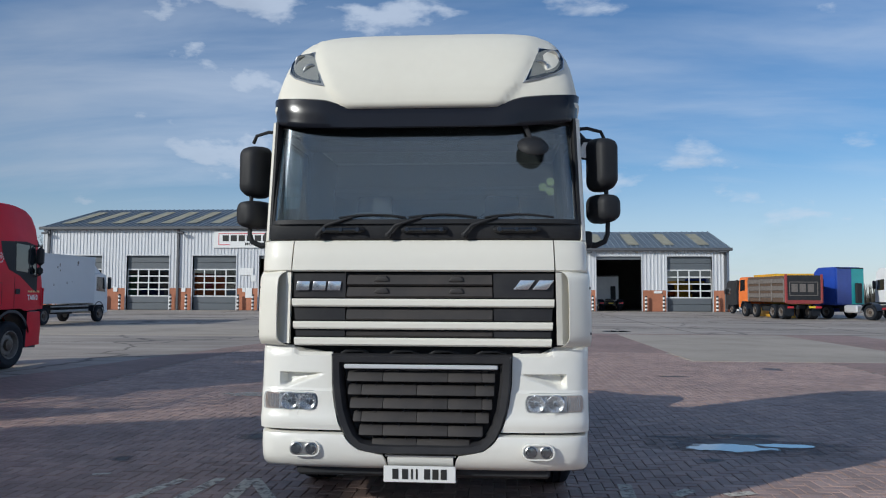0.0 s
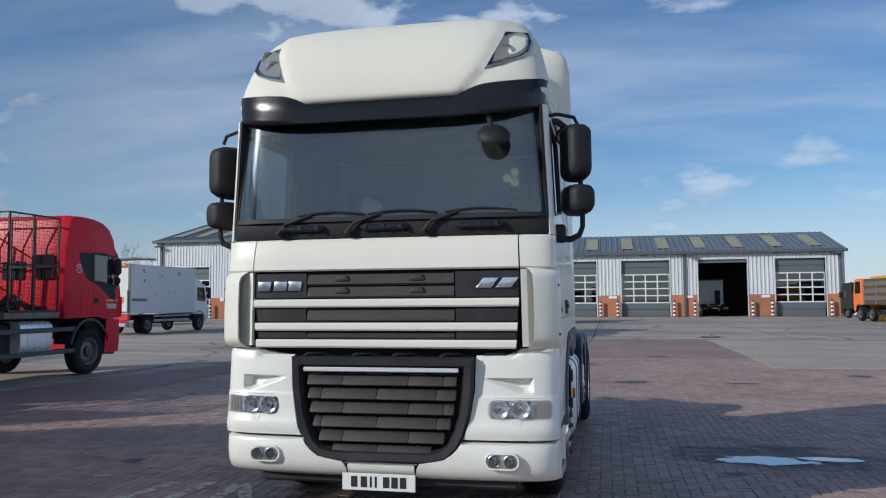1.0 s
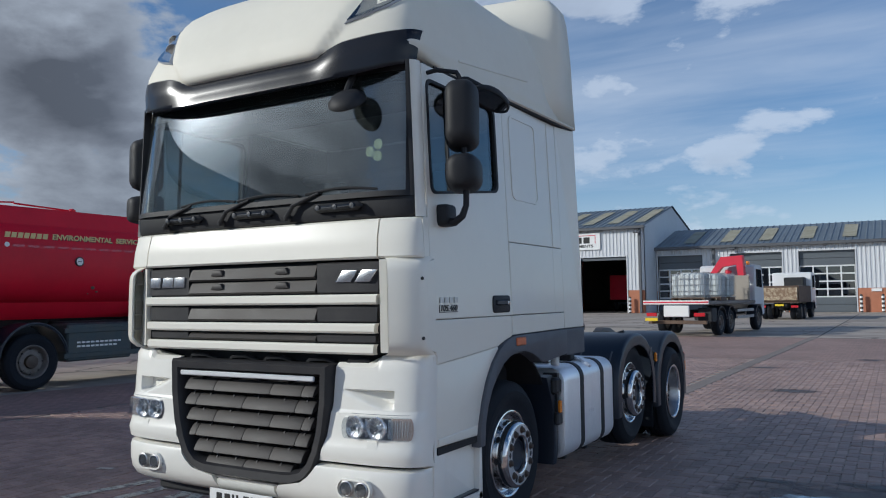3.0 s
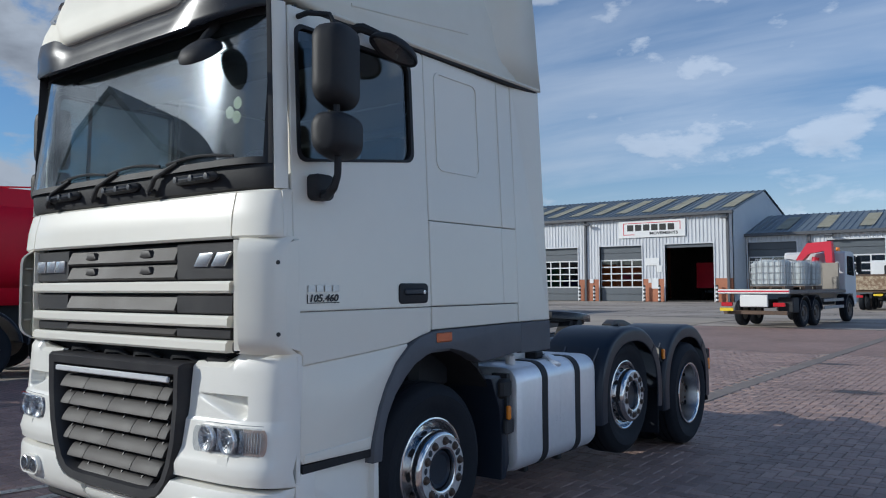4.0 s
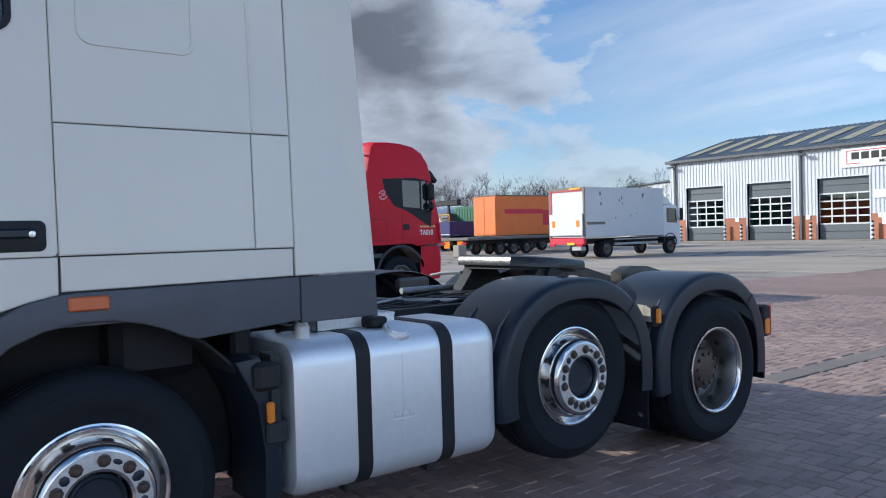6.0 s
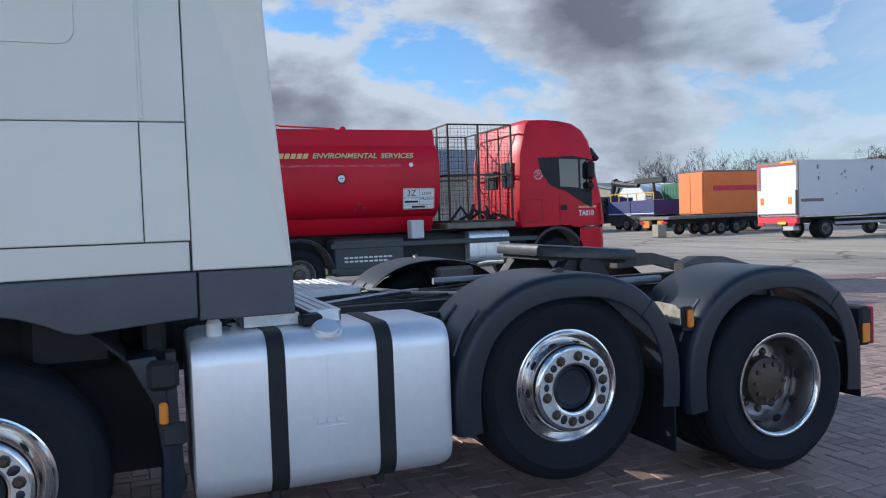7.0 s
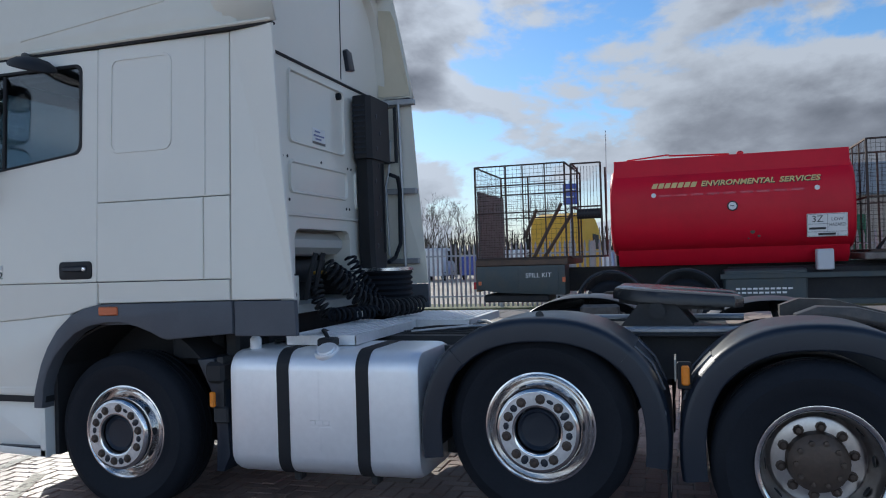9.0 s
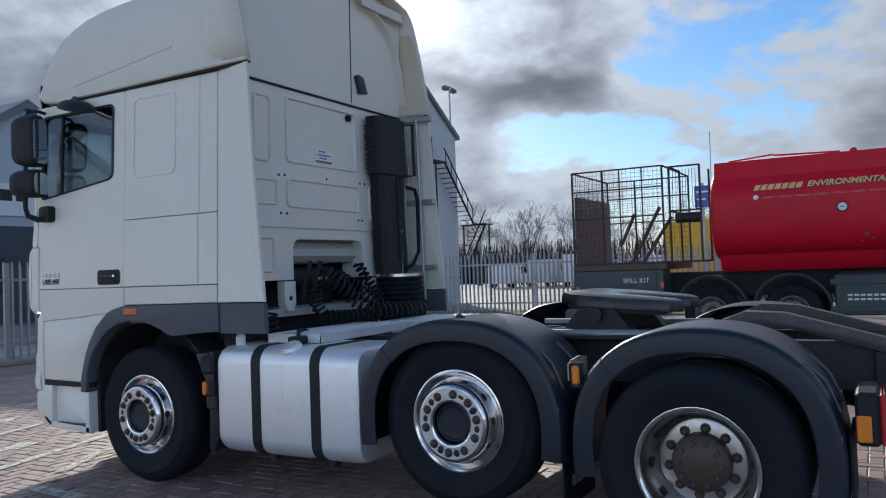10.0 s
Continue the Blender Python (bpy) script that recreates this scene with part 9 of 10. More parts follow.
far_wheels(yc, (-2.0, 1.8))
# flat lorry with tanks and red crane
FL = thing("flatbed_lorry", "flat lorry carrying plastic tanks and a folded red crane", "lorry", at=pose(-3.9, 26.9, 0, 0, 0, -6))
part("deck", M().box(-1.28, 1.28, 0.0, 6.6, 1.22, 1.36, 0.02), WORNGREY, FL, "flat deck")
part("deck_edge", M().box(-1.29, 1.29, -0.05, 0.0, 1.24, 1.40, 0.01), PLATEWHITE, FL, "white and red rear edge")
part("edge_stripe", M().box(-1.285, 1.285, -0.062, -0.05, 1.30, 1.35), BRIGHTRED, FL, "", 0)
part("chute", M().box(-0.45, 0.55, -0.10, -0.02, 0.76, 1.2, 0.02), PLATEWHITE, FL, "white panel below the deck")
part("number_plate", M().box(-1.2, -0.7, -0.10, -0.085, 0.60, 0.72), PLATEYEL, FL, "", 0)
lamp_bar(FL, -0.04, 0.78)
part("rear_bar", M().box(-1.15, 1.15, 0.1, 0.22, 0.48, 0.62, 0.01), RUSTY, FL)
frame_rails(FL, 0.2, 8.3)
far_wheels(FL, (1.7, 3.05, 7.3))
part("side_locker", M().box(0.7, 1.25, 0.45, 1.05, 0.55, 1.1, 0.03), BLACKBODY, FL)
for y in (1.7, 3.05):
    part("mudguard", M().loft([[(x, a, z) for a, z in arc(y, 0.52, 0.60, 10, 170, 10)] + [(x, a, z) for a, z in reversed(arc(y, 0.52, 0.64, 10, 170, 10))] for x in (0.8, 1.26)], True, True), FENDER, FL)
part("side_guard", M().box(1.2, 1.25, 3.9, 6.4, 0.60, 0.72, 0.01).box(1.2, 1.25, 3.9, 6.4, 0.88, 1.0, 0.01), GALV, FL, "pale side guard rails")
day_cab(FL, 6.75, 8.3, 1.15, 2.95, BOXGREY, "grey cab")
part("head_board", M().box(-1.2, 1.2, 5.95, 6.05, 1.36, 2.45, 0.02), CONCRETE, FL, "pale head board")
cr = part("crane_base", M().box(-0.4, 0.5, 6.15, 6.6, 1.3, 2.3, 0.05).tube([(0.1, 6.4, 2.2), (0.2, 6.4, 2.7)], 0.15, 8), BRIGHTRED, FL, "folded red crane")
part("crane_boom", M().prism([(-0.55, 2.55), (-0.05, 3.3), (0.9, 3.35), (0.95, 2.3), (0.7, 2.3), (0.62, 2.95), (0.0, 2.85), (-0.35, 2.45)], "y", 6.1, 6.45, 0.03), BRIGHTRED, cr)
part("crane_boom", M().tube([(-0.5, 6.2, 2.5), (0.0, 6.2, 3.2), (0.85, 6.2, 3.2), (0.85, 6.2, 2.2)], 0.10, 8), BRIGHTRED, cr)
part("beacon", M().lathe([(0.08, 0), (0.08, 0.16), (0, 0.18)], "z", (0.9, 7.0, 2.95), 12), AMBER, FL)


def ibc(x, y, z):
    t = thing("ibc_tank", "caged white plastic liquid tank standing on a lorry deck", "tank", "liquid tanks", pose(x, y, z))
    part("bottle", M().box(-0.46, 0.46, -0.56, 0.56, 0.16, 1.10, 0.07), IBC, t, "milky plastic bottle")
    cg = part("cage", M().tube([(-0.503, -0.603, 1.12), (0.503, -0.603, 1.12), (0.503, 0.603, 1.12), (-0.503, 0.603, 1.12), (-0.503, -0.603, 1.12)], 0.010, 4), GALV, t, "galvanised tube cage", 0)
    for i in range(6):
        a, b = -0.5 + i * 0.2, -0.6 + i * 0.24
        for y in (-0.596, 0.596):
            part("cage_bar", M().box(a - 0.009, a + 0.009, y - 0.009, y + 0.009, 0.14, 1.14), GALV, cg, "", 0)
        for x in (-0.496, 0.496):
            part("cage_bar", M().box(x - 0.009, x + 0.009, b - 0.009, b + 0.009, 0.14, 1.14), GALV, cg, "", 0)
    for i in range(4):
        q = 0.16 + i * 0.24
        for y in (-0.603, 0.603):
            part("cage_bar", M().box(-0.505, 0.505, y - 0.009, y + 0.009, q - 0.009, q + 0.009), GALV, cg, "", 0)
        for x in (-0.503, 0.503):
            part("cage_bar", M().box(x - 0.009, x + 0.009, -0.6, 0.6, q - 0.009, q + 0.009), GALV, cg, "", 0)
    part("pallet", M().box(-0.5, 0.5, -0.6, 0.6, 0.10, 0.14).box(-0.5, -0.4, -0.6, 0.6, 0, 0.10).box(-0.05, 0.05, -0.6, 0.6, 0, 0.10).box(0.4, 0.5, -0.6, 0.6, 0, 0.10), RUSTY, t, "", 0)
    part("lid", M().lathe([(0.11, 1.10), (0.11, 1.13), (0, 1.14)], "z", (0, 0, 0), 14), BLACKTRIM, t)


for x, y in ((0.42, 1.0), (0.42, 3.1), (-0.62, 3.1), (0.42, 4.35)):
    q = FL.matrix_basis @ Vector((x, y, 1.36))
    ibc(q.x, q.y, q.z)

PEELING = mat("peeling_cream_paint", (0.20, 0.125, 0.075), 0.7, grain=20, vary=0.25, stain=1.0, stain_scale=5, bump=0.2, tint=(0.62, 0.54, 0.38))
# rust-brown tipper by the workshop
TP = thing("tipper_lorry", "small tipper lorry with a rusty peeling tipping body", "lorry", at=pose(-2.9, 49.0, 0, 0, 0, -4))
part("tipping_body", M().loft([[(-1.2 * k, 0.0 - q, z), (1.2 * k, 0.0 - q, z), (1.2 * k, 4.2, z), (-1.2 * k, 4.2, z)] for z, k, q in ((1.05, 0.95, 0.0), (1.1, 1.0, 0.02), (2.1, 1.0, 0.12), (2.12, 0.96, 0.1))], True, True), RUSTY, TP, "rusty tipping body")
part("tail_gate", M().box(-1.12, 1.12, -0.16, -0.10, 1.2, 2.0, 0.02), PEELING, TP, "brown tailgate with peeling cream paint")
part("load_box", M().box(-0.3, 0.9, 3.4, 4.4, 2.1, 2.7, 0.03), BLACKBODY, TP)
day_cab(TP, 4.4, 6.0, 1.05, 3.05, VANWHITE, "white cab")
frame_rails(TP, 0.1, 5.8)
far_wheels(TP, (1.0, 2.2, 5.1), 1.15, 0.48, (1.0, 2.2))
lamp_bar(TP, -0.12, 0.75)
part("number_plate", M().box(-0.2, 0.3, -0.14, -0.12, 0.85, 0.97), PLATEYEL, TP, "", 0)

# tipper with orange cab, and tractor units, by the far corner
GT = thing("tipper_lorry", "eight-wheel tipper with orange cab and dark timbered body", "lorry", at=pose(21.0, 48.2, 0, 0, 0, 5))
tbp = part("tipping_body", M().box(-1.25, 1.25, 0.05, 6.2, 1.15, 2.95, 0.04), RUSTY, GT, "worn dark tipping body")
for z in (1.45, 1.95, 2.45):
    part("side_board", M().box(-1.29, -1.25, 0.1, 6.1, z, z + 0.32, 0.02), WORNGREY, tbp)
for y in (0.1, 2.0, 4.0, 6.0):
    part("body_post", M().box(-1.32, -1.25, y, y + 0.14, 1.2, 2.75, 0.02), WORNGREY, tbp)
part("tail_gate", M().box(-1.2, 1.2, -0.03, 0.05, 1.15, 2.98, 0.02), BLACKBODY, tbp, "dark tailgate with pale blocks")
part("gate_frame", M().box(-1.29, -1.13, -0.06, 0.06, 1.1, 3.05, 0.02).box(1.13, 1.29, -0.06, 0.06, 1.1, 3.05, 0.02).box(-1.13, 1.13, -0.06, 0.06, 1.05, 1.30, 0.02), DULLRED, tbp, "faded red gate frame", 0)
blocks(tbp, [(-0.85 + i * 0.55, -0.85 + i * 0.55 + 0.42) for i in range(3)], 1.85, 2.4, -0.032, WORNGREY)
part("gate_outline", M().box(-0.95, 0.9, -0.045, -0.031, 2.5, 2.55).box(-0.95, 0.9, -0.045, -0.031, 1.6, 1.65).box(-1.0, -0.95, -0.045, -0.031, 1.6, 2.55).box(0.9, 0.95, -0.045, -0.031, 1.6, 2.55), WORNGREY, tbp, "", 0)
day_cab(GT, 6.4, 8.1, 1.15, 3.0, ORANGE, "orange cab")
frame_rails(GT, 0.1, 7.8)
far_wheels(GT, (0.9, 2.25, 5.2, 7.1), 1.2, 0.5, (0.9, 2.25))
lamp_bar(GT, -0.03, 0.75)
part("number_plate", M().box(0.3, 0.8, -0.08, -0.065, 0.78, 0.9), PLATEYEL, GT, "", 0)
part("mud_flap", M().box(-1.2, -0.6, 0.2, 0.22, 0.25, 0.8).box(0.6, 1.2, 0.2, 0.22, 0.25, 0.8), RUBBER, GT, "", 0)
YS = thing("skip", "yellow steel skip standing behind a tipper", "skip", at=pose(22.3, 55.0, 0))
part("skip_body", M().loft([[(-1.6 * k, -2.5, z), (1.6 * k, -2.5, z), (1.6 * k, 2.5, z), (-1.6 * k, 2.5, z)] for z, k in ((0, 0.8), (3.1, 1.0), (3.2, 1.02))], True, True), YELLOW, YS)


def tractor(label, m, front, rear, split):
    t = thing("tractor_unit", label, "lorry", at=m)
    prof = [(3.6, 0.95), (3.6, 3.45), (3.75, 3.62), (5.1, 3.6), (5.45, 3.3), (5.68, 2.0), (5.72, 0.5), (5.3, 0.45), (5.2, 0.95)]
    c = part("cab", side_loft(M(), prof, 1.24, 0.02), front, t, "", 30)
    if split is not None:
        part("back_panel", M().box(-1.235, 0.1, 3.46, 3.598, 1.0, 3.52, 0.02), front, c, "", 0)
        part("back_panel", M().box(0.1, 1.235, 3.46, 3.598, 1.0, 3.52, 0.02), rear, c, "", 0)
        part("roof_lip", M().box(-1.2, 1.2, 3.42, 3.62, 3.52, 3.58, 0.02), BLACKTRIM, c, "", 0)
    for s in SIDES:
        part("side_window", M().prism([(4.6, 2.05), (5.4, 2.0), (5.3, 2.75), (4.6, 2.8)], "x", s * 1.235, s * 1.25), WINDOW, c)
        part("mirror", M().box(s * 1.3, s * 1.5, 5.4, 5.6, 2.1, 2.7, 0.05), BLACKTRIM, c)
        part("fuel_tank", M().box(s * 0.6, s * 1.2, 1.9, 3.0, 0.45, 0.98, 0.08), TANKALU, t)
        part("mudguard", M().loft([[(x, a, z) for a, z in arc(0.9, 0.52, 0.60, 10, 170, 10)] + [(x, a, z) for a, z in reversed(arc(0.9, 0.52, 0.64, 10, 170, 10))] for x in (s * 0.7, s * 1.25)], True, True), FENDER, t)
    part("air_intake", M().box(0.4, 0.9, 3.3, 3.5, 1.1, 2.5, 0.04), BLACKTRIM, t)
    part("coupling_plate", M().box(-0.45, 0.45, 0.5, 1.3, 1.05, 1.2, 0.03), GREASE, t)
    frame_rails(t, 0, 5.2)
    far_wheels(t, (0.9, 4.5), 1.22, 0.5, (0.9,))
    lamp_bar(t, -0.02, 0.7)
    part("number_plate", M().box(-0.3, 0.2, -0.05, -0.03, 0.7, 0.82), PLATEYEL, t, "", 0)
    return t


tractor("blue and turquoise tractor unit with silver fuel tank", pose(26.4, 47.2, 0, 0, 0, 24), BLUE, TEAL, 1)
tractor("white and blue tractor unit at the yard's edge", pose(29.6, 47.0, 0, 0, 0, 8), VANWHITE, VANWHITE, 1)
dk = tractor("dark tractor unit standing beside the workshop", pose(22.6, 61.0, 0, 0, 0, 12) @ Matrix.Scale(0.8, 4), BLACKBODY, BLACKBODY, 1)
tractor("white tractor unit inside the open workshop door", pose(11.7, 73.2, 0, 0, 0, 0), VANWHITE, VANWHITE, 1)
rt = thing("box_trailer", "dark red trailer inside the open workshop", "trailer", at=pose(-20.6, 73.5, 0))
part("trailer_body", M().box(-1.25, 1.25, 0, 9, 1.2, 3.7, 0.03), RED, rt)
far_wheels(rt, (1.5, 2.8), 1.2, 0.5)
frame_rails(rt, 0, 9)

# ---- fence ----
fence = thing("palisade_fence", "grey galvanised palisade fence with pointed pales", "fence", at=pose(0, 0, 0))
pale = M()
pale.add([(-0.033, 0.012, 0.06), (0, -0.006, 0.06), (0.033, 0.012, 0.06), (-0.033, 0.012, 1.86), (0, -0.006, 1.86), (0.033, 0.012, 1.86), (-0.012, 0.008, 1.98), (0, -0.002, 1.98), (0.012, 0.008, 1.98)],
         [(0, 1, 4, 3), (1, 2, 5, 4), (3, 4, 7, 6), (4, 5, 8, 7)])
PALE = pale.mesh("pale", GALV, 0)
POST = M().box(-0.05, 0.05, -0.03, 0.03, 0, 1.95).mesh("post", GALV, 0)


def run_fence(a, b, step=0.145):
    a, b = Vector((*a, 0)), Vector((*b, 0))
    d = b - a
    ang = math.degrees(math.atan2(d.y, d.x))
    n = int(d.length / step)
    for i in range(n):
        p = a + d * (i / n)
        part("pale", PALE, None, fence).matrix_basis = pose(p.x, p.y, 0, 0, 0, ang)
    for i in range(int(d.length / 2.75) + 1):
        p = a + d * min(1, i * 2.75 / d.length)
        q = pose(p.x, p.y, 0, 0, 0, ang) @ Vector((0, 0.06, 0))
        part("post", POST, None, fence).matrix_basis = pose(q.x, q.y, 0, 0, 0, ang)
    for z in (0.35, 1.60):
        r = M().box(0, d.length, 0.012, 0.035, z, z + 0.05)
        part("rail", r, GALV, fence).matrix_basis = pose(a.x, a.y, 0, 0, 0, ang)


run_fence((-18.2, 16.0), (-17.4, -8.6))
run_fence((-17.4, -8.6), (-2.2, -8.4), 0.16)
part("kerb", M().box(-17.5, 3.0, -8.75, -8.2, -0.02, 0.10, 0.03), CONCRETE, fence, "concrete kerb under the fence")
structure("verge", M().box(-19.5, -17.2, -9, 16, -0.02, 0.03, 0.01), GRASS, "strip of rough grass along the fence")
# glare on the ground beyond the fence, put into pale concrete
structure("backdrop", M().box(-75, -19.5, -20, 16, -0.02, 0.0), PATCH, "car park beyond the fence, pale to stand in for ground glare")

# ---- behind the fence ----
def parked_van(x, y, rz, paint, label, L=4.6, h=1.9):
    t = thing("parked_van", label, "van", "vans beyond the fence", pose(x, y, 0, 0, 0, rz))
    prof = [(0, 0.35), (0.02, h - 0.1), (0.15, h), (L * 0.62, h), (L * 0.75, h * 0.62), (L * 0.97, h * 0.5), (L, 0.45), (L - 0.1, 0.3)]
    b = part("body", side_loft(M(), prof, 0.9, 0.03), paint, t, "", 30)
    for s in SIDES:
        part("window", M().prism([(L * 0.45, h * 0.6), (L * 0.70, h * 0.6), (L * 0.63, h * 0.92), (L * 0.45, h * 0.92)], "x", s * 0.89, s * 0.905), WINDOW, b)
        for y2 in (L * 0.2, L * 0.8):
            wheel(t, s * 0.9, y2, 0.33, 0.33, 0.2, s, "plain")


for i in range(9):
    parked_van(-46 - (i % 2) * 0.6, -18 + i * 2.9, 90 + (i % 3) * 2, (VANWHITE, BOXGREY, VANWHITE, BLUE)[i % 4], "parked van in the car park beyond the fence", 4.6 + (i % 2) * 0.6, 1.7 + (i % 3) * 0.3)
for x, y, rz, paint, label in ((-24.0, 0.2, 75, YELLOW, "yellow lorry cab beyond the fence"),):
    t = thing("yellow_lorry", label, "lorry", "", pose(x, y, 0, 0, 0, rz) @ Matrix.Scale(0.88, 4))
    prof = [(0, 0.9), (0, 2.9), (0.2, 3.4), (1.0, 3.6), (1.6, 3.3), (2.0, 2.9), (2.25, 2.0), (2.3, 0.5), (1.8, 0.45), (1.7, 0.9)]
    c = part("cab", side_loft(M(), prof, 1.2, 0.03), paint, t, "yellow cab", 30)
    for s in SIDES:
        part("side_window", M().prism([(1.2, 2.0), (2.0, 1.95), (1.9, 2.6), (1.2, 2.65)], "x", s * 1.19, s * 1.21), WINDOW, c)
        wheel(t, s * 1.2, 1.1, 0.5, 0.5, 0.3, s, "plain")
        wheel(t, s * 1.2, -2.6, 0.5, 0.5, 0.3, s, "plain")
    part("front_screen", M().box(-1.0, 1.0, 2.12, 2.2, 2.0, 2.75, 0.02), WINDOW, c)
    frame_rails(t, -3.4, 1.8)
gc = thing("shipping_container", "green steel container beyond the fence", "container", at=pose(-24.5, 7.6, 0))
part("container_body", M().box(-1.2, 1.2, -3, 3, 0.05, 2.6, 0.03), GREEN, gc)
for i in range(14):
    part("rib", M().box(1.2, 1.23, -2.8 + i * 0.42, -2.62 + i * 0.42, 0.2, 2.45, 0.01), GREEN, gc)
bs = thing("blue_sign", "blue board on a post beyond the fence", "sign", at=pose(-22.6, 1.0, 0))
part("post", M().box(-0.05, 0.05, -0.05, 0.05, 0, 4.2), GALV, bs)
part("board", M().box(0.05, 0.09, -0.26, 0.26, 3.35, 4.1, 0.01), BLUE, bs)
for y1, z in ((0.2, 3.86), (0.12, 3.6)):
    part("mark", M().box(0.092, 0.096, -0.2, y1, z, z + 0.055), PLATEWHITE, bs, "", 0)

# offices behind the corner of the fence
OB = thing("office_building", "low grey office building with slate cladding and a white sign", "building", at=pose(-14, -24, 0))
part("wall", M().prism([(6.5, 0), (6.5, 4.3), (0, 8.7), (-7, 4.3), (-7, 0)], "y", 0, -9), OFFICE, OB, "", 0)
part("cladding", M().box(-6.9, 6.4, 0.002, 0.06, 0, 3.9), OFFICEDARK, OB, "dark slate cladding", 0)
part("roof", M().prism([(6.9, 4.15), (7.0, 4.4), (0, 9.1), (-7.5, 4.4), (-7.4, 4.15), (0, 8.75)], "y", 0.3, -9.3), ROOFGREY, OB, "", 0)
part("sign", M().box(-0.6, 4.6, 0.07, 0.12, 4.3, 5.6, 0.01), SIGNWHITE, OB, "white sign with dark blocks")
blocks(OB, [(0 + i * 0.65, i * 0.65 + 0.5) for i in range(6)], 4.9, 5.35, 0.127, INK)
for x in (1.0, 3.6):
    part("window", M().box(x, x + 1.6, 0.062, 0.09, 1.2, 2.6, 0.01), WINDOW, OB)
part("door", M().box(-1.8, -0.6, 0.062, 0.09, 0, 2.2, 0.01), DOORGREY, OB)
part("globe_lamp", M().lathe([(0, -0.2), (0.14, -0.14), (0.2, 0), (0.14, 0.14), (0, 0.2)], "z", (2.9, 0.25, 3.3), 12), PLATEWHITE, OB)
UB = thing("tall_building", "tall blue-grey clad building with an outside steel stair", "building", at=pose(-21.88, -10.41, 0.68) @ Matrix.Scale(0.55, 4))
part("wall", M().prism([(9, -1.23), (9, 13.2), (1.5, 17.9), (-7.3, 12.4), (-7.3, -1.23)], "y", 0, -22), OFFICE, UB, "", 0)
part("roof", M().prism([(9.3, 13.1), (1.5, 17.95), (-7.6, 12.25), (-7.6, 12.55), (1.5, 18.3), (9.4, 13.5)], "y", 0.3, -22.3), ROOFGREY, UB, "", 0)
stt = M()
for k in range(13):
    x, z = -3.6 - k * 0.34, 9.9 - k * 0.36
    stt.box(x - 0.17, x + 0.17, 0.1, 1.1, z - 0.04, z)
    stt.box(-8.0 + k * 0.34, -7.66 + k * 0.34, 1.2, 2.2, 5.2 - k * 0.36, 5.24 - k * 0.36)
stt.tube([(-3.4, 1.1, 11.0), (-8.0, 1.1, 6.4)], 0.06, 6).tube([(-3.4, 1.1, 9.9), (-8.0, 1.1, 5.2)], 0.10, 6).tube([(-8.0, 2.2, 5.2), (-3.4, 2.2, 0.4)], 0.10, 6).tube([(-8.0, 2.2, 6.3), (-3.4, 2.2, 1.5)], 0.06, 6)
for k in range(6):
    stt.tube([(-3.6 - k * 0.85, 1.1, 9.9 - k * 0.88), (-3.6 - k * 0.85, 1.1, 10.9 - k * 0.88)], 0.035, 5)
stt.box(-9.0, -7.8, 0.05, 2.3, 5.1, 5.2).box(-3.6, -1.8, 0.05, 1.2, 9.85, 9.95)
for x, y in ((-8.8, 2.1), (-7.9, 0.2), (-2.0, 1.1)):
    stt.tube([(x, y, -1.23), (x, y, 5.2 if x < -5 else 9.9)], 0.07, 6)
part("stair", stt, BLACKBODY, UB, "dark outside stair", 0)
part("door", M().box(-3.4, -2.3, 0.01, 0.06, 9.95, 12.0), OFFICEDARK, UB, "", 0)
for x, y in ((-46.9, -22.0),):
    lp = thing("lamp_post", "tall galvanised lamp post with twin floodlights", "lamp post", at=pose(x, y, 0))
    part("pole", M().tube([(0, 0, 0), (0, 0, 15.6)], [0.11, 0.06], 8), GALV, lp)
    part("floodlight", M().box(-0.9, -0.35, -0.2, 0.2, 15.2, 15.5, 0.05), FLASH, lp)
    part("floodlight", M().box(0.35, 0.9, -0.2, 0.2, 15.2, 15.5, 0.05), FLASH, lp)
    part("cross_arm", M().tube([(-0.8, 0, 15.55), (0.8, 0, 15.55)], 0.05, 6), GALV, lp)
# far sheds
for x, y, w, d, e, r, rz in ((-62, 25, 14, 22, 5.0, 7.6, 8), (-72, 55, 16, 10, 3.2, 4.6, 8), (-72, 112, 50, 14, 7.5, 8.6, 0)):
    t = thing("far_shed", "pale metal shed at the far side of the yard", "building", "far sheds", pose(x, y, 0, 0, 0, rz))
    part("wall", M().prism([(-w / 2, 0), (w / 2, 0), (w / 2, e), (0, r), (-w / 2, e)], "y", -d / 2, d / 2), CLAD if y > 100 else CONCRETE, t, "", 0)
    part("roof", M().prism([(w / 2 + 0.3, e), (0, r + 0.1), (-w / 2 - 0.3, e), (-w / 2 - 0.3, e + 0.2), (0, r + 0.35), (w / 2 + 0.3, e + 0.2)], "y", -d / 2 - 0.3, d / 2 + 0.3), ROOFGREY, t, "", 0)


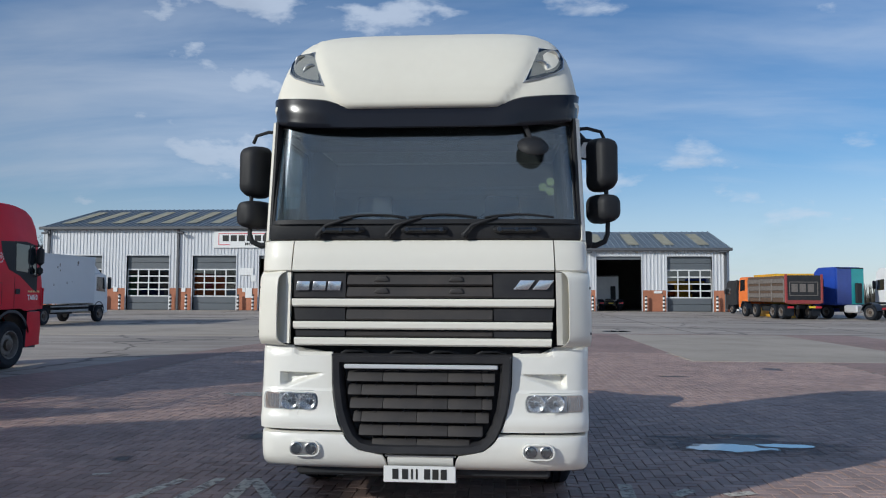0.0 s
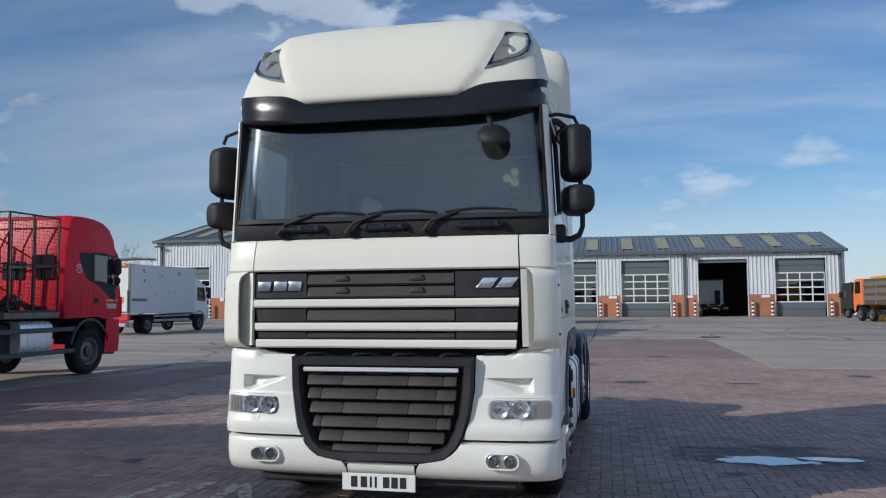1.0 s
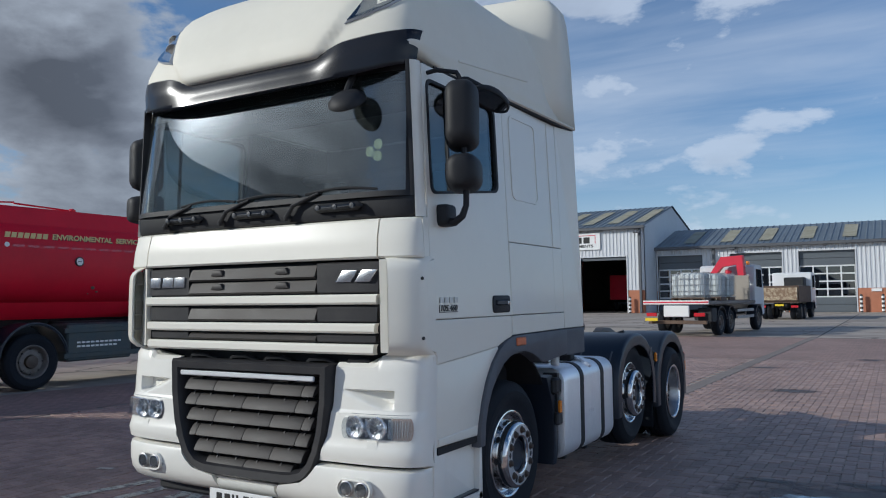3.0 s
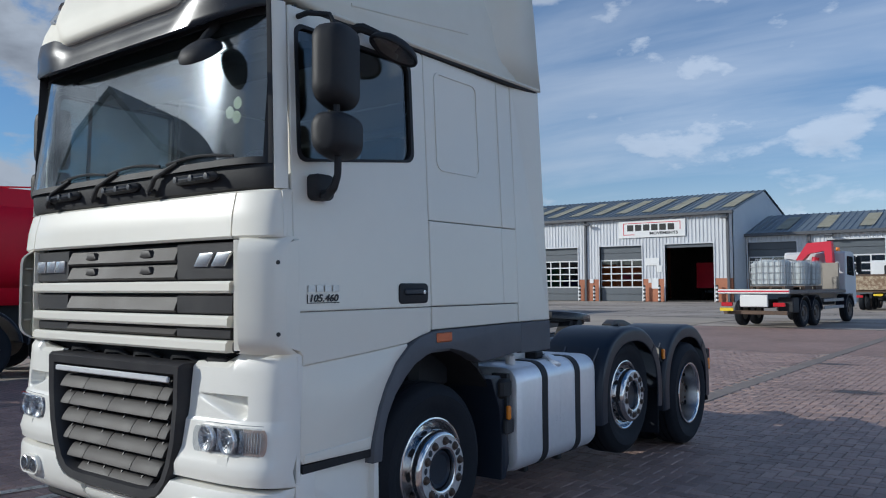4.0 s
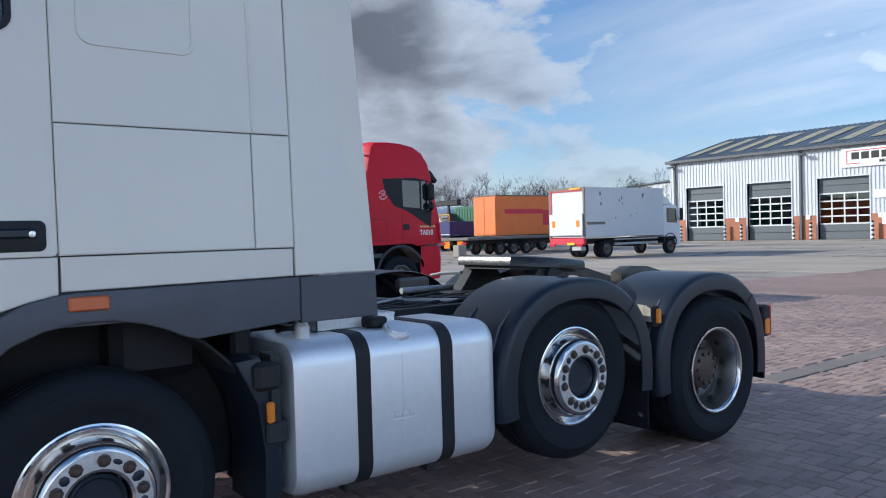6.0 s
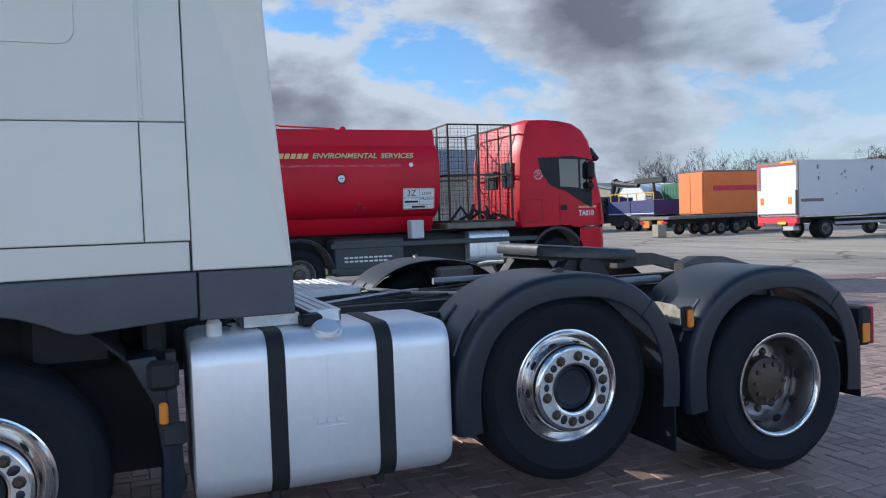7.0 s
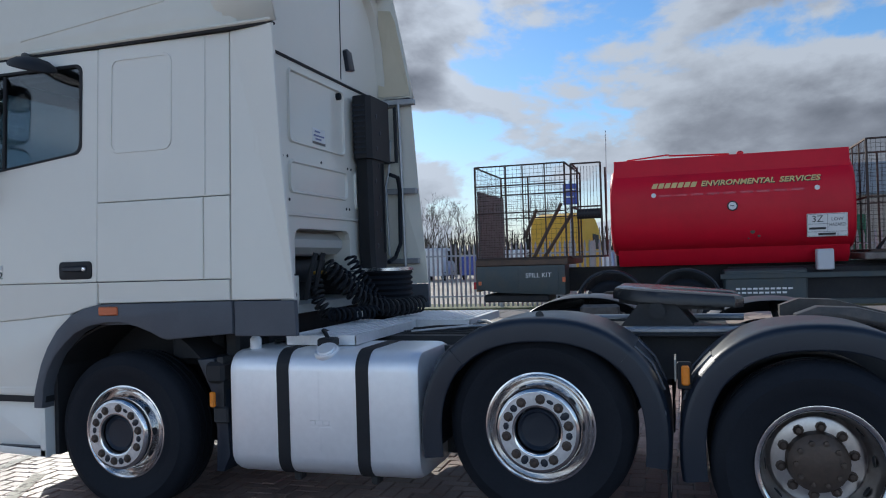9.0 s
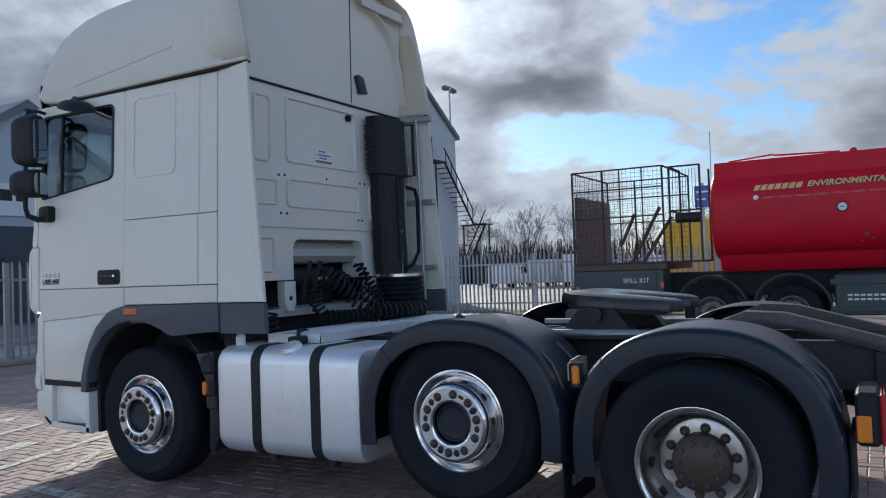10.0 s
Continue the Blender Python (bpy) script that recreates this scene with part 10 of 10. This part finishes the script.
# ---- bare trees ----
def bare_tree(name, seed, h, label):
    """Trunk, forked limbs and a crown of fine twigs with gaps."""
    rnd = random.Random(seed)
    root = thing(name, label, "tree", "bare trees")
    wood, twigs = M(), M()

    def grow(p, d, length, r, depth):
        steps = 3
        pts, rs = [p], [r]
        for i in range(steps):
            d = (d + Vector((rnd.uniform(-.16, .16), rnd.uniform(-.16, .16), rnd.uniform(-.04, .14)))).normalized()
            p = p + d * (length / steps)
            pts.append(p); rs.append(r * (1 - 0.45 * (i + 1) / steps))
        (wood if depth < 3 else twigs).tube(pts, rs, 6 if depth < 2 else 3)
        if depth >= 5:
            return
        for k in range(rnd.choice((3, 3, 4)) if depth < 4 else 4):
            f = rnd.uniform(0.45, 1.0)
            q = pts[0].lerp(pts[-1], f) if depth == 0 else pts[min(3, 1 + int(f * 3))]
            a = rnd.uniform(0, 6.283)
            side = d.orthogonal().normalized()
            side = (Matrix.Rotation(a, 3, d) @ side)
            nd = (d * rnd.uniform(0.55, 1.0) + side * rnd.uniform(0.45, 0.85) + Vector((0, 0, 0.22))).normalized()
            grow(q, nd, length * rnd.uniform(0.52, 0.74), max(0.011, r * rnd.uniform(0.40, 0.55)), depth + 1)

    grow(Vector((0, 0, -0.1)), Vector((0, 0, 1)), h * 0.42, h * 0.016, 0)
    part("trunk", wood, BARK, root, "bare trunk and limbs")
    part("crown", twigs, TWIG, root, "crown of fine bare twigs", 0)
    return root


kinds = [bare_tree("bare_tree", 11 + i, 9.0 + i * 1.2, "leafless winter tree behind the yard") for i in range(3)]
rnd = random.Random(77)
spots = [(-82 + rnd.uniform(-4, 4), 66.5 + i * 0.95 + rnd.uniform(-.8, .8)) for i in range(28)] + [(-66 + rnd.uniform(-4, 4), 86 + i * 3.0) for i in range(6)] + [(-58 + rnd.uniform(-4, 4), -30 + i * 1.5 + rnd.uniform(-1, 1)) for i in range(17)]
for i, (x, y) in enumerate(spots):
    k = rnd.uniform(0.85, 1.1) * (0.70 if -63 < x < -50 and y < 0 else 1.0) * (0.98 if x < -70 else 1.0)
    m = pose(x, y, 0, 0, 0, rnd.uniform(0, 360)) @ Matrix.Scale(k, 4)
    if i < 3:
        kinds[i].matrix_basis = m
    else:
        copy_thing(kinds[i % 3], m)


def scrub(x0, y0, x1, y1, h, n, seed):
    """A far hedge of thin stems, as one mass."""
    rnd = random.Random(seed)
    m = M()
    for i in range(n):
        t = rnd.random()
        x, y = x0 + (x1 - x0) * t + rnd.uniform(-1.5, 1.5), y0 + (y1 - y0) * t + rnd.uniform(-1.5, 1.5)
        hh = h * rnd.uniform(0.35, 1.0)
        w = rnd.uniform(0.03, 0.10)
        a = rnd.uniform(0, 3.14)
        lx, ly = rnd.uniform(-.6, .6), rnd.uniform(-.6, .6)
        c, s = math.cos(a) * w, math.sin(a) * w
        m.add([(x - c, y - s, 0), (x + c, y + s, 0), (x + lx + c * .3, y + ly + s * .3, hh), (x + lx - c * .3, y + ly - s * .3, hh)], [(0, 1, 2, 3)])
    single("scrub", m, HEDGE, "leafless scrub and hedge along the yard's edge", "hedge", kind="stuff", smooth=0)


scrub(-68, -40, -66, 6, 4.2, 3800, 1)
scrub(-100, 50, -88, 110, 5.0, 2600, 2)
scrub(24, 100, 120, 110, 3.2, 4200, 3)
scrub(-60, 120, 30, 125, 5.0, 1500, 4)


# ---- brick paving, piece by piece ----
U = 0.105                     # half a brick with its joint
rng = np.random.RandomState(4)


def brick_shape(L, Wd):
    g, c, h = 0.003, 0.006, 0.03
    a, b = L - g, Wd - g
    v = [(g, g, -h), (a, g, -h), (a, b, -h), (g, b, -h), (g, g, -c), (a, g, -c), (a, b, -c), (g, b, -c), (g + c, g + c, 0), (a - c, g + c, 0), (a - c, b - c, 0), (g + c, b - c, 0)]
    f = [(0, 1, 5, 4), (1, 2, 6, 5), (2, 3, 7, 6), (3, 0, 4, 7), (4, 5, 9, 8), (5, 6, 10, 9), (6, 7, 11, 10), (7, 4, 8, 11), (8, 9, 10, 11)]
    return v, f


def is_slab(x, y):
    """Left free for the drain slabs and the resurfaced patch."""
    return (y > 7.6 and 0.2 + 0.015 * (y - 7.6) / 0.8 < x < 0.53 + 0.015 * (y - 7.6) / 0.8) or (x > 5.35 and y > 14.15)


SV, SF = {}, {}
SV["h"], SF["h"] = brick_shape(2 * U, U)
SV["v"], SF["v"] = brick_shape(U, 2 * U)
near, restv, restf = [], [], []
for j in range(int(PY0 / U), int(PY1 / U)):
    for i in range(int(PX0 / U), int(PX1 / U)):
        k = (i - j) % 4
        if k not in (0, 3):
            continue
        kind = "h" if k == 0 else "v"
        x, y = i * U, j * U
        if is_slab(x + U, y + U):
            continue
        z = -0.0015 + 0.0018 * rng.randn()
        z = min(z, 0.0012) - 0.0035 * math.exp(-(((x - 3.2) / 0.9) ** 2 + ((y - 3.0) / 0.4) ** 2))
        tx, ty = 0.006 * rng.randn(), 0.006 * rng.randn()
        if 2.2 < x < 3.9 and 4.4 < y < 8.0 and len(near) < 298:
            near.append((kind, x, y, z, tx, ty))
            continue
        o = len(restv)
        restv += [(x + a, y + b, z + c + tx * (a - U) + ty * (b - U)) for a, b, c in SV[kind]]
        restf += [tuple(q + o for q in f) for f in SF[kind]]
me = bpy.data.meshes.new("brick_paving")
me.from_pydata(restv, [], restf)
me.materials.append(PAVER)
paving = tagged(new("brick_paving", me), "brown and purple brick pavers laid in herringbone", "paving", kind="structure")
KINDS = {}
for kind in "hv":
    b = bpy.data.meshes.new("brick")
    b.from_pydata(SV[kind], [], SF[kind])
    b.materials.append(PAVERONE)
    KINDS[kind] = b
for kind, x, y, z, tx, ty in near:
    o = part("brick", KINDS[kind], None, paving)
    o.matrix_basis = Matrix.Translation((x, y, z)) @ Matrix.Rotation(ty, 4, "X") @ Matrix.Rotation(-tx, 4, "Y")
